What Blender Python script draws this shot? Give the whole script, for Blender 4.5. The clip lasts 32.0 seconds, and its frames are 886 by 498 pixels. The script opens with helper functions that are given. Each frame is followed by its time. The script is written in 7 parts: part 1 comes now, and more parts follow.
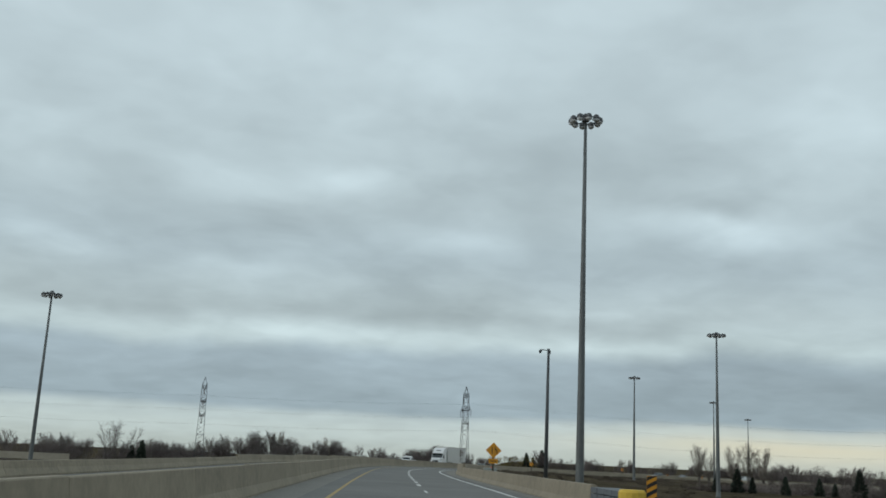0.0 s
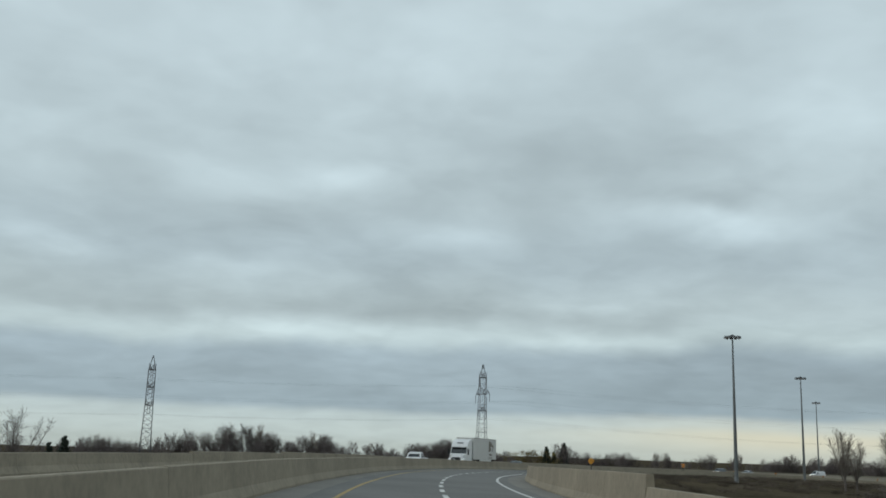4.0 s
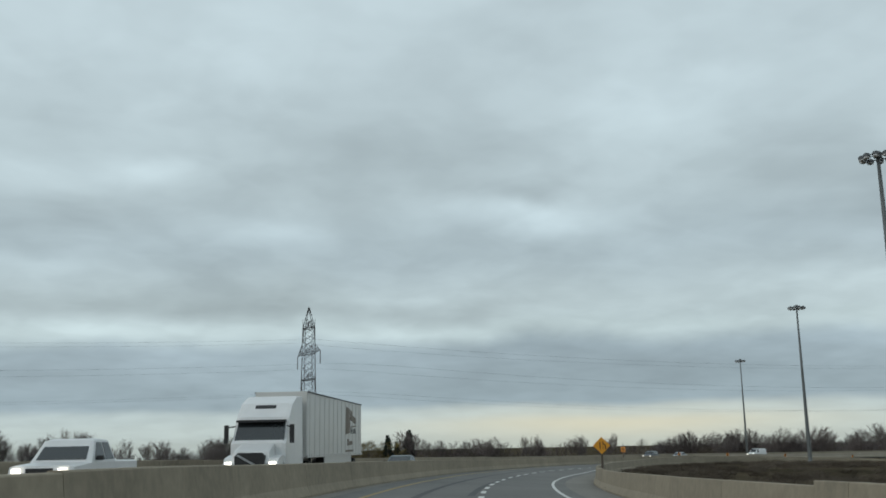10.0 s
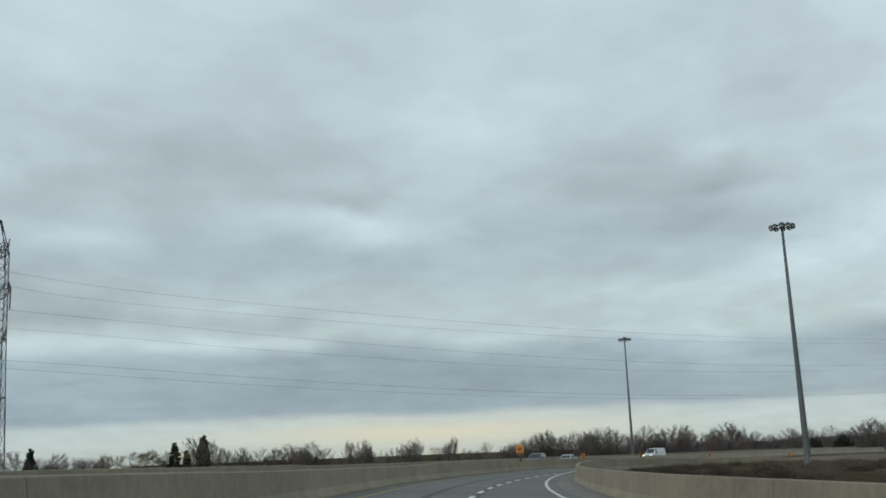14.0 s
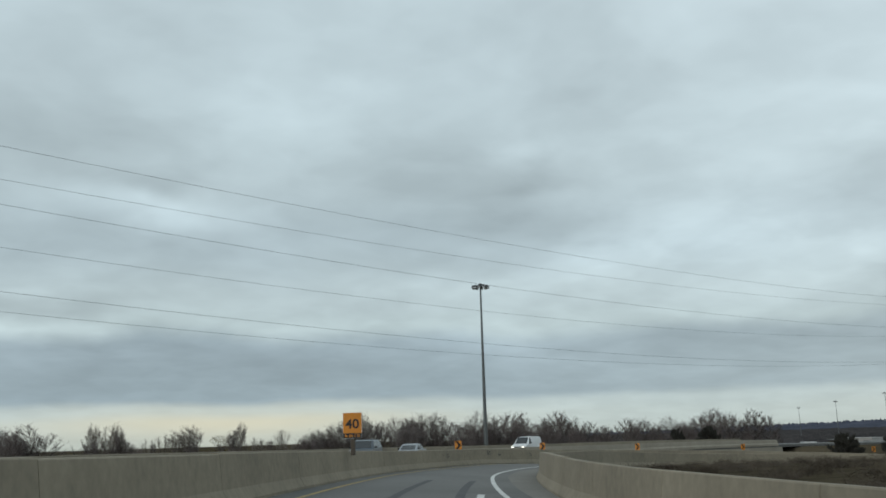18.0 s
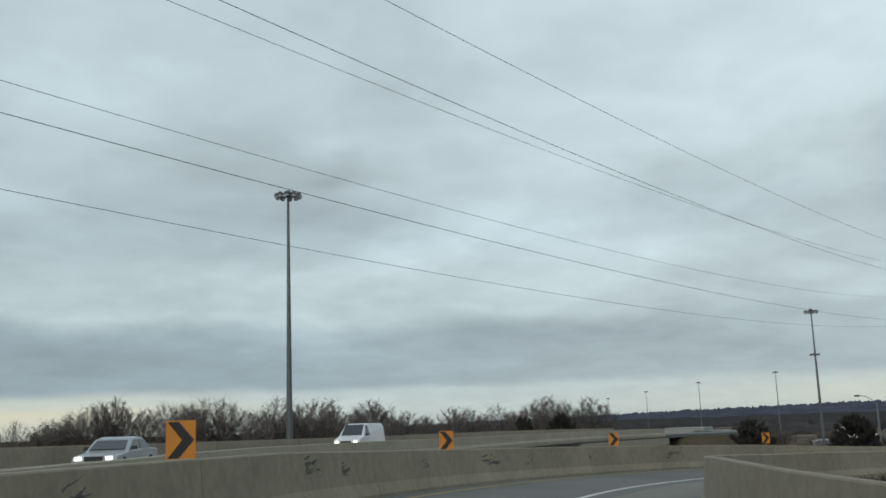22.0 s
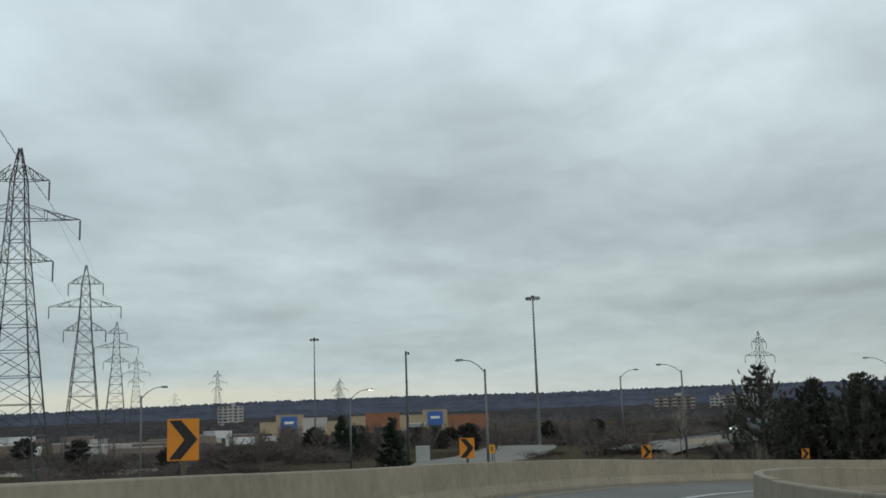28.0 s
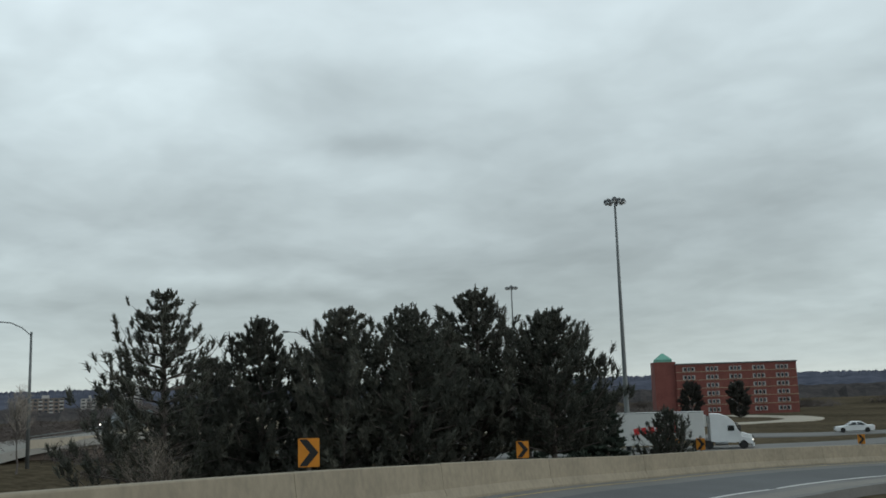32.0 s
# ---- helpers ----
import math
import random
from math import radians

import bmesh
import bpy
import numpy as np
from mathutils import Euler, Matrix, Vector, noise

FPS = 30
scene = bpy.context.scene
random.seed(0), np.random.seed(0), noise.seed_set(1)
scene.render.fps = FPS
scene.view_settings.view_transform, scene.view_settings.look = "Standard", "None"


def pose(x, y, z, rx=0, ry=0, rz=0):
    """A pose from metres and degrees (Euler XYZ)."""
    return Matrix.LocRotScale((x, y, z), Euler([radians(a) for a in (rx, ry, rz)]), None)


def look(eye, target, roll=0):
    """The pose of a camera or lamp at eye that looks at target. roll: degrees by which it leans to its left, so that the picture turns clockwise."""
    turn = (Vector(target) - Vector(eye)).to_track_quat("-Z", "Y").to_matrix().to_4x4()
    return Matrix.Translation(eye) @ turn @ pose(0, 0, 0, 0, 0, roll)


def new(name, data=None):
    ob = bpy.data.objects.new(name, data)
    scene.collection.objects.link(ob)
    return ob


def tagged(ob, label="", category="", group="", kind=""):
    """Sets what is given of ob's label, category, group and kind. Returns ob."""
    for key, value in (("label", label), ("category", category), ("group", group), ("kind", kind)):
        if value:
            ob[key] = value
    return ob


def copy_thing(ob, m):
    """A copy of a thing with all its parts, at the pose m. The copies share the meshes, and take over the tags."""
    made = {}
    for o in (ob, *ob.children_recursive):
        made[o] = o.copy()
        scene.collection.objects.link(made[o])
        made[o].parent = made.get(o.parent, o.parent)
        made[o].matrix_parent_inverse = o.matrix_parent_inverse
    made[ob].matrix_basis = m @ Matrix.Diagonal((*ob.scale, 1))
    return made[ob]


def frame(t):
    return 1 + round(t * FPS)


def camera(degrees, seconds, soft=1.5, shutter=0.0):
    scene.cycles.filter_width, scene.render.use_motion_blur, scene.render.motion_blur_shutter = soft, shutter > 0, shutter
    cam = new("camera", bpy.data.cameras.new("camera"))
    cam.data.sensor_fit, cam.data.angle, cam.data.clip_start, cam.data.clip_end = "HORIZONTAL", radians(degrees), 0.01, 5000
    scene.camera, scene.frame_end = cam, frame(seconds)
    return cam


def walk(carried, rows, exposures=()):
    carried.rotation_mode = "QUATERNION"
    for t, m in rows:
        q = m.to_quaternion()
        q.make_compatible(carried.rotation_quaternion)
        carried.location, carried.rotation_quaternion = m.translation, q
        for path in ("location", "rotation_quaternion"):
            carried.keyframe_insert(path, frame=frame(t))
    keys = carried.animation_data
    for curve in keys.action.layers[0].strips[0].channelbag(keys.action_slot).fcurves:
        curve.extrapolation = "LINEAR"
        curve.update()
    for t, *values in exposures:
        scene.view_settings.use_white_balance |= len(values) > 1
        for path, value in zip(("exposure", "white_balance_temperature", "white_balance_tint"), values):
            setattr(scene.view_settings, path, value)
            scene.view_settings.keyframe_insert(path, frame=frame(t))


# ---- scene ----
cam = camera(49.1, 32.0, soft=1.7)
PATH = [
    (0.0, pose(-0.00, -0.00, 1.50, 101.99, -2.66, -0.50)),
    (0.5, pose(-0.35, 8.61, 1.46, 102.12, -3.00, -0.30)),
    (1.0, pose(-0.76, 17.17, 1.42, 102.11, -3.21, -0.10)),
    (1.5, pose(-1.23, 25.66, 1.38, 101.99, -3.19, -0.02)),
    (2.0, pose(-1.64, 34.10, 1.35, 101.94, -3.40, -0.13)),
    (2.5, pose(-2.05, 42.47, 1.33, 102.03, -2.94, -0.20)),
    (3.0, pose(-2.43, 50.78, 1.31, 101.59, -2.83, -0.56)),
    (3.5, pose(-2.72, 59.04, 1.28, 101.61, -2.20, -0.66)),
    (4.0, pose(-3.01, 67.24, 1.24, 101.74, -1.86, -0.58)),
    (4.5, pose(-3.30, 75.40, 1.21, 101.87, -1.67, -0.56)),
    (5.0, pose(-3.56, 83.53, 1.16, 101.90, -1.49, -0.85)),
    (5.5, pose(-3.77, 91.63, 1.12, 101.71, -1.20, -1.45)),
    (6.0, pose(-3.90, 99.70, 1.07, 101.20, -0.65, -1.84)),
    (6.5, pose(-3.90, 107.75, 1.02, 102.08, -0.19, -2.69)),
    (7.0, pose(-3.78, 115.79, 0.96, 101.50, 0.00, -3.53)),
    (7.5, pose(-3.50, 123.83, 0.90, 101.61, 0.27, -4.87)),
    (8.0, pose(-3.09, 131.87, 0.83, 101.58, 0.78, -6.07)),
    (8.5, pose(-2.52, 139.90, 0.76, 101.47, 0.85, -7.38)),
    (9.0, pose(-1.79, 147.91, 0.68, 101.55, 1.00, -8.65)),
    (9.5, pose(-0.92, 155.88, 0.60, 101.54, 1.06, -9.85)),
    (10.0, pose(0.16, 163.82, 0.52, 101.49, 1.00, -11.09)),
    (10.5, pose(1.43, 171.70, 0.43, 100.96, 0.79, -12.41)),
    (11.0, pose(2.89, 179.53, 0.33, 102.17, 1.12, -13.88)),
    (11.5, pose(4.55, 187.32, 0.21, 101.56, 1.68, -15.45)),
    (12.0, pose(6.40, 195.06, 0.09, 101.24, 1.45, -17.07)),
    (12.5, pose(8.49, 202.77, -0.04, 101.49, 1.61, -18.43)),
    (13.0, pose(10.73, 210.46, -0.17, 101.60, 1.83, -19.85)),
    (13.5, pose(13.12, 218.14, -0.30, 101.70, 1.96, -21.02)),
    (14.0, pose(15.67, 225.79, -0.43, 101.78, 2.15, -21.59)),
    (14.5, pose(18.38, 233.40, -0.55, 101.83, 2.31, -22.52)),
    (15.0, pose(21.26, 240.92, -0.67, 101.84, 2.34, -23.87)),
    (15.5, pose(24.34, 248.32, -0.78, 101.78, 2.15, -25.31)),
    (16.0, pose(27.64, 255.53, -0.87, 101.64, 1.62, -26.92)),
    (16.5, pose(31.08, 262.56, -0.95, 101.51, 1.30, -28.53)),
    (17.0, pose(34.63, 269.40, -1.02, 101.15, 1.39, -30.12)),
    (17.5, pose(38.24, 276.02, -1.08, 101.08, 1.84, -31.82)),
    (18.0, pose(41.91, 282.43, -1.14, 100.99, 1.64, -33.16)),
    (18.5, pose(45.63, 288.61, -1.19, 101.04, 1.91, -34.30)),
    (19.0, pose(49.37, 294.57, -1.24, 101.04, 1.88, -35.49)),
    (19.5, pose(53.16, 300.28, -1.29, 100.66, 1.58, -36.72)),
    (20.0, pose(56.92, 305.74, -1.34, 100.75, 1.42, -37.90)),
    (20.5, pose(60.69, 310.92, -1.39, 101.23, 1.80, -39.21)),
    (21.0, pose(64.42, 315.80, -1.45, 100.49, 1.71, -40.70)),
    (21.5, pose(68.14, 320.37, -1.52, 100.49, 2.09, -42.39)),
    (22.0, pose(71.82, 324.66, -1.60, 100.24, 1.97, -44.67)),
    (22.5, pose(75.64, 328.58, -1.69, 100.28, 1.92, -48.25)),
    (23.0, pose(79.63, 332.13, -1.80, 100.52, 1.88, -51.78)),
    (23.5, pose(83.80, 335.36, -1.90, 100.50, 2.13, -55.24)),
    (24.0, pose(88.12, 338.29, -2.02, 100.55, 2.37, -59.37)),
    (24.5, pose(92.64, 340.85, -2.15, 100.72, 2.26, -64.05)),
    (25.0, pose(97.32, 343.01, -2.29, 100.26, 2.16, -69.00)),
    (25.5, pose(102.16, 344.73, -2.46, 100.17, 2.21, -74.41)),
    (26.0, pose(107.12, 345.97, -2.64, 100.12, 2.20, -79.64)),
    (26.5, pose(112.19, 346.78, -2.83, 99.96, 2.30, -84.74)),
    (27.0, pose(117.35, 347.19, -3.04, 99.81, 2.22, -89.57)),
    (27.5, pose(122.57, 347.21, -3.27, 99.64, 2.08, -93.92)),
    (28.0, pose(127.80, 346.82, -3.51, 99.44, 1.94, -98.04)),
    (28.5, pose(133.02, 346.03, -3.76, 99.22, 1.90, -102.20)),
    (29.0, pose(138.17, 344.84, -4.02, 98.96, 2.06, -106.73)),
    (29.5, pose(143.20, 343.19, -4.29, 99.19, 2.22, -111.33)),
    (30.0, pose(148.05, 341.16, -4.56, 99.11, 2.09, -115.84)),
    (30.5, pose(152.73, 338.81, -4.83, 98.98, 2.24, -120.25)),
    (31.0, pose(157.19, 336.12, -5.11, 98.92, 2.28, -124.59)),
    (31.5, pose(161.44, 333.12, -5.38, 98.79, 2.19, -128.75)),
    (32.0, pose(165.47, 329.85, -5.65, 98.60, 1.78, -133.47)),
]
walk(cam, PATH, [(0.0, 0.0), (26.0, 0.0), (28.5, 0.04), (30.0, 0.12), (32.0, 0.12)])

# ---- light: a closed overcast sky, with a broad weak sun behind it ----
world = bpy.data.worlds.new("overcast_sky")
scene.world = world
world.use_nodes = True


def sky_nodes(nt):
    nt.nodes.clear()
    N, L = nt.nodes.new, nt.links.new

    def val(node, *ins):
        for k, v in enumerate(ins):
            if v is None:
                continue
            if isinstance(v, (int, float, tuple)):
                node.inputs[k].default_value = v
            else:
                L(v, node.inputs[k])
        return node.outputs[0]

    def m(op, a, b=0.0, c=0.0, clamp=False):
        n = N("ShaderNodeMath")
        n.operation, n.use_clamp = op, clamp
        return val(n, a, b, c)

    def ramp(fac, stops, kind="EASE"):
        n = N("ShaderNodeValToRGB")
        n.color_ramp.interpolation = kind
        while len(n.color_ramp.elements) < len(stops):
            n.color_ramp.elements.new(0.5)
        for e, (p, c) in zip(n.color_ramp.elements, stops):
            e.position, e.color = p, (*c, 1) if isinstance(c, tuple) else (c, c, c, 1)
        L(fac, n.inputs[0])
        return n.outputs[0]

    def mix(kind, fac, a, b):
        n = N("ShaderNodeMix")
        n.data_type, n.blend_type = "RGBA", kind
        for k, v in ((0, fac), (6, a), (7, b)):
            if isinstance(v, float):
                n.inputs[k].default_value = v
            elif isinstance(v, tuple):
                n.inputs[k].default_value = (*v, 1)
            else:
                L(v, n.inputs[k])
        return n.outputs[2]

    def noise_at(vec, scale, detail, rough, warp=0.0):
        n = N("ShaderNodeTexNoise")
        n.inputs["Scale"].default_value, n.inputs["Detail"].default_value = scale, detail
        n.inputs["Roughness"].default_value, n.inputs["Distortion"].default_value = rough, warp
        L(vec, n.inputs["Vector"])
        return n.outputs[0]

    tc = N("ShaderNodeTexCoord").outputs["Generated"]
    sep = N("ShaderNodeSeparateXYZ")
    L(tc, sep.inputs[0])
    x, y, z = sep.outputs
    up = m("MAXIMUM", z, 0.0)
    # bearing (degrees east of north) and height of each direction, with a drift that frays the cloud edges
    bearing = m("MULTIPLY", m("ARCTAN2", x, y), 57.2958)
    deg = m("MULTIPLY", m("ARCSINE", up), 57.2958)
    stretch = N("ShaderNodeMapping")
    stretch.inputs["Scale"].default_value = (3.0, 3.0, 4.2)
    L(tc, stretch.inputs[0])
    drift = N("ShaderNodeTexNoise")
    drift.inputs["Scale"].default_value, drift.inputs["Detail"].default_value, drift.inputs["Roughness"].default_value = 2.0, 4.0, 0.50
    L(stretch.outputs[0], drift.inputs["Vector"])
    parts_ = N("ShaderNodeSeparateXYZ")
    L(drift.outputs["Color"], parts_.inputs[0])
    waver = parts_.outputs[0]
    amp = m("MINIMUM", m("MULTIPLY", deg, 0.42), 3.2)
    wavy = m("ADD", deg, m("MULTIPLY", m("SUBTRACT", waver, 0.5), amp))
    place = N("ShaderNodeCombineXYZ")
    L(m("ADD", bearing, m("MULTIPLY", m("SUBTRACT", parts_.outputs[1], 0.5), m("MULTIPLY", amp, 2.2))), place.inputs[0])
    L(m("ADD", deg, m("MULTIPLY", m("SUBTRACT", waver, 0.5), m("MULTIPLY", amp, 1.15))), place.inputs[1])
    # cloud masses: bearing, height, breadth, depth, how much lighter or darker (percent)
    low_north = [(-8, 6.6, 6.3, 0.8, 18), (10, 6.3, 7.0, 0.7, 14), (-14, 15.2, 3.7, 1.1, 15), (-6, 15.9, 3.3, 0.8, 17), (16, 13.2, 3.7, 0.9, 18), (-12, 10.0, 2.7, 0.5, 14), (2, 12.4, 3.0, 0.7, 12),
                 (24, 17.3, 4.7, 1.5, 12), (-22, 10.7, 3.7, 0.7, 12), (-4, 21.9, 11.0, 3.3, 6), (15, 14.6, 2.7, 0.6, -13), (6, 17.7, 6.7, 1.8, -9), (-14, 8.1, 14.4, 0.9, -10), (6, 7.8, 9.3, 0.7, -11), (22, 4.4, 9.5, 1.6, -13)]
    north_east = [(27, 6.4, 4.3, 0.6, 11), (37, 5.8, 5.7, 0.9, 10), (42, 10.4, 3.7, 1.1, 11), (38, 12.5, 4.3, 1.1, -12), (34, 9.9, 6.7, 0.6, -8), (39, 16.6, 3.3, 0.9, 12), (17, 13.6, 2.7, 1.1, 7), (50, 10.3, 6.0, 1.3, 9),
                  (39, 14.4, 3.7, 0.6, -11), (60, 14.8, 4.3, 1.8, -12), (52, 11.5, 13.0, 5.0, 15), (50, 4.6, 9.0, 1.5, -10), (73, 13.3, 6.3, 3.0, -9), (61, 8.5, 3.7, 0.7, -9)]
    south_east = [(64, 19.7, 11.0, 6.0, 16), (85, 3.3, 6.3, 0.7, 12), (98, 8.7, 2.3, 0.6, 10), (84, 18.9, 4.0, 2.0, -14), (92, 9.0, 5.0, 3.5, 7), (96, 8.2, 3.3, 0.5, -8), (100, 13.0, 9.0, 7.0, -14), (118, 8.0, 9.0, 6.0, -8), (152, 10.0, 8.0, 6.0, -13), (110, 19.5, 9.3, 4.2, 17),
                  (101, 5.0, 8.0, 2.2, 6), (122, 7.1, 8.7, 0.5, 9), (130, 14.9, 4.6, 0.8, -19), (128, 17.6, 7.0, 1.6, -12), (124, 5.8, 5.7, 0.5, -12), (138, 10.0, 10.0, 6.0, -14), (134, 4.0, 14.0, 3.5, -13)]
    tone = 1.0
    for az, el, wide, tall, gain in low_north + north_east + south_east:
        away = N("ShaderNodeVectorMath")
        away.operation = "SUBTRACT"
        L(place.outputs[0], away.inputs[0])
        away.inputs[1].default_value = (az, el, 0)
        size = N("ShaderNodeVectorMath")
        size.operation = "MULTIPLY"
        L(away.outputs[0], size.inputs[0])
        size.inputs[1].default_value = (1 / wide, 1 / tall, 0)
        dist = N("ShaderNodeVectorMath")
        dist.operation = "DOT_PRODUCT"
        L(size.outputs[0], dist.inputs[0])
        L(size.outputs[0], dist.inputs[1])
        tone = m("MULTIPLY_ADD", m("POWER", 0.40, dist.outputs["Value"]), gain * 0.0135, tone)
    h = m("DIVIDE", wavy, 40.0, clamp=True)
    bank = ramp(h, [(0.0, (0.46, 0.53, 0.505)), (0.026, (0.52, 0.61, 0.60)), (0.046, (0.505, 0.60, 0.605)), (0.062, (0.33, 0.42, 0.468)),
                    (0.13, (0.355, 0.447, 0.497)), (0.162, (0.49, 0.595, 0.615)), (0.195, (0.48, 0.58, 0.605)), (0.28, (0.43, 0.528, 0.568)),
                    (0.38, (0.465, 0.565, 0.60)), (0.60, (0.52, 0.63, 0.672)), (1.0, (0.54, 0.65, 0.70))])
    plain = ramp(h, [(0.0, (0.575, 0.635, 0.605)), (0.05, (0.512, 0.588, 0.586)), (0.12, (0.468, 0.545, 0.555)), (0.24, (0.497, 0.580, 0.60)), (0.40, (0.56, 0.656, 0.685)), (0.65, (0.61, 0.71, 0.75)), (1.0, (0.605, 0.716, 0.765))])
    # the banked part of the sky lies to the north, the plainer part to the south-east
    north = m("MULTIPLY_ADD", bearing, -0.0125, 1.42, clamp=True)
    base = mix("MIX", north, plain, bank)
    # the cloud deck seen in perspective: patches spread wide overhead and draw together towards the horizon
    depth = m("ADD", up, 0.20)
    field = N("ShaderNodeCombineXYZ")
    L(m("DIVIDE", x, depth), field.inputs[0])
    L(m("DIVIDE", y, depth), field.inputs[1])
    mid = noise_at(field.outputs[0], 2.0, 4.0, 0.50, 0.25)
    fine = noise_at(field.outputs[0], 6.5, 3.0, 0.5, 0.3)
    billow = ramp(mid, [(0.30, 0.87), (0.44, 0.96), (0.56, 1.035), (0.70, 1.12)])
    wisp = ramp(fine, [(0.3, 0.955), (0.7, 1.045)])
    grey = N("ShaderNodeCombineXYZ")
    for k in range(3):
        L(tone, grey.inputs[k])
    c = mix("MULTIPLY", 1.0, base, grey.outputs[0])
    c = mix("MULTIPLY", m("MINIMUM", m("MULTIPLY", deg, 0.2), 1.0), c, billow)
    c = mix("MULTIPLY", 0.8, c, wisp)
    # the pale yellow light under the cloud edge, low in the north-east
    off = m("MULTIPLY", m("SUBTRACT", bearing, 21.0), 0.085)
    off2 = m("MULTIPLY", m("SUBTRACT", bearing, 82.0), 0.06)
    where = m("ADD", m("POWER", 0.37, m("MULTIPLY", off, off)), m("MULTIPLY", m("POWER", 0.37, m("MULTIPLY", off2, off2)), 0.75))
    glow = m("MULTIPLY", where, ramp(m("DIVIDE", wavy, 6.0, clamp=True), [(0.0, 0.35), (0.20, 1.0), (0.32, 0.35), (0.42, 0.0)]))
    c = mix("MIX", m("MULTIPLY", glow, 0.7), c, (0.74, 0.69, 0.50))
    blue = N("ShaderNodeTexSky")
    blue.sky_type, blue.sun_disc = "NISHITA", False
    blue.sun_elevation, blue.sun_rotation = radians(24), radians(250)
    low = N("ShaderNodeBackground")
    L(blue.outputs[0], low.inputs[0])
    low.inputs[1].default_value = 0.08
    cloud = N("ShaderNodeBackground")
    L(c, cloud.inputs[0])
    cloud.inputs[1].default_value = 1.0
    both = N("ShaderNodeMixShader")
    both.inputs[0].default_value = 0.96
    L(low.outputs[0], both.inputs[1])
    L(cloud.outputs[0], both.inputs[2])
    out = N("ShaderNodeOutputWorld")
    L(both.outputs[0], out.inputs[0])


sky_nodes(world.node_tree)
sun = new("sun", bpy.data.lights.new("sun", "SUN"))
sun.data.energy, sun.data.angle, sun.data.color = 0.78, radians(30), (1.0, 0.96, 0.9)
sun.matrix_world = look((0, 0, 60), (62, 22.6, 60 - 29))

# ---- materials ----
def material(name, color, rough=0.8, dark=0.7, light=1.15, grain=6.0, patch=0.5, bump=0.15, metal=0.0, spec=0.4, tint=None, rand=0.0, stretch=(1, 1, 1)):
    """A surface with fine grain and broad patches round its base colour."""
    mt = bpy.data.materials.new(name)
    mt.use_nodes = True
    nt = mt.node_tree
    b = nt.nodes["Principled BSDF"]
    N, L = nt.nodes.new, nt.links.new
    tc = N("ShaderNodeTexCoord")
    mp = N("ShaderNodeMapping")
    mp.inputs["Scale"].default_value = stretch
    L(tc.outputs["Object"], mp.inputs[0])
    fine, broad = N("ShaderNodeTexNoise"), N("ShaderNodeTexNoise")
    for n, sc, de in ((fine, grain, 8.0), (broad, patch, 4.0)):
        n.inputs["Scale"].default_value, n.inputs["Detail"].default_value, n.inputs["Roughness"].default_value = sc, de, 0.62
        L(mp.outputs[0], n.inputs["Vector"])
    mx = N("ShaderNodeMath")
    mx.operation = "MULTIPLY_ADD"
    L(fine.outputs[0], mx.inputs[0])
    mx.inputs[1].default_value = 0.5
    half = N("ShaderNodeMath")
    half.operation = "MULTIPLY"
    half.inputs[1].default_value = 0.5
    L(broad.outputs[0], half.inputs[0])
    L(half.outputs[0], mx.inputs[2])
    rp = N("ShaderNodeValToRGB")
    a, z = rp.color_ramp.elements
    t = tint or color
    a.position, a.color = 0.34, (*[c * dark for c in t], 1)
    z.position, z.color = 0.66, (*[min(1, c * light) for c in color], 1)
    L(mx.outputs[0], rp.inputs[0])
    src = rp.outputs[0]
    if rand:
        oi, hs, mr = N("ShaderNodeObjectInfo"), N("ShaderNodeHueSaturation"), N("ShaderNodeMapRange")
        L(oi.outputs["Random"], mr.inputs[0])
        mr.inputs[3].default_value, mr.inputs[4].default_value = 1 - rand, 1 + rand
        L(mr.outputs[0], hs.inputs["Value"])
        L(src, hs.inputs["Color"])
        src = hs.outputs[0]
    L(src, b.inputs["Base Color"])
    b.inputs["Roughness"].default_value, b.inputs["Metallic"].default_value = rough, metal
    b.inputs["Specular IOR Level"].default_value = spec
    if bump:
        bp = N("ShaderNodeBump")
        bp.inputs["Strength"].default_value, bp.inputs["Distance"].default_value = bump, 0.02
        L(fine.outputs[0], bp.inputs["Height"])
        L(bp.outputs[0], b.inputs["Normal"])
    return mt


def glow(name, color, power):
    mt = bpy.data.materials.new(name)
    mt.use_nodes = True
    b = mt.node_tree.nodes["Principled BSDF"]
    b.inputs["Base Color"].default_value = (*color, 1)
    b.inputs["Emission Color"].default_value = (*color, 1)
    b.inputs["Emission Strength"].default_value = power
    return mt


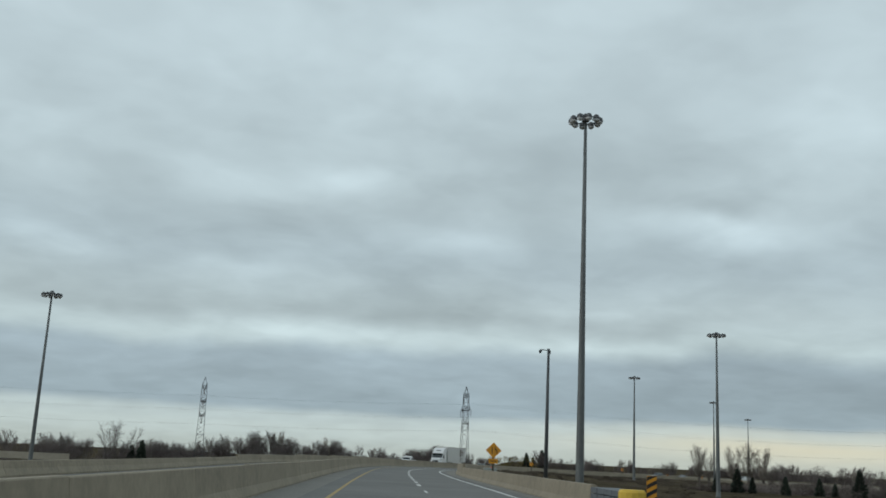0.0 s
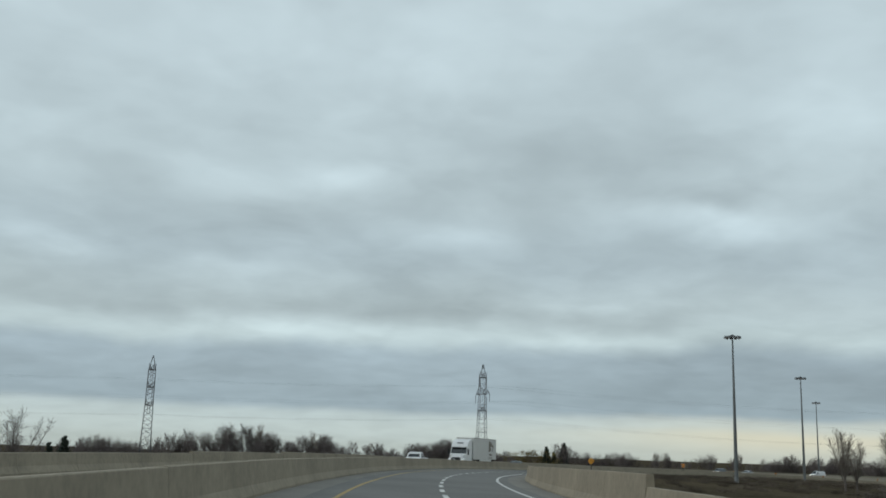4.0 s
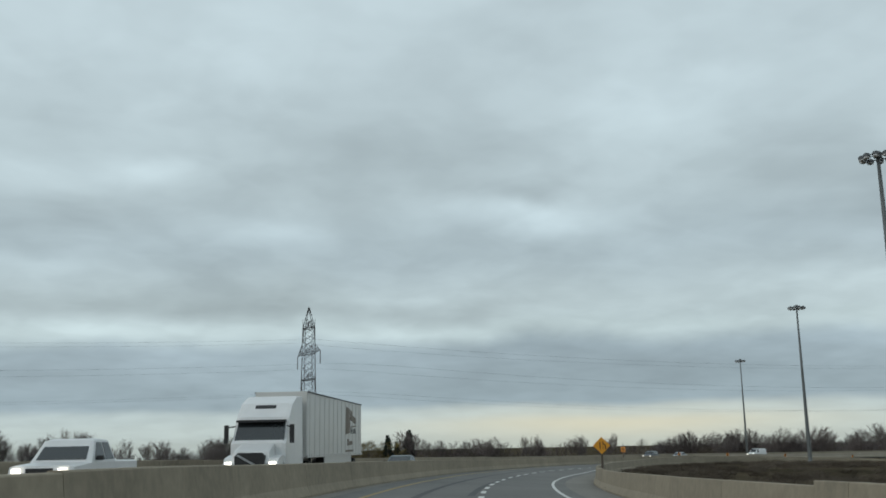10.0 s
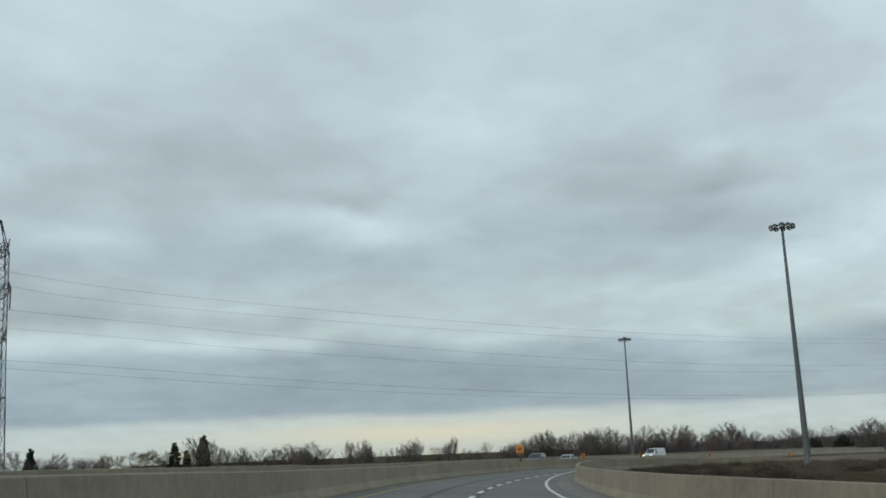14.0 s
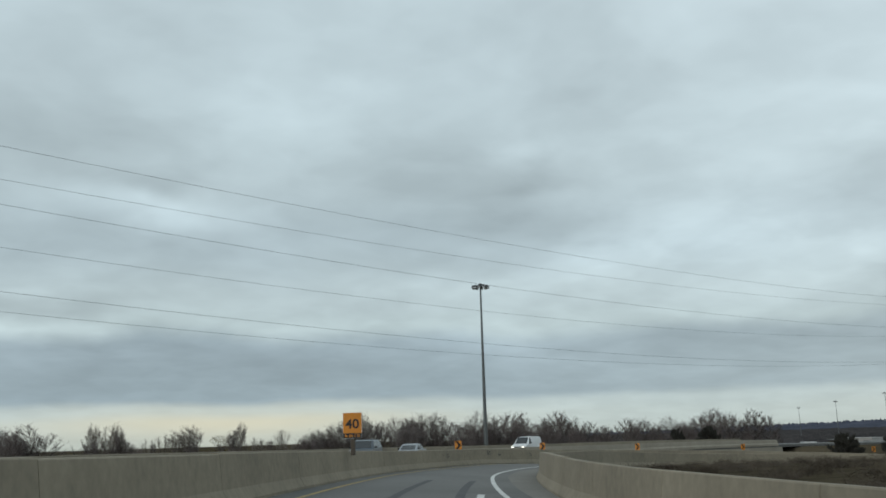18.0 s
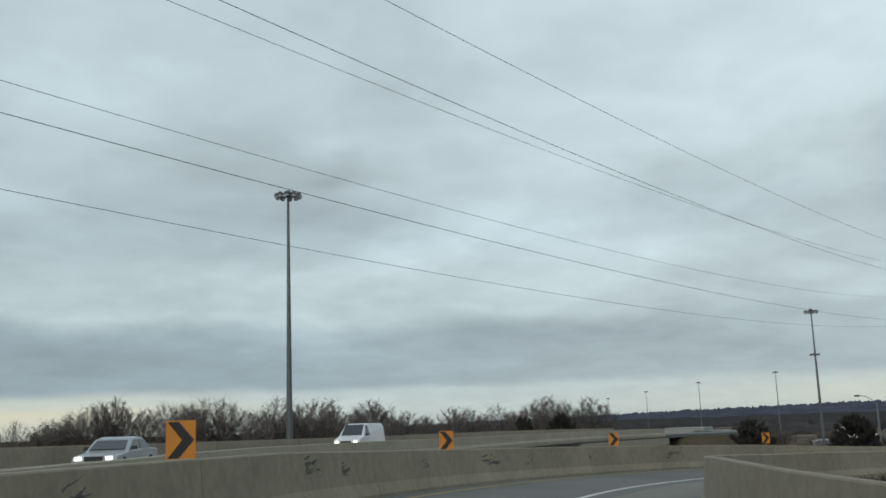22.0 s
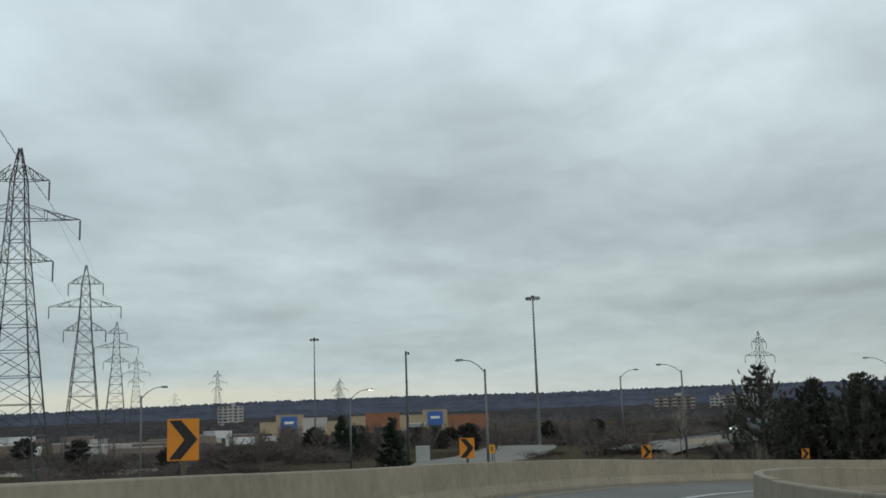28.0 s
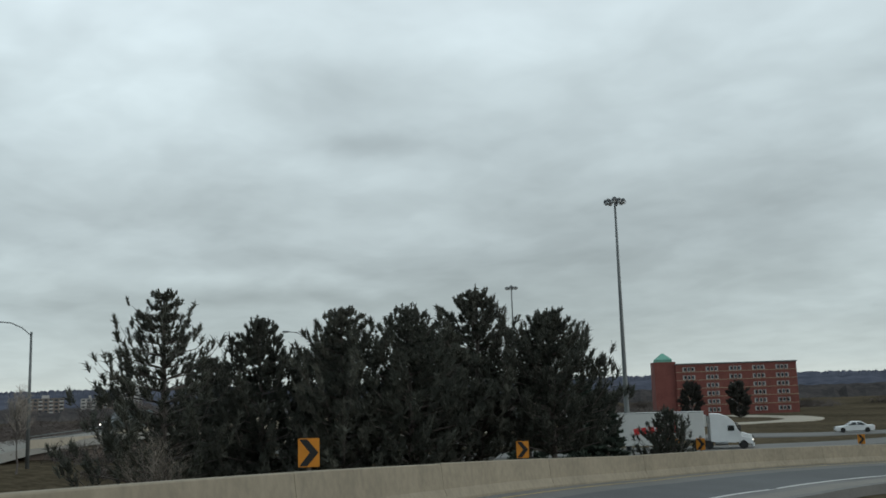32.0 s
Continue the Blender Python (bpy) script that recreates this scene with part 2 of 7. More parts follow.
M = dict(
    asphalt=material("asphalt", (0.135, 0.133, 0.125), 0.9, 0.72, 1.2, 9.0, 0.16, 0.3),
    old_asphalt=material("old_asphalt", (0.185, 0.175, 0.155), 0.92, 0.75, 1.15, 9.0, 0.2, 0.3),
    concrete=material("barrier_concrete", (0.262, 0.226, 0.166), 0.9, 0.70, 1.12, 4.0, 0.35, 0.2, rand=0.05),
    pale=material("pale_concrete", (0.33, 0.295, 0.235), 0.9, 0.82, 1.10, 4.0, 0.3, 0.2, rand=0.05),
    white_paint=material("road_paint_white", (0.62, 0.62, 0.59), 0.7, 0.65, 1.1, 14.0, 1.2, 0.1),
    yellow_paint=material("road_paint_yellow", (0.40, 0.29, 0.11), 0.8, 0.55, 1.1, 14.0, 1.2, 0.1),
    grass=material("dead_grass", (0.082, 0.066, 0.045), 0.95, 0.45, 1.35, 1.1, 0.03, 0.6, tint=(0.058, 0.052, 0.036), spec=0.0),
    weed=material("dead_weeds", (0.075, 0.060, 0.044), 0.95, 0.6, 1.4, 2.0, 0.3, 0.0, rand=0.3),
    dark_asphalt=material("new_asphalt", (0.075, 0.078, 0.080), 0.85, 0.75, 1.2, 9.0, 0.16, 0.3),
    scuff=material("barrier_scuff", (0.095, 0.088, 0.078), 0.9, 0.6, 1.3, 9.0, 0.8, 0.1),
    rubber=material("tyre_mark", (0.055, 0.055, 0.056), 0.8, 0.7, 1.3, 7.0, 0.8, 0.1),
    galv=material("galvanised_steel", (0.125, 0.135, 0.135), 0.55, 0.8, 1.15, 3.0, 0.5, 0.05, metal=0.35),
    dark_galv=material("weathered_steel", (0.075, 0.080, 0.085), 0.6, 0.8, 1.2, 3.0, 0.5, 0.05, metal=0.3),
    lattice=material("lattice_steel", (0.062, 0.065, 0.068), 0.6, 0.8, 1.25, 2.0, 0.4, 0.05, metal=0.3),
    insulator=material("insulator_porcelain", (0.06, 0.05, 0.05), 0.4, 0.8, 1.2, 4.0, 1.0, 0.0),
    wire=material("wire_aluminium", (0.055, 0.058, 0.062), 0.6, 0.9, 1.1, 2.0, 0.4, 0.0, metal=0.3),
    lens=material("lamp_lens", (0.62, 0.64, 0.65), 0.25, 0.9, 1.05, 4.0, 1.0, 0.0),
    lamp_grey=material("lamp_housing", (0.085, 0.09, 0.095), 0.5, 0.85, 1.1, 4.0, 1.0, 0.0, metal=0.3),
    bark=material("bark", (0.11, 0.095, 0.085), 0.95, 0.6, 1.3, 12.0, 1.5, 0.5, rand=0.25, stretch=(1, 1, 0.3)),
    twig=material("twigs", (0.118, 0.100, 0.094), 0.95, 0.7, 1.3, 4.0, 0.4, 0.0, rand=0.3),
    pale_twig=material("pale_twigs", (0.22, 0.195, 0.165), 0.95, 0.7, 1.2, 4.0, 0.4, 0.0, rand=0.2),
    willow=material("willow_twigs", (0.165, 0.130, 0.042), 0.95, 0.7, 1.2, 4.0, 0.4, 0.0, rand=0.2),
    brush=material("brush_twigs", (0.092, 0.076, 0.068), 0.95, 0.6, 1.3, 2.0, 0.3, 0.0, rand=0.3),
    needle=material("pine_needles", (0.052, 0.054, 0.042), 0.8, 0.55, 1.5, 3.0, 0.5, 0.0, rand=0.15),
    juniper=material("juniper_needles", (0.026, 0.025, 0.020), 0.9, 0.6, 1.4, 3.0, 0.5, 0.0, rand=0.2),
    spruce=material("spruce_needles", (0.022, 0.032, 0.022), 0.85, 0.6, 1.4, 3.0, 0.5, 0.0, rand=0.2),
    orange=material("sign_orange", (0.56, 0.205, 0.018), 0.45, 0.92, 1.06, 5.0, 1.5, 0.0),
    amber=material("sign_amber", (0.60, 0.265, 0.020), 0.45, 0.92, 1.06, 5.0, 1.5, 0.0),
    black=material("sign_black", (0.014, 0.013, 0.013), 0.5, 0.8, 1.2, 5.0, 1.5, 0.0),
    sign_white=material("sign_white", (0.62, 0.64, 0.62), 0.45, 0.9, 1.05, 5.0, 1.5, 0.0),
    teal=material("sign_teal", (0.05, 0.22, 0.20), 0.5, 0.9, 1.05, 5.0, 1.5, 0.0),
    post=material("timber_post", (0.085, 0.070, 0.055), 0.9, 0.7, 1.2, 10.0, 2.0, 0.3, stretch=(1, 1, 0.2)),
    cabinet=material("cabinet_paint", (0.30, 0.33, 0.31), 0.5, 0.85, 1.05, 3.0, 0.8, 0.05),
    hazard_yellow=material("cushion_yellow", (0.60, 0.40, 0.05), 0.6, 0.8, 1.05, 4.0, 1.0, 0.05),
    fender=material("cushion_grey", (0.10, 0.11, 0.12), 0.6, 0.8, 1.2, 4.0, 1.0, 0.05),
    red=material("red_plastic", (0.62, 0.06, 0.03), 0.5, 0.85, 1.1, 4.0, 1.0, 0.05),
    glass=material("car_glass", (0.020, 0.024, 0.026), 0.08, 0.9, 1.1, 2.0, 0.5, 0.0, spec=0.8),
    tyre=material("tyre_rubber", (0.018, 0.018, 0.018), 0.85, 0.8, 1.2, 8.0, 2.0, 0.1),
    chrome=material("bright_metal", (0.45, 0.46, 0.47), 0.3, 0.9, 1.05, 6.0, 2.0, 0.0, metal=0.8),
    grille=material("black_trim", (0.02, 0.02, 0.021), 0.5, 0.8, 1.2, 6.0, 2.0, 0.0),
    paint_white=material("white_car_paint", (0.62, 0.63, 0.63), 0.3, 0.93, 1.04, 2.0, 0.6, 0.0, spec=0.6),
    paint_teal=material("grey_green_car_paint", (0.07, 0.088, 0.09), 0.3, 0.92, 1.05, 2.0, 0.6, 0.0, metal=0.2),
    paint_silver=material("silver_car_paint", (0.36, 0.38, 0.40), 0.3, 0.92, 1.05, 2.0, 0.6, 0.0, metal=0.4),
    paint_dark=material("grey_blue_car_paint", (0.10, 0.115, 0.13), 0.3, 0.9, 1.1, 2.0, 0.6, 0.0, metal=0.4),
    paint_blue=material("blue_truck_paint", (0.015, 0.03, 0.16), 0.3, 0.9, 1.1, 2.0, 0.6, 0.0),
    trailer=material("trailer_sheet", (0.56, 0.56, 0.54), 0.35, 0.93, 1.04, 1.5, 0.4, 0.02, metal=0.1),
    mark_brown=material("trailer_mark_brown", (0.16, 0.13, 0.10), 0.6, 0.9, 1.1, 2.0, 0.5, 0.0),
    mark_red=material("trailer_mark_red", (0.50, 0.03, 0.03), 0.6, 0.9, 1.1, 2.0, 0.5, 0.0),
    headlight=glow("lit_headlight", (1.0, 0.93, 0.80), 3.0),
    lit_lamp=glow("lit_street_lamp", (1.0, 0.86, 0.62), 4.0),
    brick=material("red_brick", (0.165, 0.055, 0.045), 0.9, 0.7, 1.2, 3.0, 0.3, 0.2),
    roof_green=material("copper_green_roof", (0.13, 0.33, 0.26), 0.7, 0.85, 1.1, 2.0, 0.3, 0.1),
    stucco=material("tan_stucco", (0.33, 0.265, 0.175), 0.9, 0.85, 1.08, 2.0, 0.2, 0.1),
    terracotta=material("orange_stucco", (0.23, 0.105, 0.06), 0.9, 0.85, 1.08, 2.0, 0.2, 0.1),
    shop_blue=material("shop_blue", (0.03, 0.10, 0.32), 0.6, 0.9, 1.1, 2.0, 0.2, 0.0),
    slab=material("apartment_concrete", (0.36, 0.35, 0.33), 0.9, 0.85, 1.08, 1.0, 0.1, 0.1),
    slab_brown=material("apartment_brick", (0.17, 0.14, 0.12), 0.9, 0.8, 1.1, 1.0, 0.1, 0.1),
    window=material("window_glass", (0.035, 0.042, 0.05), 0.15, 0.85, 1.2, 1.0, 0.2, 0.0, rand=0.5),
    flat_roof=material("flat_roof", (0.13, 0.13, 0.13), 0.9, 0.8, 1.15, 1.0, 0.1, 0.1),
    white_roof=material("white_shed", (0.55, 0.56, 0.55), 0.7, 0.85, 1.05, 1.0, 0.1, 0.05),
    canopy=material("bare_woods_canopy", (0.058, 0.052, 0.050), 1.0, 0.55, 1.5, 0.35, 0.02, 0.0, tint=(0.045, 0.044, 0.047), spec=0.0),
    # blue-grey of the distance haze is mixed into the hill's colour
    hill=material("hazy_wooded_escarpment", (0.078, 0.084, 0.108), 1.0, 0.62, 1.3, 0.06, 0.008, 0.0, tint=(0.066, 0.072, 0.094), spec=0.0, stretch=(1, 1, 2.5)),
)

# ---- builders ----
def hold(name, label="", category="", group="", kind="", at=(0, 0, 0), turn=0.0):
    """An Empty that parents the parts of a thing."""
    ob = new(name)
    ob.empty_display_size = 0.2
    ob.matrix_basis = pose(*at, 0, 0, turn)
    return tagged(ob, label, category, group, kind)


class Shape:
    """Vertices and faces of one mesh, added piece by piece."""

    def __init__(self):
        self.v, self.f = [], []

    def add(self, vs, fs):
        k = len(self.v)
        self.v.extend(vs)
        self.f.extend([tuple(i + k for i in f) for f in fs])
        return self

    def box(self, c, s, m=None, taper=1.0, bevel=0.0):
        x, y, z = (a / 2 for a in s)
        if bevel:
            b = min(bevel, x * 0.9, y * 0.9)
            ring = [(-x + b, -y), (x - b, -y), (x, -y + b), (x, y - b), (x - b, y), (-x + b, y), (-x, y - b), (-x, -y + b)]
        else:
            ring = [(-x, -y), (x, -y), (x, y), (-x, y)]
        n = len(ring)
        vs = [Vector((px, py, -z)) for px, py in ring] + [Vector((px * taper, py * taper, z)) for px, py in ring]
        if m is not None:
            vs = [m @ v for v in vs]
        vs = [v + Vector(c) for v in vs]
        fs = [tuple(range(n))[::-1], tuple(range(n, 2 * n))] + [(i, (i + 1) % n, n + (i + 1) % n, n + i) for i in range(n)]
        return self.add(vs, fs)

    def tube(self, a, b, r0, r1=None, n=6, caps=True):
        a, b = Vector(a), Vector(b)
        r1 = r0 if r1 is None else r1
        d = (b - a).normalized()
        u = d.orthogonal().normalized()
        w = d.cross(u)
        vs = []
        for p, r in ((a, r0), (b, r1)):
            vs += [p + (u * math.cos(2 * math.pi * i / n) + w * math.sin(2 * math.pi * i / n)) * r for i in range(n)]
        fs = [(i, (i + 1) % n, n + (i + 1) % n, n + i) for i in range(n)]
        if caps:
            fs += [tuple(range(n))[::-1], tuple(range(n, 2 * n))]
        return self.add(vs, fs)

    def spike(self, a, b, r):
        """A three-sided twig that runs out to a point."""
        d = (b - a).normalized()
        u = d.orthogonal().normalized() * r
        w = d.cross(u)
        return self.add([a + u, a - u * 0.5 + w * 0.87, a - u * 0.5 - w * 0.87, b], [(0, 1, 3), (1, 2, 3), (2, 0, 3)])

    def sliver(self, a, b, r):
        """A single thin blade for the finest twigs."""
        d = (b - a).normalized()
        u = d.orthogonal().normalized() * r
        return self.add([a + u, a - u, b], [(0, 1, 2)])

    def cable(self, pts, radii, n=4):
        """One unbroken tube through a row of points."""
        pts = [Vector(p) for p in pts]
        radii = radii if isinstance(radii, (list, tuple)) else [radii] * len(pts)
        vs = []
        for i, (p, r) in enumerate(zip(pts, radii)):
            d = (pts[min(i + 1, len(pts) - 1)] - pts[max(i - 1, 0)]).normalized()
            u = Vector((-d.y, d.x, 0))
            u = u.normalized() if u.length > 0.05 else Vector((1, 0, 0))
            w = d.cross(u)
            vs += [p + (u * math.cos(2 * math.pi * (k + 0.5) / n) + w * math.sin(2 * math.pi * (k + 0.5) / n)) * r for k in range(n)]
        fs = [(i * n + k, i * n + (k + 1) % n, (i + 1) * n + (k + 1) % n, (i + 1) * n + k) for i in range(len(pts) - 1) for k in range(n)]
        fs += [tuple(range(n))[::-1], tuple(range((len(pts) - 1) * n, len(pts) * n))]
        return self.add(vs, fs)

    def lathe(self, prof, n=12, c=(0, 0, 0)):
        """Rings of (radius, height) round z."""
        vs = [Vector((c[0] + r * math.cos(2 * math.pi * i / n), c[1] + r * math.sin(2 * math.pi * i / n), c[2] + h)) for r, h in prof for i in range(n)]
        fs = [(j * n + i, j * n + (i + 1) % n, (j + 1) * n + (i + 1) % n, (j + 1) * n + i) for j in range(len(prof) - 1) for i in range(n)]
        fs += [tuple(range(n))[::-1], tuple(range((len(prof) - 1) * n, len(prof) * n))]
        return self.add(vs, fs)

    def slab(self, outline, y0, y1, m=None):
        """An outline in x and z, given a thickness along y."""
        n = len(outline)
        vs = [Vector((x, y0, z)) for x, z in outline] + [Vector((x, y1, z)) for x, z in outline]
        if m is not None:
            vs = [m @ v for v in vs]
        fs = [tuple(range(n)), tuple(range(n, 2 * n))[::-1]] + [(i, n + i, n + (i + 1) % n, (i + 1) % n) for i in range(n)]
        return self.add(vs, fs)

    def mesh(self, name):
        me = bpy.data.meshes.new(name)
        me.from_pydata([tuple(v) for v in self.v], [], self.f)
        me.update()
        return me


def part(name, shape, mat, parent=None, label="", smooth=False, at=None):
    """ONE mesh object of its own, under a thing or a part."""
    me = shape.mesh(name) if isinstance(shape, Shape) else shape
    if not me.materials:
        me.materials.append(mat)
    if smooth:
        me.polygons.foreach_set("use_smooth", [True] * len(me.polygons))
    ob = new(name, me)
    ob.parent = parent
    if at is not None:
        ob.matrix_basis = at
    return tagged(ob, label)


# ---- the two ramps: headings along the ramp's stations ----
ALIGN = [(-60, 2.43), (0, 2.74), (50, 2.68), (100, 0.64), (140, -4.43), (180, -11.43), (220, -17.84), (260, -25.02), (300, -32.09),
         (335, -38.6), (360, -54.57), (385, -79.06), (410, -101.23), (435, -121.73), (460, -141.83), (500, -177.42), (560, -228.91)]
LEVEL = [(-60, 1.48), (0, 1.38), (60, 1.15), (100, 1.04), (140, 0.82), (180, 0.42), (225, -0.25), (290, -1.06), (330, -1.53), (360, -1.94), (400, -3.29), (430, -4.77), (442, -5.42), (456, -6.32), (474, -7.45), (490, -8.4), (560, -11.2)]
BANK = [(-60, 0.0), (60, 0.0), (110, 0.022), (170, 0.037), (230, 0.055), (290, 0.055), (340, 0.045), (560, 0.045)]
EYE = 1.32
DS = 2.0


def table(rows, s):
    return np.interp(s, [r[0] for r in rows], [r[1] for r in rows])


class Line:
    """A road's axis: stations, places, right-hand normals, level of the surface on the axis, and cross slope."""

    def __init__(self, s, xy, z, bank):
        self.s, self.xy, self.z, self.bank = s, xy, z, bank
        t = np.gradient(xy, axis=0)
        t /= np.linalg.norm(t, axis=1)[:, None]
        self.t, self.right = t, np.stack([t[:, 1], -t[:, 0]], 1)

    def at(self, s, lat=0.0, up=0.0):
        i = [np.interp(s, self.s, a) for a in (self.xy[:, 0], self.xy[:, 1], self.right[:, 0], self.right[:, 1], self.z, self.bank)]
        return Vector((i[0] + i[2] * lat, i[1] + i[3] * lat, i[4] - i[5] * lat + up))

    def turn(self, s):
        """Heading in degrees, from +y to the left."""
        i = [np.interp(s, self.s, a) for a in (self.t[:, 0], self.t[:, 1])]
        return math.degrees(math.atan2(-i[0], i[1]))


stations = np.arange(-60, 560.01, DS)
ang = np.radians(table(ALIGN, stations) + 90)
mid_ang = (ang[1:] + ang[:-1]) / 2
xy = np.array([2.71, -59.94]) + np.vstack([[[0, 0]], np.cumsum(np.stack([np.cos(mid_ang), np.sin(mid_ang)], 1) * DS, 0)])
RAMP = Line(stations, xy, table(LEVEL, stations) - EYE, table(BANK, stations))

# the oncoming ramp runs beside it, then bears off over a bridge
OPP_OFF, OPP_S = -9.7, 318.0
keep = stations <= OPP_S
near = xy[keep] + RAMP.right[keep] * OPP_OFF
near_z = RAMP.z[keep] - RAMP.bank[keep] * -5.0
ctrl = [Vector((*near[-8], near_z[-8])), Vector((*near[-1], near_z[-1])), Vector((92, 362, -3.10)), Vector((131, 386.5, -3.58)), Vector((166, 401, -3.85)), Vector((206, 415, -4.35)),
        Vector((262, 436, -5.3)), Vector((340, 474, -6.5)), Vector((430, 540, -7.5)), Vector((520, 620, -8)), Vector((620, 720, -8))]
bend = []
for k in range(1, len(ctrl) - 2):
    a, b, c, d = ctrl[k - 1:k + 3]
    n = max(4, int((c - b).length / 3))
    for i in range(n):
        u = i / n
        bend.append(0.5 * ((2 * b) + (c - a) * u + (2 * a - 5 * b + 4 * c - d) * u * u + (3 * b - a - 3 * c + d) * u ** 3))
bend = np.array([tuple(p) for p in bend[1:]])
oxy, oz = np.vstack([near, bend[:, :2]]), np.r_[near_z, bend[:, 2]]
os_ = np.r_[0, np.cumsum(np.linalg.norm(np.diff(oxy, axis=0), axis=1))] - 60
OPP = Line(os_, oxy, oz, np.where(os_ < 300, np.interp(os_, RAMP.s, RAMP.bank) * 0.6, 0.02))


def strip(name, line, s0, s1, lat0, lat1, mat, parent=None, up=0.0, thick=0.0, label="", step=2.0):
    """A band along a road between two offsets, each a number or rows of (station, offset)."""
    sh = Shape()
    n = max(2, int(round((s1 - s0) / step)) + 1)
    ss = np.linspace(s0, s1, n)
    vs = []
    for s in ss:
        a = lat0 if isinstance(lat0, (int, float)) else float(table(lat0, s))
        b = lat1 if isinstance(lat1, (int, float)) else float(table(lat1, s))
        vs += [line.at(s, a, up), line.at(s, b, up)]
        if thick:
            vs += [line.at(s, b, up - thick), line.at(s, a, up - thick)]
    w = 4 if thick else 2
    if thick:
        fs = [(i * 4 + j, i * 4 + (j + 1) % 4, i * 4 + 4 + (j + 1) % 4, i * 4 + 4 + j) for i in range(n - 1) for j in range(4)]
        fs += [(0, 3, 2, 1), (n * 4 - 4, n * 4 - 3, n * 4 - 2, n * 4 - 1)]
    else:
        fs = [(i * 2, i * 2 + 1, i * 2 + 3, i * 2 + 2) for i in range(n - 1)]
    sh.add(vs, fs)
    return part(name, sh, mat, parent, label)


def wall(name, label, line, s0, s1, lat, prof, mat, length=6.0, seed=1, flip=1.0, joint=0.025, rise=0.0):
    """A concrete barrier in panels with open joints. prof: the section as (offset, height), from the foot of one side over the top to the other."""
    rnd = random.Random(seed)
    body = hold(name, label, "barrier", kind="structure")
    n = int((s1 - s0) / length)
    for i in range(n):
        a, b = s0 + i * length + joint / 2, s0 + (i + 1) * length - joint / 2
        sh, k = Shape(), len(prof)
        base_lift = rnd.uniform(-0.012, 0.012)
        vs = []
        for s in np.linspace(a, b, 6):
            q = lat if isinstance(lat, (int, float)) else float(table(lat, s))
            lift = base_lift + (rise if isinstance(rise, (int, float)) else float(table(rise, s)))
            vs += [line.at(s, q + flip * o, h + (lift if h > 0.5 else 0.0)) for o, h in prof]
        fs = [(j * k + i2, j * k + i2 + 1, (j + 1) * k + i2 + 1, (j + 1) * k + i2) for j in range(5) for i2 in range(k - 1)]
        fs += [tuple(range(k))[::-1], tuple(range(5 * k, 6 * k))]
        sh.add(vs, fs)
        part("panel", sh, mat, body)
    return body


JERSEY = [(-0.30, -0.30), (-0.30, 0.075), (-0.17, 0.33), (-0.10, 1.03), (-0.085, 1.05), (0.085, 1.05), (0.10, 1.03), (0.17, 0.33), (0.30, 0.075), (0.30, -0.30)]

# offsets of lines and walls from the axis, by station
LEFT = -4.45
RIGHT = [(-60, 7.6), (30, 7.2), (90, 6.6), (250, 6.5), (285, 5.2), (315, 3.6), (340, 3.28), (370, 3.38), (400, 3.45), (560, 3.45)]
YELLOW = [(-60, -1.9), (70, -1.9), (130, -2.3), (200, -2.75), (260, -3.2), (330, -3.45), (560, -3.5)]
WHITE = [(-60, 5.6), (50, 5.4), (130, 4.25), (165, 4.4), (200, 4.0), (228, 3.75), (260, 3.9), (285, 3.0), (315, 1.9), (335, 1.1), (350, 0.5), (365, 0.2), (430, 0.2), (446, 0.6), (470, 1.5), (560, 1.7)]
DASHED = [(-60, 1.85), (60, 1.75), (130, 1.0), (165, 0.95), (200, 0.9), (228, 0.55), (260, 0.35), (320, 1.1)]

# ---- ground: one sheet from the ramps to the horizon ----
def smooth(a, b, v):
    t = np.clip((v - a) / (b - a), 0, 1)
    return t * t * (3 - 2 * t)


def axis_lines(lo, hi, step, far):
    inner = list(np.arange(lo, hi + 0.1, step))
    out, d = [], step
    p = hi
    while p < far:
        d *= 1.22
        p += d
        out.append(p)
    left, d, p = [], step, lo
    while p > -far:
        d *= 1.22
        p -= d
        left.append(p)
    return np.array(left[::-1] + inner + out)


def nearest(line, px, py, stride=1):
    """Distance to the road's axis and its surface there, with the sign of the side."""
    d2 = np.full(px.shape, 1e18)
    idx = np.zeros(px.shape, int)
    for i in range(0, len(line.s), stride):
        q = (px - line.xy[i, 0]) ** 2 + (py - line.xy[i, 1]) ** 2
        m = q < d2
        d2[m], idx[m] = q[m], i
    lat = (px - line.xy[idx, 0]) * line.right[idx, 0] + (py - line.xy[idx, 1]) * line.right[idx, 1]
    dist = np.sqrt(d2)
    lat_c = np.clip(lat, -8, 8)
    return dist, lat, line.z[idx] - line.bank[idx] * lat_c, idx


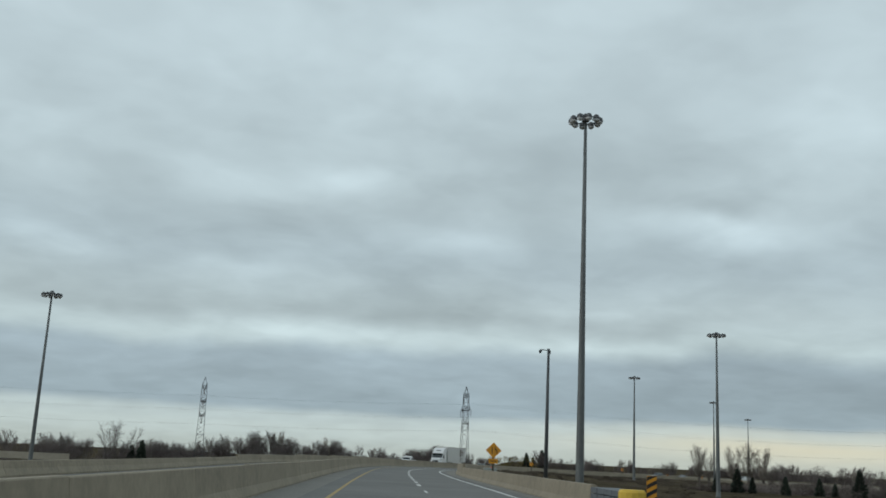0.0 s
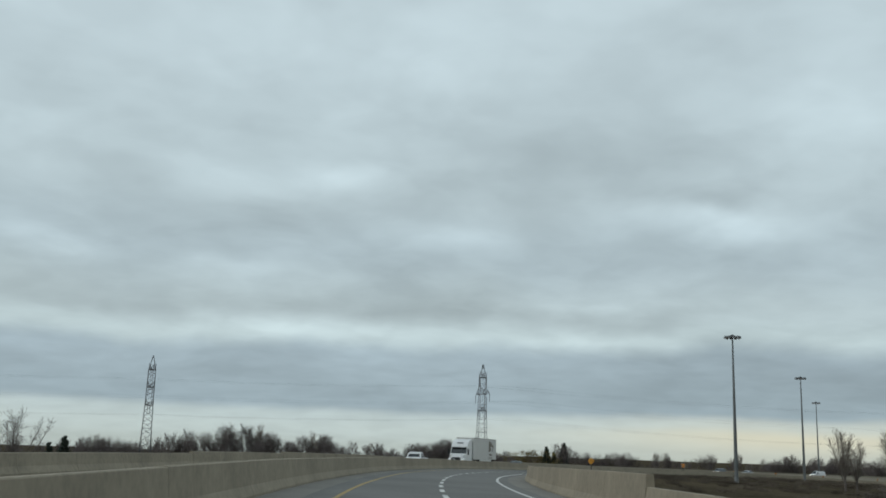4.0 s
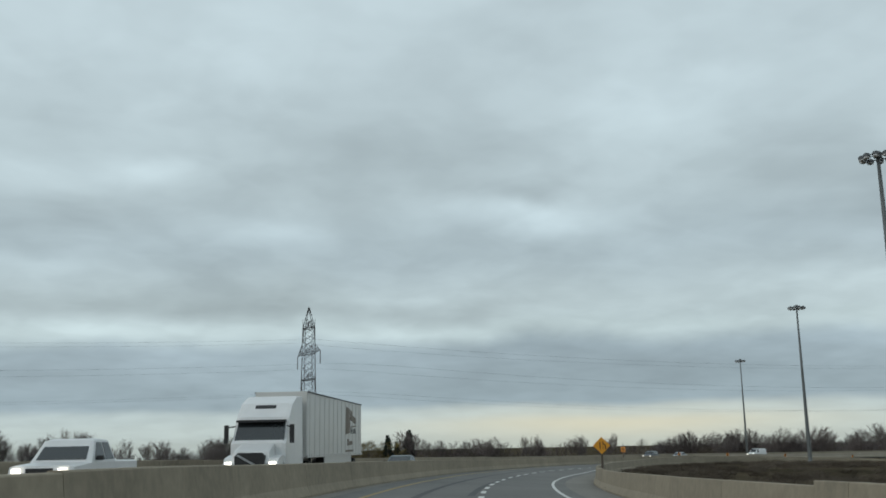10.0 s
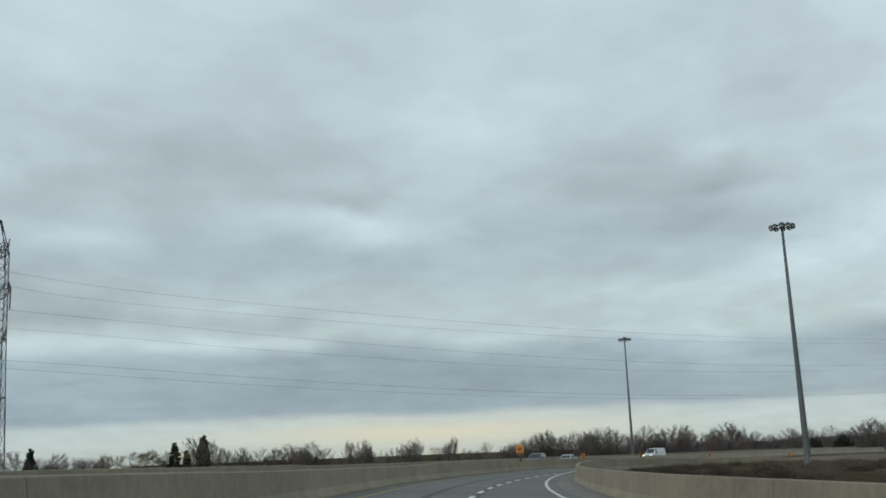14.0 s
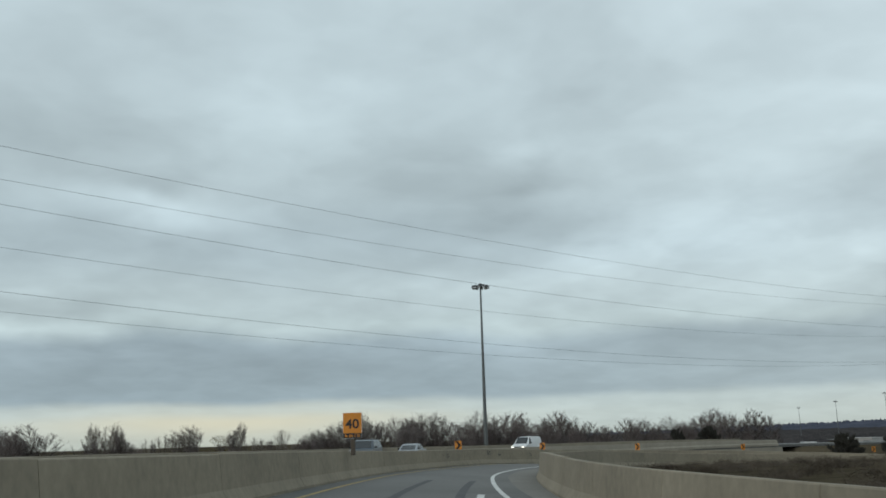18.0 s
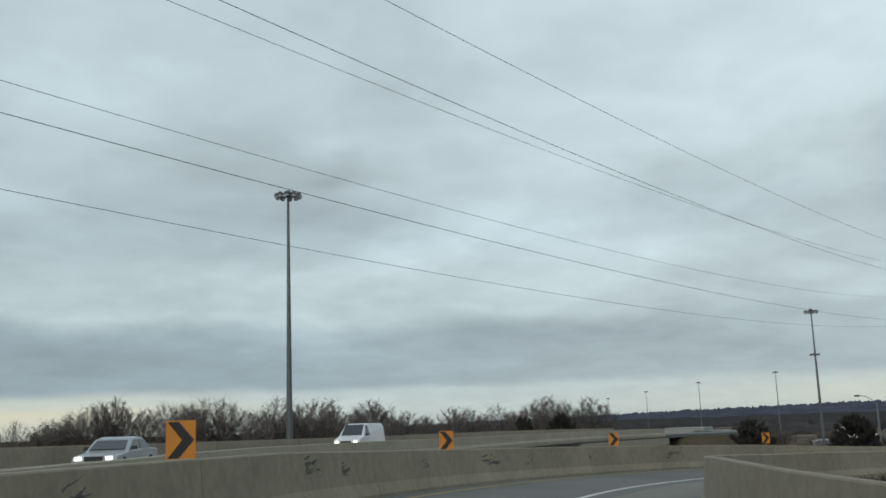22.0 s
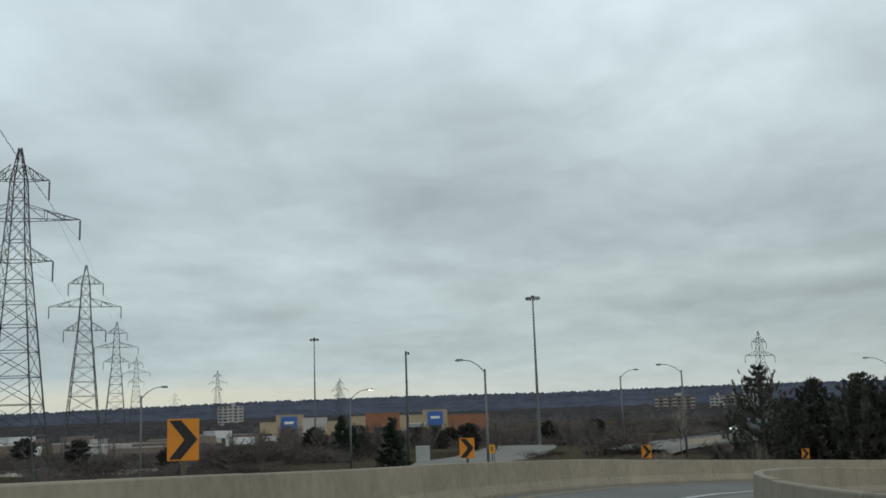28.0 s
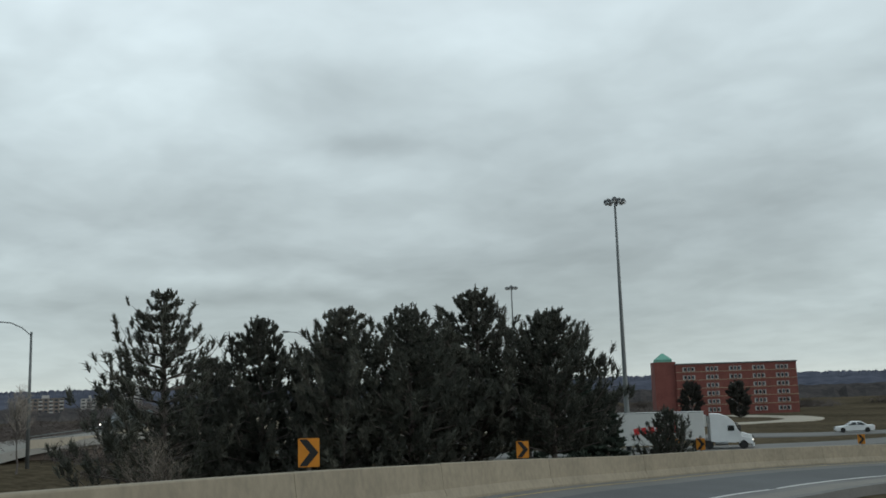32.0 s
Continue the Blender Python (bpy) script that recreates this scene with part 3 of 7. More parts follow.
def ground_height(px, py):
    d1, l1, z1, i1 = nearest(RAMP, px, py)
    d2, l2, z2, i2 = nearest(OPP, px, py)
    # broad lie of the land: high by the first stretch, falling to the north-west and to the east
    base = -2.6 - 6.5 * smooth(14, 45, -(px + 8)) * smooth(-40, 60, py)
    base = base - 1.2 * smooth(45, 105, px) * smooth(200, 260, py) - 9.6 * smooth(95, 225, px) - 1.2 * smooth(260, 430, px)
    base = np.where((l2 < 0) & (d2 > 6) & (px < 330), np.minimum(base, -7.5), base)
    side = np.where(l1 > 0, smooth(7.6, 24, d1), smooth(5.0, 22, d1))
    z = (z1 - 0.45) * (1 - side) + base * side
    # the weedy bank right behind the inner barrier
    s1 = RAMP.s[i1]
    bank = (l1 > 7.0) * smooth(120, 190, s1) * (1 - smooth(430, 450, s1)) * (1 - smooth(13, 44, d1))
    z = z * (1 - bank) + (z1 + 0.25) * bank
    # under the bridge the oncoming ramp stands clear of the ground
    s2 = OPP.s[i2]
    bridge = smooth(468, 474, s2) * (1 - smooth(514, 522, s2))
    side2 = np.maximum(smooth(5.6, 20, d2), bridge)
    z = np.where((l1 < 0) | (d2 < 24), (z2 - 0.45) * (1 - side2) + z * side2, z)
    z = np.where((l1 > -5.2) & (l1 < 7.8) & (d1 < 7.8), np.minimum(z, z1 - 0.30), z)
    z = np.where((l1 < -4.5) & (d2 < 15) & (s2 > 300), np.minimum(z, z2 - 0.5), z)
    # a terrace that carries the slip roads below the loop
    z = z + 3.6 * smooth(-62, -24, -np.hypot(px - 268, py - 322))
    # beyond the northern and western tree lines the land falls away
    z = z - 32 * smooth(510, 1250, py) * (1 - smooth(260, 420, px)) - 32 * smooth(190, 900, -px) * (1 - smooth(510, 1250, py))
    rough = 0.10 * np.sin(px * 0.31 + 1.3 * np.sin(py * 0.17)) * np.sin(py * 0.27) * smooth(8, 16, np.minimum(d1, d2))
    return z + rough


gx, gy = axis_lines(-140, 440, 4.0, 4700), axis_lines(-70, 470, 4.0, 4700)
PX, PY = np.meshgrid(gx, gy)
PZ = ground_height(PX, PY)
nx, ny = len(gx), len(gy)
gm = Shape()
gm.v = list(zip(PX.ravel().tolist(), PY.ravel().tolist(), PZ.ravel().tolist()))
gm.f = [(j * nx + i, j * nx + i + 1, (j + 1) * nx + i + 1, (j + 1) * nx + i) for j in range(ny - 1) for i in range(nx - 1)]
ground = part("ground", gm, M["grass"], smooth=True)
tagged(ground, "brown winter grass and bare earth round the ramps", "ground", kind="structure")


def lie(x, y):
    """Height of the ground sheet at a place."""
    i = int(np.clip(np.searchsorted(gx, x) - 1, 0, nx - 2))
    j = int(np.clip(np.searchsorted(gy, y) - 1, 0, ny - 2))
    u, v = (x - gx[i]) / (gx[i + 1] - gx[i]), (y - gy[j]) / (gy[j + 1] - gy[j])
    a = PZ[j, i] * (1 - u) + PZ[j, i + 1] * u
    b = PZ[j + 1, i] * (1 - u) + PZ[j + 1, i + 1] * u
    return float(a * (1 - v) + b * v)


# ---- roads ----
road = strip("road", RAMP, -60, 556, LEFT - 0.1, [(s, o + 0.1) for s, o in RIGHT], M["asphalt"], thick=0.5)
tagged(road, "grey asphalt one-way ramp bending into a tight loop", "road", kind="structure")
strip("shoulder", RAMP, -60, 556, LEFT + 0.25, [(s, o - 0.9) for s, o in YELLOW], M["old_asphalt"], road, up=0.004, label="paler, dusty paved shoulder")
strip("shoulder", RAMP, 20, 556, [(s, o + 0.7) for s, o in WHITE], [(s, o - 0.25) for s, o in RIGHT], M["old_asphalt"], road, up=0.004, label="paler, dusty paved shoulder")
strip("edge_line", RAMP, -60, 556, [(s, o - 0.07) for s, o in YELLOW], [(s, o + 0.07) for s, o in YELLOW], M["yellow_paint"], road, up=0.008, label="yellow painted edge line")
strip("edge_line", RAMP, -60, 556, [(s, o - 0.08) for s, o in WHITE], [(s, o + 0.08) for s, o in WHITE], M["white_paint"], road, up=0.008, label="white painted edge line")
for k in range(9):
    s = -54 + k * 12.0
    strip("lane_dash", RAMP, s, s + 3.0, [(a, o - 0.05) for a, o in DASHED], [(a, o + 0.05) for a, o in DASHED], M["white_paint"], road, up=0.008)
for k in range(45):
    s = 52 + k * 6.0
    strip("lane_dash", RAMP, s, s + 3.0, [(a, o - 0.10) for a, o in DASHED], [(a, o + 0.10) for a, o in DASHED], M["white_paint"], road, up=0.008)
strip("patch", RAMP, 471.5, 540, LEFT + 2.2, 1.6, M["dark_asphalt"], road, up=0.005, label="darker, newer asphalt patch")
for k, off in enumerate((-1.15, 0.55)):
    strip("wheel_track", RAMP, 190 + k * 9, 330, off - 0.16, off + 0.10, M["rubber"], road, up=0.006, label="dark worn wheel track")
opp_road = strip("road", OPP, -60, OPP.s[-1] - 2, -4.9, 4.9, M["asphalt"], thick=0.5, step=3.0)
tagged(opp_road, "grey asphalt oncoming ramp that bears off over a bridge", "road", kind="structure")
strip("edge_line", OPP, -60, 500, -3.4, -3.27, M["white_paint"], opp_road, up=0.008, step=4.0)
strip("edge_line", OPP, -60, 500, 3.27, 3.4, M["yellow_paint"], opp_road, up=0.008, step=4.0)

# ---- high-mast lights ----
def mast_parts(name, height, lamps=10, label="", group="high-mast lights"):
    t = hold(name, label, "light mast", group)
    part("pole", Shape().lathe([(0.42, 0), (0.42, 0.08), (0.34, 0.10), (0.33, 1.2), (0.20, height * 0.6), (0.12, height)], 10), M["galv"], t, smooth=True)
    ring = Shape()
    n = 20
    R = 0.98
    for i in range(n):
        a, b = 2 * math.pi * i / n, 2 * math.pi * (i + 1) / n
        ring.tube((R * math.cos(a), R * math.sin(a), height - 0.25), (R * math.cos(b), R * math.sin(b), height - 0.25), 0.05, n=5, caps=False)
    for i in range(4):
        a = math.pi * i / 2
        ring.tube((0, 0, height - 0.05), (R * math.cos(a), R * math.sin(a), height - 0.25), 0.04, n=5)
    ring.lathe([(0.30, height - 0.35), (0.30, height + 0.05), (0.18, height + 0.18), (0.05, height + 0.22)], 10)
    part("lamp_ring", ring, M["dark_galv"], t)
    lamp = Shape().lathe([(0.10, 0.14), (0.22, 0.06), (0.27, -0.08), (0.27, -0.20)], 10).mesh("luminaire")
    glass = Shape().lathe([(0.26, -0.20), (0.23, -0.30), (0.10, -0.37)], 10).mesh("lens")
    for i in range(lamps):
        a = 2 * math.pi * (i + 0.5) / lamps
        lo = part("luminaire", lamp, M["lamp_grey"], t, at=pose((R + 0.14) * math.cos(a), (R + 0.14) * math.sin(a), height - 0.22))
        part("lens", glass, M["lens"], lo)
    return t


mast = mast_parts("light_mast", 26.0, 10, "tall galvanised high-mast light with a ring of round floodlights")
MASTS = [(-52.3, 129.1, 20.4), (10.95, 74.5, 28.8), (41.0, 143.2, 21.0), (45.4, 225.3, 21.2), (86.1, 304.7, 21.6), (127.5, 401.8, 21.6),
         (260.7, 409.9, 18.4), (336.8, 444.4, 14.3), (504.8, 540.1, 17.4), (583.2, 627.4, 17.6), (657, 713, 16.2), (704, 779.6, 14.0),
         (421, 343.6, 19.0), (302.4, 304.7, 16.7), (235.6, 233.2, 17.7), (307.3, 173.9, 17.4), (425.4, 456, 17.0)]


def place_mast(ob, x, y, top):
    g = lie(x, y)
    ob.matrix_basis = pose(x, y, g, 0, 0, (x * 7) % 36) @ Matrix.Diagonal((1, 1, (top - g) / 26.0, 1))

    return ob


for i, (x, y, top) in enumerate(MASTS):
    ob = mast if i == 0 else copy_thing(mast, Matrix())
    place_mast(ob, x, y, top)

# ---- camera poles with a small arm ----
def cctv_pole(x, y, top, turn):
    g = lie(x, y)
    t = hold("camera_pole", "dark steel pole with a small traffic camera arm", "pole", at=(x, y, g), turn=turn)
    h = top - g
    part("pole", Shape().lathe([(0.20, 0), (0.16, h * 0.5), (0.11, h)], 8), M["dark_galv"], t, smooth=True)
    arm = part("arm", Shape().tube((0, 0, h - 0.15), (-0.75, 0, h - 0.10), 0.04), M["dark_galv"], t)
    part("camera_dome", Shape().lathe([(0.05, 0), (0.14, -0.06), (0.14, -0.22), (0.05, -0.34)], 8, (-0.75, 0, h - 0.1)), M["lamp_grey"], arm)
    part("antenna", Shape().box((0.14, 0, h - 0.3), (0.10, 0.10, 0.35)), M["lamp_grey"], t)
    return t


cctv_pole(9.85, 87.4, 11.3, 5)
cctv_pole(246.7, 334.4, 3.8, 150)

t = hold("radio_mast", "thin distant radio mast with guy wires", "mast", at=(545, -108, lie(545, -108)))
part("mast", Shape().lathe([(0.30, 0), (0.24, 30), (0.14, 43.5 - lie(545, -108))], 6), M["galv"], t)
for k in range(3):
    a = 2.1 * k
    part("guy_wire", Shape().tube((0, 0, 38), (18 * math.cos(a), 18 * math.sin(a), 0), 0.025, n=4), M["wire"], t)

# ---- street lamps on bent arms ----
def street_lamp(x, y, top, turn, reach=2.4, lit=False):
    g = lie(x, y)
    h = top - g
    t = hold("street_lamp", "grey cobra-head street lamp, lit" if lit else "grey cobra-head street lamp on a bent arm", "street lamp", "street lamps", at=(x, y, g), turn=turn)
    part("pole", Shape().lathe([(0.16, 0), (0.12, h * 0.5), (0.09, h)], 8), M["galv"], t, smooth=True)
    arm = Shape()
    pts = [(0, 0, h - 0.3), (-reach * 0.3, 0, h + 0.35), (-reach * 0.65, 0, h + 0.75), (-reach, 0, h + 0.85)]
    for a, b in zip(pts, pts[1:]):
        arm.tube(a, b, 0.045, n=6)
    a = part("arm", arm, M["galv"], t)
    head = part("head", Shape().box((-reach - 0.35, 0, h + 0.87), (0.8, 0.32, 0.16), taper=0.7), M["lamp_grey"], a)
    part("lens", Shape().box((-reach - 0.42, 0, h + 0.77), (0.45, 0.26, 0.08), taper=1.2), M["lit_lamp"] if lit else M["lens"], a)
    return t


for x, y, top, turn, reach, lit in [(213.7, 330.8, 0.0, -95, 1.9, False), (242.5, 341.5, -1.7, 62, 2.2, True), (189.6, 371.0, -0.8, -105, 2.2, False),
                                    (267.3, 300.5, 0.6, 75, 2.0, False), (244.3, 300.2, 0.4, -125, 2.4, False), (251, 268, 0.8, -130, 2.4, False), (236.0, 364.0, -0.9, 75, 2.2, False)]:
    street_lamp(x, y, top, turn, reach, lit)

# ---- lattice towers and the lines between them ----
LEVELS = [(0.0, 3.35), (0.10, 3.03), (0.19, 2.74), (0.274, 2.46), (0.35, 2.21), (0.42, 1.98), (0.49, 1.76), (0.555, 1.54), (0.615, 1.34), (0.672, 1.15), (0.730, 1.02), (0.790, 0.88), (0.850, 0.78), (0.905, 0.68), (0.945, 0.42), (1.0, 0.12)]
ARMS = [(0.672, 3.55), (0.790, 6.08), (0.905, 2.95)]


NARROW = [(a, float(np.interp(a, [0, 0.3, 0.672, 0.79, 0.905, 0.945, 1.0], [1.62, 1.30, 0.92, 0.86, 0.80, 0.48, 0.06]))) for a in (0.0, 0.07, 0.135, 0.195, 0.25, 0.30, 0.348, 0.394, 0.44, 0.482, 0.523, 0.562, 0.60, 0.636, 0.672, 0.702, 0.732, 0.762, 0.79, 0.82, 0.848, 0.877, 0.905, 0.945, 1.0)]


def tower_parts(h, label, LEVELS=LEVELS, gauge=1.0):
    t = hold("lattice_tower", label, "pylon", "transmission towers")
    corners = [(-1, -1), (1, -1), (1, 1), (-1, 1)]
    for cx, cy in corners:
        leg = Shape().cable([(cx * w, cy * w, a * h) for a, w in LEVELS], [(0.11 if a < 0.5 else 0.08) * gauge for a, w in LEVELS])
        part("leg", leg, M["lattice"], t)
    brace = Shape()
    for k, ((a, wa), (b, wb)) in enumerate(zip(LEVELS, LEVELS[1:])):
        for j in range(4):
            (x0, y0), (x1, y1) = corners[j], corners[(j + 1) % 4]
            brace.tube((x0 * wa, y0 * wa, a * h), (x1 * wb, y1 * wb, b * h), 0.045 * gauge, n=3, caps=False)
            brace.tube((x1 * wa, y1 * wa, a * h), (x0 * wb, y0 * wb, b * h), 0.045 * gauge, n=3, caps=False)
            if k and (gauge > 0.7 or k % 4 == 2):
                brace.tube((x0 * wa, y0 * wa, a * h), (x1 * wa, y1 * wa, a * h), 0.045, n=3, caps=False)
    part("bracing", brace, M["lattice"], t)
    tips = []
    for q, reach in ARMS:
        w = float(np.interp(q, [r[0] for r in LEVELS], [r[1] for r in LEVELS]))
        for side in (-1, 1):
            arm = Shape()
            tip = Vector((side * reach, 0, q * h))
            for y in (-w, w):
                arm.tube((side * w, y, q * h), tip, 0.06 * gauge, n=4)
                arm.tube((side * w, y, q * h + 1.5), tip, 0.05 * gauge, n=4)
                for f in (0.35, 0.7):
                    p = Vector((side * w, y, q * h)).lerp(tip, f)
                    r = Vector((side * w, y, q * h + 1.5)).lerp(tip, f)
                    arm.tube(p, r, 0.035, n=3, caps=False)
                    arm.tube(p, Vector((side * w, y, q * h + 1.5)).lerp(tip, max(0, f - 0.35)), 0.035, n=3, caps=False)
            for f in (0.25, 0.5, 0.75):
                arm.tube(Vector((side * w, -w, q * h)).lerp(tip, f), Vector((side * w, w, q * h)).lerp(tip, f), 0.03, n=3, caps=False)
            a = part("crossarm", arm, M["lattice"], t)
            ins = Shape()
            ins.lathe([(0.03, 0), (0.10 * gauge, -0.1)] + [((0.13 if i % 2 else 0.08) * gauge, -0.15 - i * 0.16) for i in range(12)] + [(0.03, -2.15)], 6, tuple(tip))
            part("insulator", ins, M["insulator"], a)
            tips.append(tip + Vector((0, 0, -2.15)))
    return t, tips


TOWER_H = 36.0
tower, TIPS = tower_parts(TOWER_H, "dark steel lattice transmission tower with three pairs of arms", LEVELS, 0.8)
narrow, _ = tower_parts(TOWER_H, "slender dark steel lattice transmission tower", NARROW, 0.62)
LINE = [(-160, 297, 22, 1.06), (-74.7, 314.5, 22.5, 1.06), (9.9, 332.6, 24.6, 1.06), (239.1, 378.1, 27.2, 1.094), (340.3, 392.3, 29.5, 1.18), (494.7, 414.1, 32.4, 1.24), (769.9, 452.1, 36.8, 1.36)]
OTHER = [(805, 404.5, 24.7), (1160, 312, 25), (1298, 495, 23.6), (308.3, 258.2, 7.8), (866, 320, 19.6)]
spots = []
for k, (x, y, top, size) in enumerate(LINE):
    a, b = LINE[max(k - 1, 0)], LINE[min(k + 1, len(LINE) - 1)]
    turn = 90.0 if k == 3 else 104.0 if k == 2 else math.degrees(math.atan2(b[1] - a[1], b[0] - a[0])) + 90
    m = pose(x, y, top - TOWER_H * size, 0, 0, turn) @ Matrix.Diagonal((size, size, size, 1))
    spots.append(m)
    ob = narrow if k == 0 else tower if k == 3 else copy_thing(narrow if k < 3 else tower, m)
    ob.matrix_basis = m
for k, (x, y, top) in enumerate(OTHER):
    copy_thing(tower, pose(x, y, top - TOWER_H if k != 3 else top - 21, 0, 0, 75 + 11 * k) @ Matrix.Diagonal((1, 1, 1, 1) if k != 3 else (0.58, 0.58, 0.583, 1)))
def hang(p, q, sag, n=24):
    return [p.lerp(q, i / n) - Vector((0, 0, 4 * sag * (i / n) * (1 - i / n))) for i in range(n + 1)]


for k, (a, b) in enumerate(zip(spots, spots[1:])):
    for j, tip in enumerate(TIPS):
        q = b @ tip
        if k == 2:
            # the long span over the loop, dead-ended beside its first tower, whose arms stand askew to it
            arm_tip = a @ tip
            level = (0.672, 0.790, 0.905).index(min((0.672, 0.790, 0.905), key=lambda f: abs(f * TOWER_H - 2.15 - tip.z)))
            z0, reach, sag = ((11.44, 4.15, 5.0), (16.53, 6.2, 5.1), (20.2, 4.3, 4.3))[level]
            side = 1 if q.y > b.translation.y else -1
            p = Vector((5.9 - side * reach * 0.622, 343.9 + side * reach * 0.783, z0))
            pts = hang(p, q, sag, 48)
            for i in range(49):
                pts[i] = pts[i] + (arm_tip - p) * max(0, 1 - i / 48 / 0.09) ** 2
        else:
            p = a @ tip
            pts = hang(p, q, (q - p).length ** 2 * 0.000086)
        w = Shape().cable(pts, 0.013 if k == 2 else 0.010)
        tagged(part("power_line", w, M["wire"]), "thin dark overhead power line sagging between towers", "power line", "power lines")

# ---- trees ----
def bare_tree(seed, h, wide=0.30, limbs=22, twigs=20, twig_mat="twig", bole=0.14, droop=0.0):
    """A leafless tree: a trunk, limbs that sweep out and up to an uneven oval crown, shoots along them and a haze of fine twigs."""
    rnd = random.Random(seed)
    wood, fine = Shape(), Shape()
    p, r, trunk = Vector((0, 0, -0.4)), h * 0.014, []
    for i in range(7):
        q = Vector((p.x + rnd.gauss(0, 0.012) * h, p.y + rnd.gauss(0, 0.012) * h, h * 0.80 * (i + 1) / 7))
        wood.tube(p, q, r, r * 0.80, n=6, caps=False)
        trunk.append((p, q, r))
        p, r = q, r * 0.80
    side = Vector((rnd.gauss(0, 0.06), rnd.gauss(0, 0.06), 0)) * h
    for k in range(limbs):
        u = (k + rnd.random()) / limbs
        a = k * 2.4 + rnd.gauss(0, 0.3)
        z0 = h * (bole + (0.76 - bole) * u)
        base = next((x.lerp(y, (z0 - x.z) / (y.z - x.z)) for x, y, _ in trunk if x.z <= z0 < y.z), trunk[-1][1])
        v = min(1.0, u * 0.75 + rnd.uniform(0.05, 0.42))
        zt = h * (0.26 + 0.74 * bole + (0.72 - 0.74 * bole) * v)
        ring = wide * h * math.sqrt(max(0.06, 1 - ((v - 0.30) / 0.74) ** 2)) * rnd.uniform(0.62, 1.12)
        tip = Vector((math.cos(a) * ring, math.sin(a) * ring, zt - droop * h * 0.3)) + side * v
        bend = base.lerp(tip, 0.5) + Vector((math.cos(a), math.sin(a), -0.4)) * ring * 0.25
        thick, last = h * (0.0072 - 0.004 * u), base
        for j in range(1, 6):
            w = j / 5
            q = base * (1 - w) ** 2 + bend * 2 * w * (1 - w) + tip * w * w + Vector((rnd.gauss(0, 0.006), rnd.gauss(0, 0.006), 0)) * h
            wood.tube(last, q, thick, thick * 0.72, n=3, caps=False)
            d = (q - last).normalized()
            for _ in range(twigs * (0, 3, 5, 6, 6)[j - 1] // 20):
                g = last.lerp(q, rnd.random())
                e = (d * 0.55 + Vector((rnd.gauss(0, 0.50), rnd.gauss(0, 0.50), rnd.uniform(-0.05, 0.65) - droop))).normalized()
                ln = h * rnd.uniform(0.05, 0.11)
                b = g + e * ln
                fine.sliver(g, b, h * 0.0017)
                for _ in range(5):
                    f = (e + Vector((rnd.gauss(0, 0.45), rnd.gauss(0, 0.45), rnd.uniform(-0.25, 0.40) - droop * 0.8))).normalized()
                    c = g.lerp(b, rnd.uniform(0.2, 1.0))
                    fine.sliver(c, c + f * ln * rnd.uniform(0.35, 0.7), h * 0.0013)
            last, thick = q, thick * 0.72
    top = max(v[2] for v in fine.v)
    t = hold("tree")
    part("trunk", wood, M["bark"], t)
    part("crown", fine, M[twig_mat], t, "leafless twigs")
    return t, top


def fan_tree(seed, h, lean, stems, twigs, twig_mat):
    """A tree of several rising stems that fan out from near the ground, each feathered with fine upright twigs."""
    rnd = random.Random(seed)
    wood, fine = Shape(), Shape()
    rows = []
    wood.tube((0, 0, -0.4), (0, 0, h * 0.12), h * 0.022, h * 0.018, n=6, caps=False)
    for i in range(stems):
        a = i * 2.4 + rnd.uniform(-0.4, 0.4)
        tilt = lean * rnd.uniform(0.3, 1.25)
        p, r = Vector((0, 0, h * rnd.uniform(0.04, 0.14))), h * 0.011
        d = Vector((math.cos(a) * tilt, math.sin(a) * tilt, 1)).normalized()
        reach = h * rnd.uniform(0.62, 0.88)
        for k in range(6):
            d = (d + Vector((rnd.gauss(0, 0.09), rnd.gauss(0, 0.09), 0.06))).normalized()
            q = p + d * reach / 6
            wood.tube(p, q, r, r * 0.78, n=4, caps=False)
            rows.append((p, q, k))
            p, r = q, r * 0.78
    for _ in range(twigs):
        p, q, k = rnd.choice(rows)
        if k == 0:
            continue
        d = (q - p).normalized()
        e = (d * 0.8 + Vector((rnd.gauss(0, 0.6), rnd.gauss(0, 0.6), rnd.uniform(-0.1, 0.3)))).normalized()
        g = p.lerp(q, rnd.random())
        ln = h * rnd.uniform(0.08, 0.17) * (1.15 - 0.08 * k)
        fine.sliver(g, g + e * ln, h * 0.0022)
        for _ in range(5):
            f = (e + Vector((rnd.gauss(0, 0.6), rnd.gauss(0, 0.6), rnd.uniform(-0.3, 0.3)))).normalized()
            u = g.lerp(g + e * ln, rnd.uniform(0.25, 1.0))
            fine.sliver(u, u + f * ln * 0.55, h * 0.0016)
    top = max(v[2] for v in fine.v)
    t = hold("tree")
    part("trunk", wood, M["bark"], t)
    part("crown", fine, M[twig_mat], t, "fine leafless twigs")
    return t, top


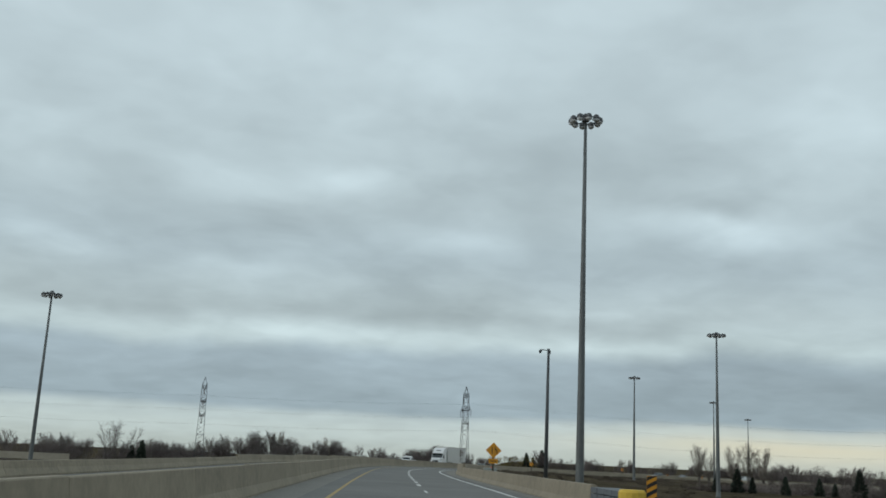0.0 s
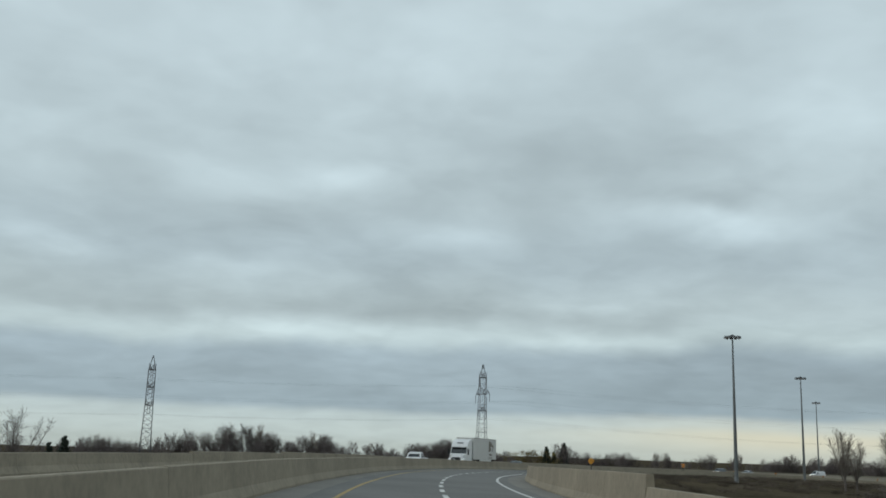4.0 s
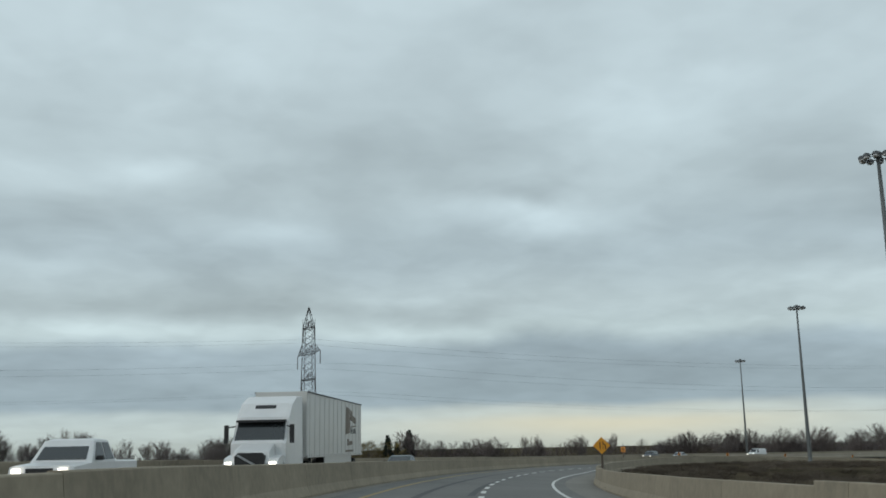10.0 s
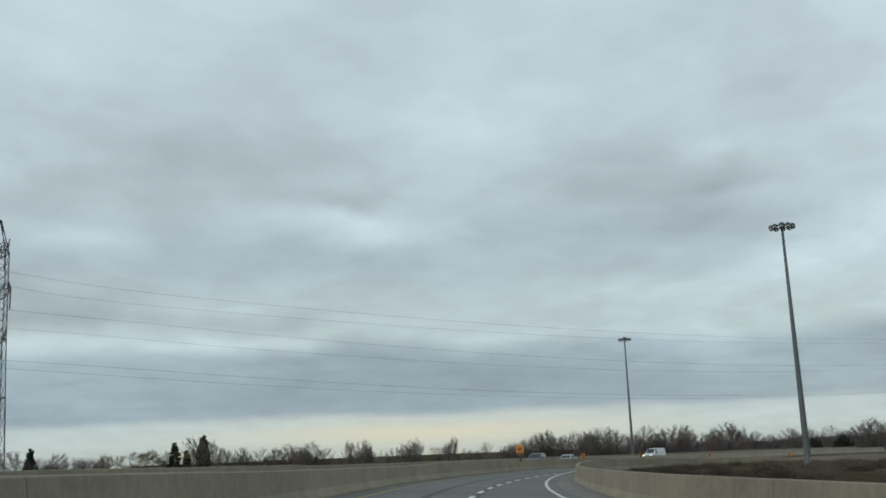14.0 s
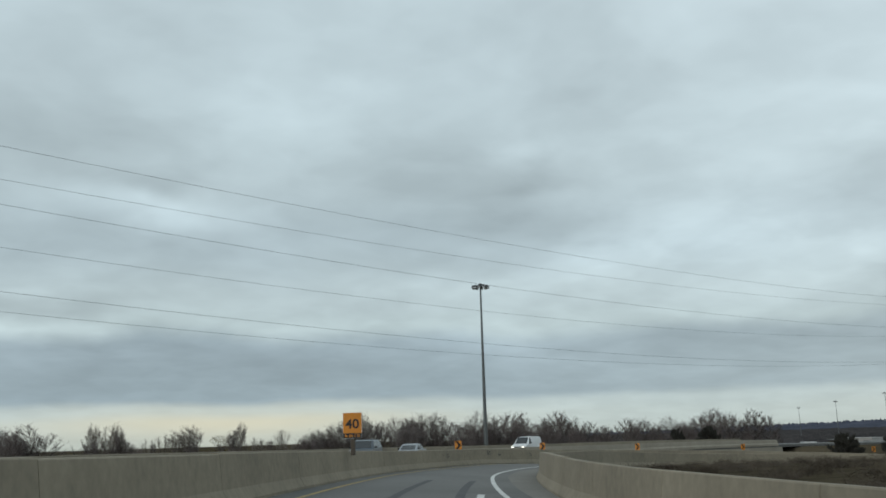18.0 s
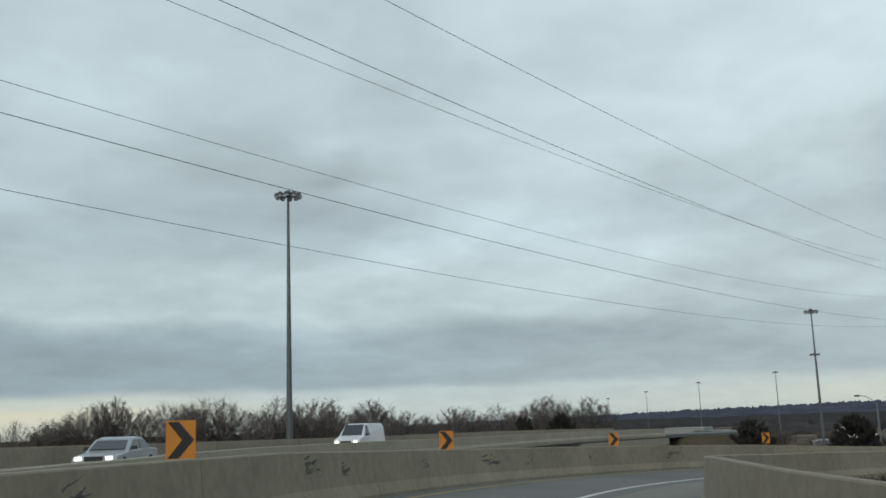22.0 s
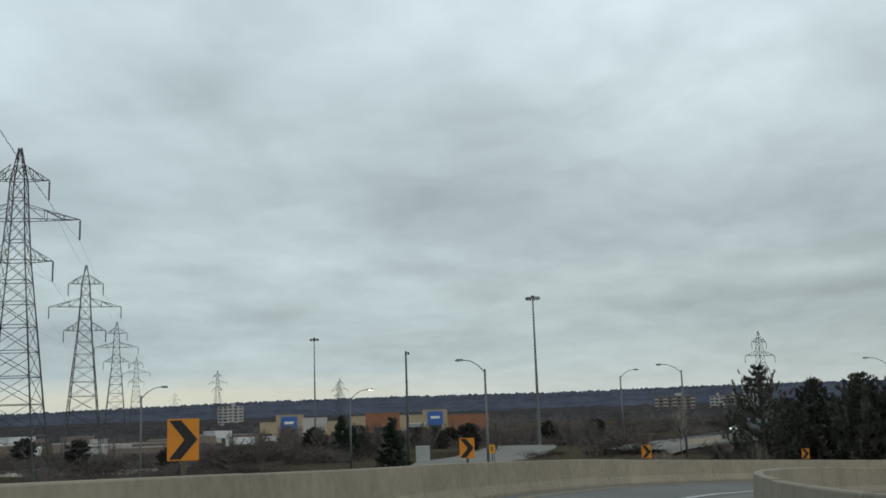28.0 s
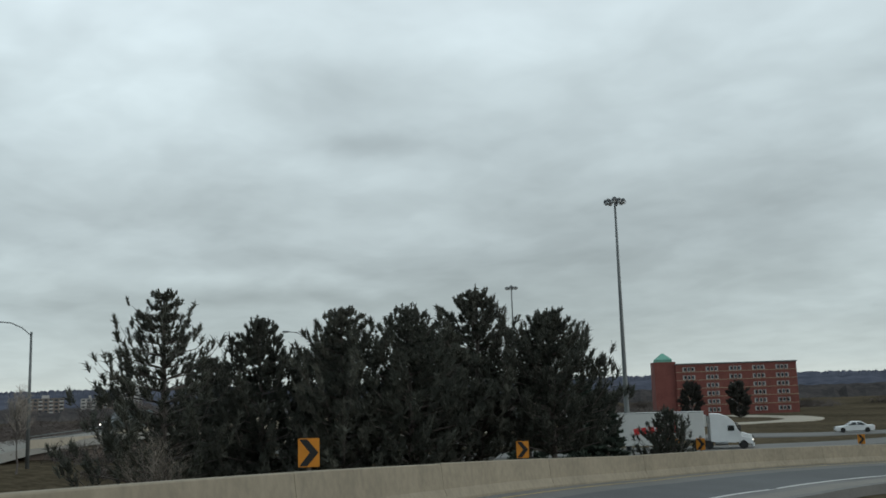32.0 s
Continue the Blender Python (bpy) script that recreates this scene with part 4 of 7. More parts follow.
def thicket(seed, w, h, n, mat):
    """A clump of leafless brush: many stems from the ground."""
    rnd = random.Random(seed)
    sh = Shape()
    for _ in range(n):
        x, y = rnd.gauss(0, w * 0.30), rnd.gauss(0, w * 0.22)
        k = h * rnd.uniform(0.45, 1.0) * max(0.35, 1 - (abs(x) / w) ** 2 * 1.3)
        p = Vector((x, y, -0.2))
        q = p + Vector((rnd.gauss(0, 0.22), rnd.gauss(0, 0.22), 0.55)) * k
        sh.sliver(p, q, 0.05)
        for _ in range(7):
            e = Vector((rnd.gauss(0, 0.34), rnd.gauss(0, 0.34), rnd.uniform(-0.08, 0.40))) * k
            g = p.lerp(q, rnd.uniform(0.2, 0.95))
            sh.sliver(g, g + e, 0.036)
    return sh.mesh("thicket")


def leafy(seed, h, w, n, leaf, mat, shape="round", low=0.06):
    """An evergreen: a trunk, limbs in whorls, and tufts of needles that leave gaps."""
    rnd = random.Random(seed)
    t = hold("evergreen")
    wood, tuft = Shape(), Shape()
    wood.tube((0, 0, -0.4), (0, 0, h * 0.6), h * 0.022, h * 0.012, n=7, caps=False)
    wood.tube((0, 0, h * 0.6), (0.02 * h, 0, h * 0.96), h * 0.012, h * 0.003, n=5, caps=False)
    limbs = []
    z = h * low
    while z < h * 0.95:
        f = (z / h - low) / (1 - low)
        if shape == "cone":
            reach = w * (1 - f) ** 0.85
        else:
            reach = w * (min(1.0, 0.62 + 1.5 * f) if f < 0.25 else (1 - ((f - 0.25) / 0.80) ** 1.7))
        for j in range(5 if shape != "cone" else 7):
            a = rnd.uniform(0, 2 * math.pi)
            r = max(0.25, reach * (rnd.uniform(0.62, 1.12) if shape == "cone" else rnd.uniform(0.80, 1.04)))
            rise = (0.32 if shape != "cone" else -0.12) * r * rnd.uniform(0.4, 1.4) + 0.25 * r * f
            p, q = Vector((0, 0, z)), Vector((r * math.cos(a), r * math.sin(a), z + rise))
            wood.tube(p, q, 0.05 * (1 - 0.6 * f) + 0.01, 0.012, n=3, caps=False)
            limbs.append((p, q, r))
        z += h * (0.045 if shape != "cone" else 0.04)
    weight = [l[2] for l in limbs]
    for p, q, r in rnd.choices(limbs, weight, k=n):
        u = rnd.uniform(0.25, 1.02) ** 0.7
        c = p.lerp(q, u) + Vector((rnd.gauss(0, 0.10), rnd.gauss(0, 0.10), rnd.gauss(0.05, 0.10))) * (0.6 + 0.10 * w)
        d = ((q - p).normalized() * 0.6 + Vector((rnd.gauss(0, 0.5), rnd.gauss(0, 0.5), rnd.uniform(0.2, 1.0)))).normalized()
        k = leaf * rnd.uniform(0.7, 1.35)
        s1 = d.orthogonal().normalized()
        s2 = d.cross(s1)
        ring = [c + d * k * 0.25 + (s1 * math.cos(t_) + s2 * math.sin(t_)) * k * 0.27 * rnd.uniform(0.7, 1.25) for t_ in (0.2, 2.3, 4.3)]
        vs = [c - d * k * 0.30, *ring, c + d * k * rnd.uniform(0.8, 1.15)]
        tuft.add(vs, [(0, 2, 1), (0, 3, 2), (0, 1, 3), (4, 1, 2), (4, 2, 3), (4, 3, 1)])
    part("trunk", wood, M["bark"], t)
    part("crown", tuft, M[mat], t, "dense dark needles")
    return t


def stand(proto, x, y, scale, turn, z=None, flat=1.0):
    g = lie(x, y) if z is None else z
    ob = copy_thing(proto, Matrix())
    ob.matrix_basis = pose(x, y, g, 0, 0, turn) @ Matrix.Diagonal((scale * flat, scale * flat, scale, 1))
    return ob


TREES = []
for sd, wide, limbs, tw, mt_, bole in ((11, 0.25, 24, 27, "twig", 0.40), (12, 0.33, 28, 30, "twig", 0.34), (13, 0.19, 22, 25, "twig", 0.42), (14, 0.15, 20, 20, "pale_twig", 0.38), (15, 0.29, 26, 28, "twig", 0.44), (16, 0.26, 24, 24, "pale_twig", 0.40)):
    t, top = bare_tree(sd, 10.0, wide, limbs, tw, mt_, bole)
    tagged(t, "leafless deciduous tree in a winter tree line", "tree", "bare trees")
    TREES.append((t, top))
for sd, lean, stems, mt_ in ((71, 0.42, 9, "twig"), (72, 0.30, 7, "pale_twig"), (73, 0.55, 11, "twig")):
    t, top = fan_tree(sd, 10.0, lean, stems, 620, mt_)
    tagged(t, "leafless tree with several rising stems and fine twigs", "tree", "bare trees")
    TREES.append((t, top))
WILLOW, WTOP = bare_tree(21, 10.0, 0.46, 34, 32, "willow", 0.06, 0.30)
tagged(WILLOW, "yellowish leafless willow with drooping twigs", "tree", "willows")
BRUSH = [thicket(s, 9.0, 4.5, 72, "brush") for s in (31, 32, 33)]
SPRUCE = tagged(leafy(41, 10.0, 2.3, 2400, 0.56, "spruce", "cone"), "dark green spruce among bare trees", "tree", "spruces")
YEW = tagged(leafy(42, 6.0, 2.9, 6500, 0.36, "juniper", "round", 0.02), "dark round juniper on the slope", "tree", "junipers")
used = set()


def tree_at(k, x, y, height, turn, z=None):
    proto, top = TREES[k % len(TREES)]
    s = height / top
    if id(proto) not in used:
        used.add(id(proto))
        g = lie(x, y) if z is None else z
        proto.matrix_basis = pose(x, y, g, 0, 0, turn) @ Matrix.Diagonal((s, s, s, 1))
        return proto
    return stand(proto, x, y, s, turn, z)


def only(proto, x, y, s, turn, flat=1.0):
    if id(proto) not in used:
        used.add(id(proto))
        proto.matrix_basis = pose(x, y, lie(x, y), 0, 0, turn) @ Matrix.Diagonal((s * flat, s * flat, s, 1))
        return proto
    return stand(proto, x, y, s, turn, None, flat)


def brush_row(label, rows, seed, mat="brush"):
    """One mass of joined brush along a line: a, b, how many, height, depth of the belt."""
    rnd = random.Random(seed)
    sh = Shape()
    for (ax, ay), (bx, by), n, h, deep in rows:
        for i in range(n):
            u = (i + rnd.random()) / n
            x, y = ax + (bx - ax) * u + rnd.gauss(0, deep), ay + (by - ay) * u + rnd.gauss(0, deep)
            if np.min((RAMP.xy[:, 0] - x) ** 2 + (RAMP.xy[:, 1] - y) ** 2) < 150 or np.min((OPP.xy[:, 0] - x) ** 2 + (OPP.xy[:, 1] - y) ** 2) < 64:
                continue
            if (x > 312 and x < 345 and 262 < y < 380) or (232 < x < 330 and 338 - (x - 215) * 0.42 < y < 345 - (x - 215) * 0.12):
                continue
            me = rnd.choice(BRUSH)
            k = h / 4.5 * rnd.uniform(0.6, 1.25)
            m = pose(x, y, lie(x, y) - 0.1, 0, 0, rnd.uniform(0, 360)) @ Matrix.Diagonal((k * rnd.uniform(0.8, 1.3), k, k, 1))
            sh.add([m @ v.co for v in me.vertices], [tuple(p.vertices) for p in me.polygons])
    return tagged(part("brush", sh, M[mat]), label, "brush", kind="stuff")


rnd = random.Random(5)


woods = {"trunk": Shape(), "crown": Shape()}


def join_tree(k, x, y, tall, turn):
    """One more tree of the joined woods."""
    proto, high = TREES[k]
    m = pose(x, y, lie(x, y), 0, 0, turn) @ Matrix.Diagonal((tall / high, tall / high, tall / high, 1))
    for ch in proto.children:
        sh = woods["trunk" if ch.name.startswith("trunk") else "crown"]
        sh.add([m @ v.co for v in ch.data.vertices], [tuple(p.vertices) for p in ch.data.polygons])


def belt(a, b, n, top, deep, kinds=(0, 1, 4, 8, 6)):
    """Trees along a line whose tops reach about a given level; two of three merge into the woods."""
    for i in range(n):
        u = (i + rnd.random()) / n
        x, y = a[0] + (b[0] - a[0]) * u + rnd.gauss(0, deep), a[1] + (b[1] - a[1]) * u + rnd.gauss(0, deep)
        k, tall, turn = rnd.choice(kinds), max(3.0, (top - lie(x, y)) * rnd.uniform(0.74, 1.08)), rnd.uniform(0, 360)
        (tree_at if i % 3 == 0 else join_tree)(k, x, y, tall, turn)


belt((-175, 285), (-95, 262), 18, 3.0, 6)
tree_at(6, -81.7, 253, 17.0, 40)


def row_of_trees(rows, kinds, seed, grow=1.10):
    """Single trees of a tree line: place and level of the top."""
    pick = random.Random(seed)
    for x, y, top in rows:
        g = lie(x, y)
        tree_at(pick.choice(kinds), x, y, max(3.0, (top - g) * grow + 0.4), pick.uniform(0, 360))
        for _ in range(2):
            dx, dy = pick.gauss(0, 3.5), pick.gauss(0, 5)
            join_tree(pick.choice(kinds), x + dx, y + dy, max(3.0, (top - g) * grow * pick.uniform(0.74, 0.98)), pick.uniform(0, 360))


FAR_WEST = [(-112.2, 284.1, 0.6), (-108.7, 280.3, 1.6), (-108.6, 285.8, 0.6), (-104.4, 280.1, 1.6), (-103.2, 281.3, 2.2), (-106.0, 293.7, 0.3), (-100.9, 310.4, -2.4), (-95.9, 330.8, 0.7), (-94.0, 332.8, 1.5), (-90.6, 330.3, 0.7), (-86.2, 324.0, 0.5), (-87.8, 338.2, 0.9), (-89.3, 353.7, 0.0), (-86.9, 355.0, -0.5), (-82.9, 353.5, 0.0)]
NORTH_WEST = [(-112.3, 360.9, 0.5), (-110.5, 370.9, 1.2), (-105.1, 365.5, 1.9), (-104.3, 375.2, 1.7), (-105.0, 387.8, 0.5), (-96.8, 401.1, 1.9), (-88.2, 387.2, 2.8), (-86.6, 392.2, 3.9), (-82.9, 391.9, 4.3), (-83.0, 404.6, 3.1), (-76.8, 398.8, 4.8), (-75.7, 414.2, 6.9), (-75.1, 422.2, 7.5), (-69.3, 418.7, 6.8), (-69.0, 433.3, 7.5), (-66.1, 434.7, 5.7), (-59.9, 424.2, 3.8), (-58.3, 444.7, 2.4), (-52.2, 443.0, 4.5), (-48.5, 453.0, 5.9), (-45.4, 452.5, 5.2), (-41.9, 470.1, 0.8), (-35.5, 469.1, 3.5), (-28.8, 466.8, 2.5)]
NORTH = [(-25.3, 479.0, 3.3), (-20.0, 486.5, 0.8), (-11.9, 472.2, 2.7), (-7.2, 469.7, 3.2), (-1.7, 398.9, 3.2), (1.7, 413.8, 4.1), (4.4, 415.8, 3.1), (13.0, 411.7, 0.4), (19.1, 419.6, 0.5)]
MIDDLE = [(-6.0, 407.8, 3.0), (-4.0, 400.4, 3.3), (-1.3, 396.0, 2.6), (0.2, 405.1, 4.3), (1.9, 403.6, 4.8), (3.9, 400.5, 3.9), (16.6, 489.2, 2.3), (28.4, 495.2, 2.0), (53.1, 498.7, 5.5), (57.7, 486.1, 1.9), (61.4, 481.1, 2.1), (65.4, 479.4, 1.8), (70.3, 483.1, 2.1), (71.5, 472.6, 2.5), (72.0, 462.4, 2.6), (74.0, 458.2, 2.7), (76.8, 458.2, 1.0)]
THIN = [(91.7, 488.6, 2.6), (95.0, 487.7, 2.7), (117.4, 537.2, 0.1), (118.5, 526.8, 1.0), (123.5, 534.5, 1.5), (124.7, 531.2, 2.5), (130.2, 537.5, 3.7), (141.7, 534.1, 3.5), (144.9, 531.4, -0.3), (150.8, 528.8, 1.5)]
WOODS = [(137.7, 488.9, -0.9), (140.2, 488.9, 0.4), (137.3, 478.7, 1.2), (139.1, 477.5, 1.1), (136.8, 468.9, 2.7), (141.2, 470.8, 3.6), (142.6, 467.8, 4.4), (147.2, 472.9, 2.7), (158.3, 487.8, 2.9), (157.4, 479.1, 4.1), (167.8, 490.4, 3.4), (172.1, 492.3, 4.9), (179.7, 497.2, 5.4), (181.3, 495.1, 2.8), (187.7, 499.7, 2.3), (188.0, 493.0, 3.7), (191.4, 494.5, 5.3), (197.9, 499.0, 2.7)]
WOODS_EAST = [(212.4, 514.4, 4.0), (221.3, 521.0, 5.0), (233.6, 530.9, 3.4), (256.6, 551.9, 2.4), (260.5, 550.7, 4.5), (288.3, 577.3, 6.8), (286.0, 567.2, 5.4), (287.0, 559.3, 2.4), (294.3, 558.1, 0.7), (290.3, 541.3, 2.9), (307.2, 551.4, 3.4), (308.1, 545.0, 1.5), (308.3, 538.5, 3.6), (305.8, 528.4, 2.0), (316.9, 530.3, 4.4), (316.8, 524.7, 5.6), (316.9, 519.1, 4.4), (326.5, 516.2, 4.8)]
row_of_trees(FAR_WEST, (2, 0, 0, 6), 8)
row_of_trees(NORTH_WEST, (2, 0, 3, 0, 7, 2), 1)
row_of_trees(NORTH, (0, 4, 1), 2)
row_of_trees(MIDDLE, (0, 1, 4), 3, 1.04)
row_of_trees(THIN, (3, 7, 5), 4)
row_of_trees(WOODS, (0, 4, 1, 0), 5, 1.02)
row_of_trees(WOODS_EAST, (1, 0, 4), 6, 1.06)
belt((138, 486), (200, 505), 30, -0.6, 6, (0, 2, 6, 8))
belt((205, 515), (292, 575), 34, -0.4, 8, (0, 4, 8))
belt((292, 560), (330, 515), 22, 0.2, 7, (0, 4, 8))
belt((-116, 360), (-80, 400), 16, 1.2, 5, (8, 6, 2))
belt((-84, 400), (-40, 460), 34, 3.6, 5, (8, 6, 2, 0))
belt((-40, 470), (30, 500), 30, 1.6, 6, (8, 6, 0))
belt((-10, 404), (8, 408), 8, 2.0, 3, (8, 6))
belt((75, 225), (150, 240), 16, 3.0, 6, (7, 7, 8))
belt((95, 200), (170, 215), 22, 3.0, 8, (7, 8, 6))
belt((70, 176), (140, 180), 18, 1.0, 5, (6, 8, 8))
tagged(part("woods", woods["crown"], M["twig"]), "grey-brown leafless woods along the horizon", "woods", kind="stuff")
tagged(part("woods_trunks", woods["trunk"], M["bark"]), "dark trunks of the leafless woods", "woods", kind="stuff")
for x, y, top, k in [(55.9, 208.8, 6.6, 7), (58.5, 211, 5.0, 7), (65.7, 206.8, 7.4, 7), (63.0, 209, 6.6, 7), (68, 205, 6.6, 7)]:
    tree_at(k, x, y, top - lie(x, y), x * 41 % 360)
for x, y, top in [(36.8, 491.4, 3.2), (41.9, 493.0, 3.6), (31.1, 491.8, 2.4), (47.0, 494.0, 3.0), (39.0, 488.0, 2.6), (149.6, 568.0, 2.2), (-8.9, 502.3, 3.4), (25.0, 494.0, 2.0)]:
    only(WILLOW, x, y, (top - lie(x, y)) / WTOP, x * 23 % 360, 1.25)
for x, y, s in [(11.1, 486.3, 1.15), (45.8, 492.7, 1.2), (54.5, 501.8, 1.4), (49.5, 497, 1.0), (-86.0, 282.2, 0.95), (-84.5, 286.9, 1.1)]:
    only(SPRUCE, x, y, s, x * 13 % 360)
for x, y, top in [(52.5, 171.8, 1.6), (55.5, 173, 0.2), (60.2, 170, 0.6), (66, 170, 0.6), (69.5, 172, -0.2), (73.8, 172, 2.3), (80, 174, 1.0), (49.5, 174, 0.4)]:
    only(SPRUCE, x, y, (top - lie(x, y)) / 10.0, x * 13 % 360, 1.25)
for x, y, top in [(204, 395, -2.3), (184.1, 371.7, -1.9),  (280.5, 148.2, -4.0), (272.2, 143.2, -4.2)]:
    only(YEW, x, y, (top - lie(x, y)) / 6.3, x * 17 % 360, 0.75)
for x, y, top, fl in [(224.4, 455.9, -0.5, 0.45), (229.2, 450.0, -0.1, 0.62)]:
    only(YEW, x, y, (top - lie(x, y)) / 6.3, x * 17 % 360, fl)
for x, y, top in [(269.8, 341.5, -3.6), (233.5, 337.5, -4.0), (267.5, 340, -5.2)]:
    only(SPRUCE, x, y, (top - lie(x, y)) / 10.0, x * 17 % 360, 1.3)
for x, y, s in [(188, 432, 0.7), (231, 452, 0.8), (262, 462, 0.9), (268, 462, 0.8), (300, 345, 0.9), (325, 336, 1.0), (345, 318, 1.1), (318, 372, 0.8), (276, 322, 0.7), (283, 300, 0.7), (352, 286, 0.8), (390, 316, 1.1), (395, 322, 0.9), (410, 305, 1.0), (430, 330, 1.2), (380, 345, 1.0), (452, 352, 1.2), (372, 400, 1.1), (420, 425, 1.2), (440, 268, 1.1)]:
    only(YEW, x, y, s, x * 17 % 360)
brush_row("dark leafless brush under the far tree line", [((-180, 288), (-95, 262), 18, 2.8, 5), ((-110, 298), (-28, 320), 22, 2.8, 6), ((-116, 360), (-80, 402), 40, 8.4, 4), ((-80, 400), (-40, 462), 60, 9.0, 4), ((-140, 255), (-112, 330), 30, 7.0, 5), ((-44, 470), (34, 497), 60, 7.6, 5), ((-12, 402), (8, 408), 16, 6.5, 3), ((56, 486), (79, 464), 44, 9.0, 3)], 51)
brush_row("dark leafless brush beyond the oncoming ramp", [((138, 484), (200, 502), 140, 9.2, 4), ((205, 512), (292, 572), 140, 9.6, 6), ((292, 556), (330, 512), 66, 8.8, 5), ((330, 505), (430, 630), 50, 6.0, 7), ((118, 532), (150, 534), 14, 5.0, 5)], 52, "weed")
brush_row("low brown shrubs and weeds inside the loop", [((60, 262), (100, 325), 110, 1.2, 9), ((40, 200), (75, 260), 80, 1.0, 9), ((85, 290), (130, 320), 90, 1.4, 9), ((110, 325), (140, 318), 40, 1.3, 5), ((30, 130), (45, 200), 40, 1.0, 6), ((120, 300), (165, 300), 60, 1.4, 10)], 53, "weed")
brush_row("leafless scrub on the slope below the loop", [((204, 388), (226, 380), 30, 4.6, 3), ((206, 352), (216, 330), 12, 1.8, 3), ((200, 326), (214, 312), 7, 1.6, 3), ((232, 352), (300, 345), 40, 3.6, 8), ((250, 330), (300, 300), 16, 2.2, 8), ((225, 300), (262, 262), 34, 3.0, 6), ((176, 382), (196, 360), 12, 2.0, 4), ((225, 352), (262, 318), 12, 2.2, 7), ((262, 372), (330, 330), 46, 4.0, 12), ((330, 380), (420, 300), 110, 5.5, 18), ((290, 380), (330, 300), 70, 4.0, 12), ((300, 300), (380, 230), 60, 4.5, 14), ((280, 440), (420, 420), 40, 5.0, 14), ((240, 300), (330, 250), 36, 3.5, 10), ((390, 330), (520, 200), 60, 6.0, 18)], 54)
brush_row("dark woods and scrub across the valley floor", [((330, 480), (700, 560), 36, 6, 30), ((380, 430), (640, 400), 36, 4.5, 30), ((400, 360), (640, 300), 36, 4.5, 30), ((380, 260), (620, 120), 40, 5, 30), ((300, 420), (520, 390), 90, 4.5, 20), ((340, 360), (560, 300), 90, 4.5, 24), ((320, 270), (560, 180), 90, 4.5, 24), ((330, 110), (470, 20), 80, 5.5, 16), ((300, 60), (400, -30), 60, 5.0, 12)], 56)
def weeds(seed, s0, s1, n):
    """Knee-high dead weeds and small shrubs behind the inner barrier."""
    rnd = random.Random(seed)
    sh = Shape()
    for _ in range(n):
        s = rnd.uniform(s0, s1)
        o = float(table(RIGHT, s)) + 0.8 + abs(rnd.gauss(0, 7.0))
        p = RAMP.at(s, o)
        if np.min((RAMP.xy[:, 0] - p.x) ** 2 + (RAMP.xy[:, 1] - p.y) ** 2) < 3.6 ** 2:
            continue
        k = rnd.uniform(0.10, 0.24)
        me = rnd.choice(BRUSH)
        m = pose(p.x, p.y, lie(p.x, p.y) - 0.05, 0, 0, rnd.uniform(0, 360)) @ Matrix.Diagonal((k * 0.9, k * 0.9, k * 1.15, 1))
        sh.add([m @ v.co for v in me.vertices], [tuple(q.vertices) for q in me.polygons])
    return tagged(part("weeds", sh, M["weed"]), "brown dead weeds and small shrubs behind the barrier", "weeds", kind="stuff")


weeds(81, 150, 440, 520)
brush_row("dark leafless scrub on the bank inside the ramps", [((48, 178), (110, 180), 50, 2.8, 4), ((60, 190), (140, 200), 50, 3.4, 6), ((75, 222), (150, 236), 40, 4.0, 6)], 57)
brush_row("leafless scrub by the red hotel", [((285, 150), (380, 120), 34, 4.0, 6), ((300, 175), (420, 60), 34, 4.5, 10), ((380, 150), (500, 60), 40, 6.0, 14)], 55)
for x, y, h, k in [(236, 326, 5.5, 1), (258, 345, 6.5, 0), (296, 350, 9, 2), (322, 350, 9, 1), (352, 335, 9, 0), (205, 318, 6.0, 7), (200, 312, 5.5, 7), (210, 384, 6.0, 8), (214, 386, 7.0, 8), (213.1, 348.3, 5.5, 1), (210.4, 324.5, 4.6, 1), (209.7, 322.2, 4.4, 4), (208.8, 319.5, 4.8, 0), (218, 360, 6.5, 8), (222, 382, 7, 6), (240, 375, 6, 8), (250, 352, 6, 6), (262, 330, 6, 8), (275, 318, 6, 6), (285, 335, 7, 8), (300, 365, 7, 8), (330, 372, 8, 6), (345, 350, 8, 8), (255, 312, 5, 6), (268, 348, 6, 8), (310, 340, 7, 6), (318, 325, 7, 8), (287, 305, 7.5, 1), (282, 296, 8, 0), (276, 289, 8.5, 4), (272, 283, 7, 1), (292, 312, 6, 4), (268, 279, 7.5, 0), (231.5, 315.6, 6.0, 1), (420, 320, 8, 6), (450, 300, 9, 8), (400, 300, 8, 6), (430, 280, 8, 8), (380, 290, 8, 8), (470, 330, 9, 6), (335, 310, 8, 6), (300, 300, 6, 8), (355, 300, 8, 6), (370, 340, 8, 8), (385, 365, 8, 6), (360, 390, 8, 8), (400, 330, 9, 6), (420, 360, 9, 8)]:
    tree_at(k, x, y, min(h, max(3.2, -4.4 - lie(x, y))) if x < 330 else h, x * 31 % 360)

for x, y, h, k in [(236.2, 314.9, 9.4, 3), (237.2, 308.2, 8.8, 7), (240.3, 302.5, 8.6, 3)]:
    tree_at(k, x, y, min(h, max(3.2, -3.6 - lie(x, y))), x * 31 % 360)
# kinds that found no place are taken out again
for t, top in TREES:
    if id(t) not in used:
        for ch in list(t.children):
            bpy.data.objects.remove(ch)
        bpy.data.objects.remove(t)

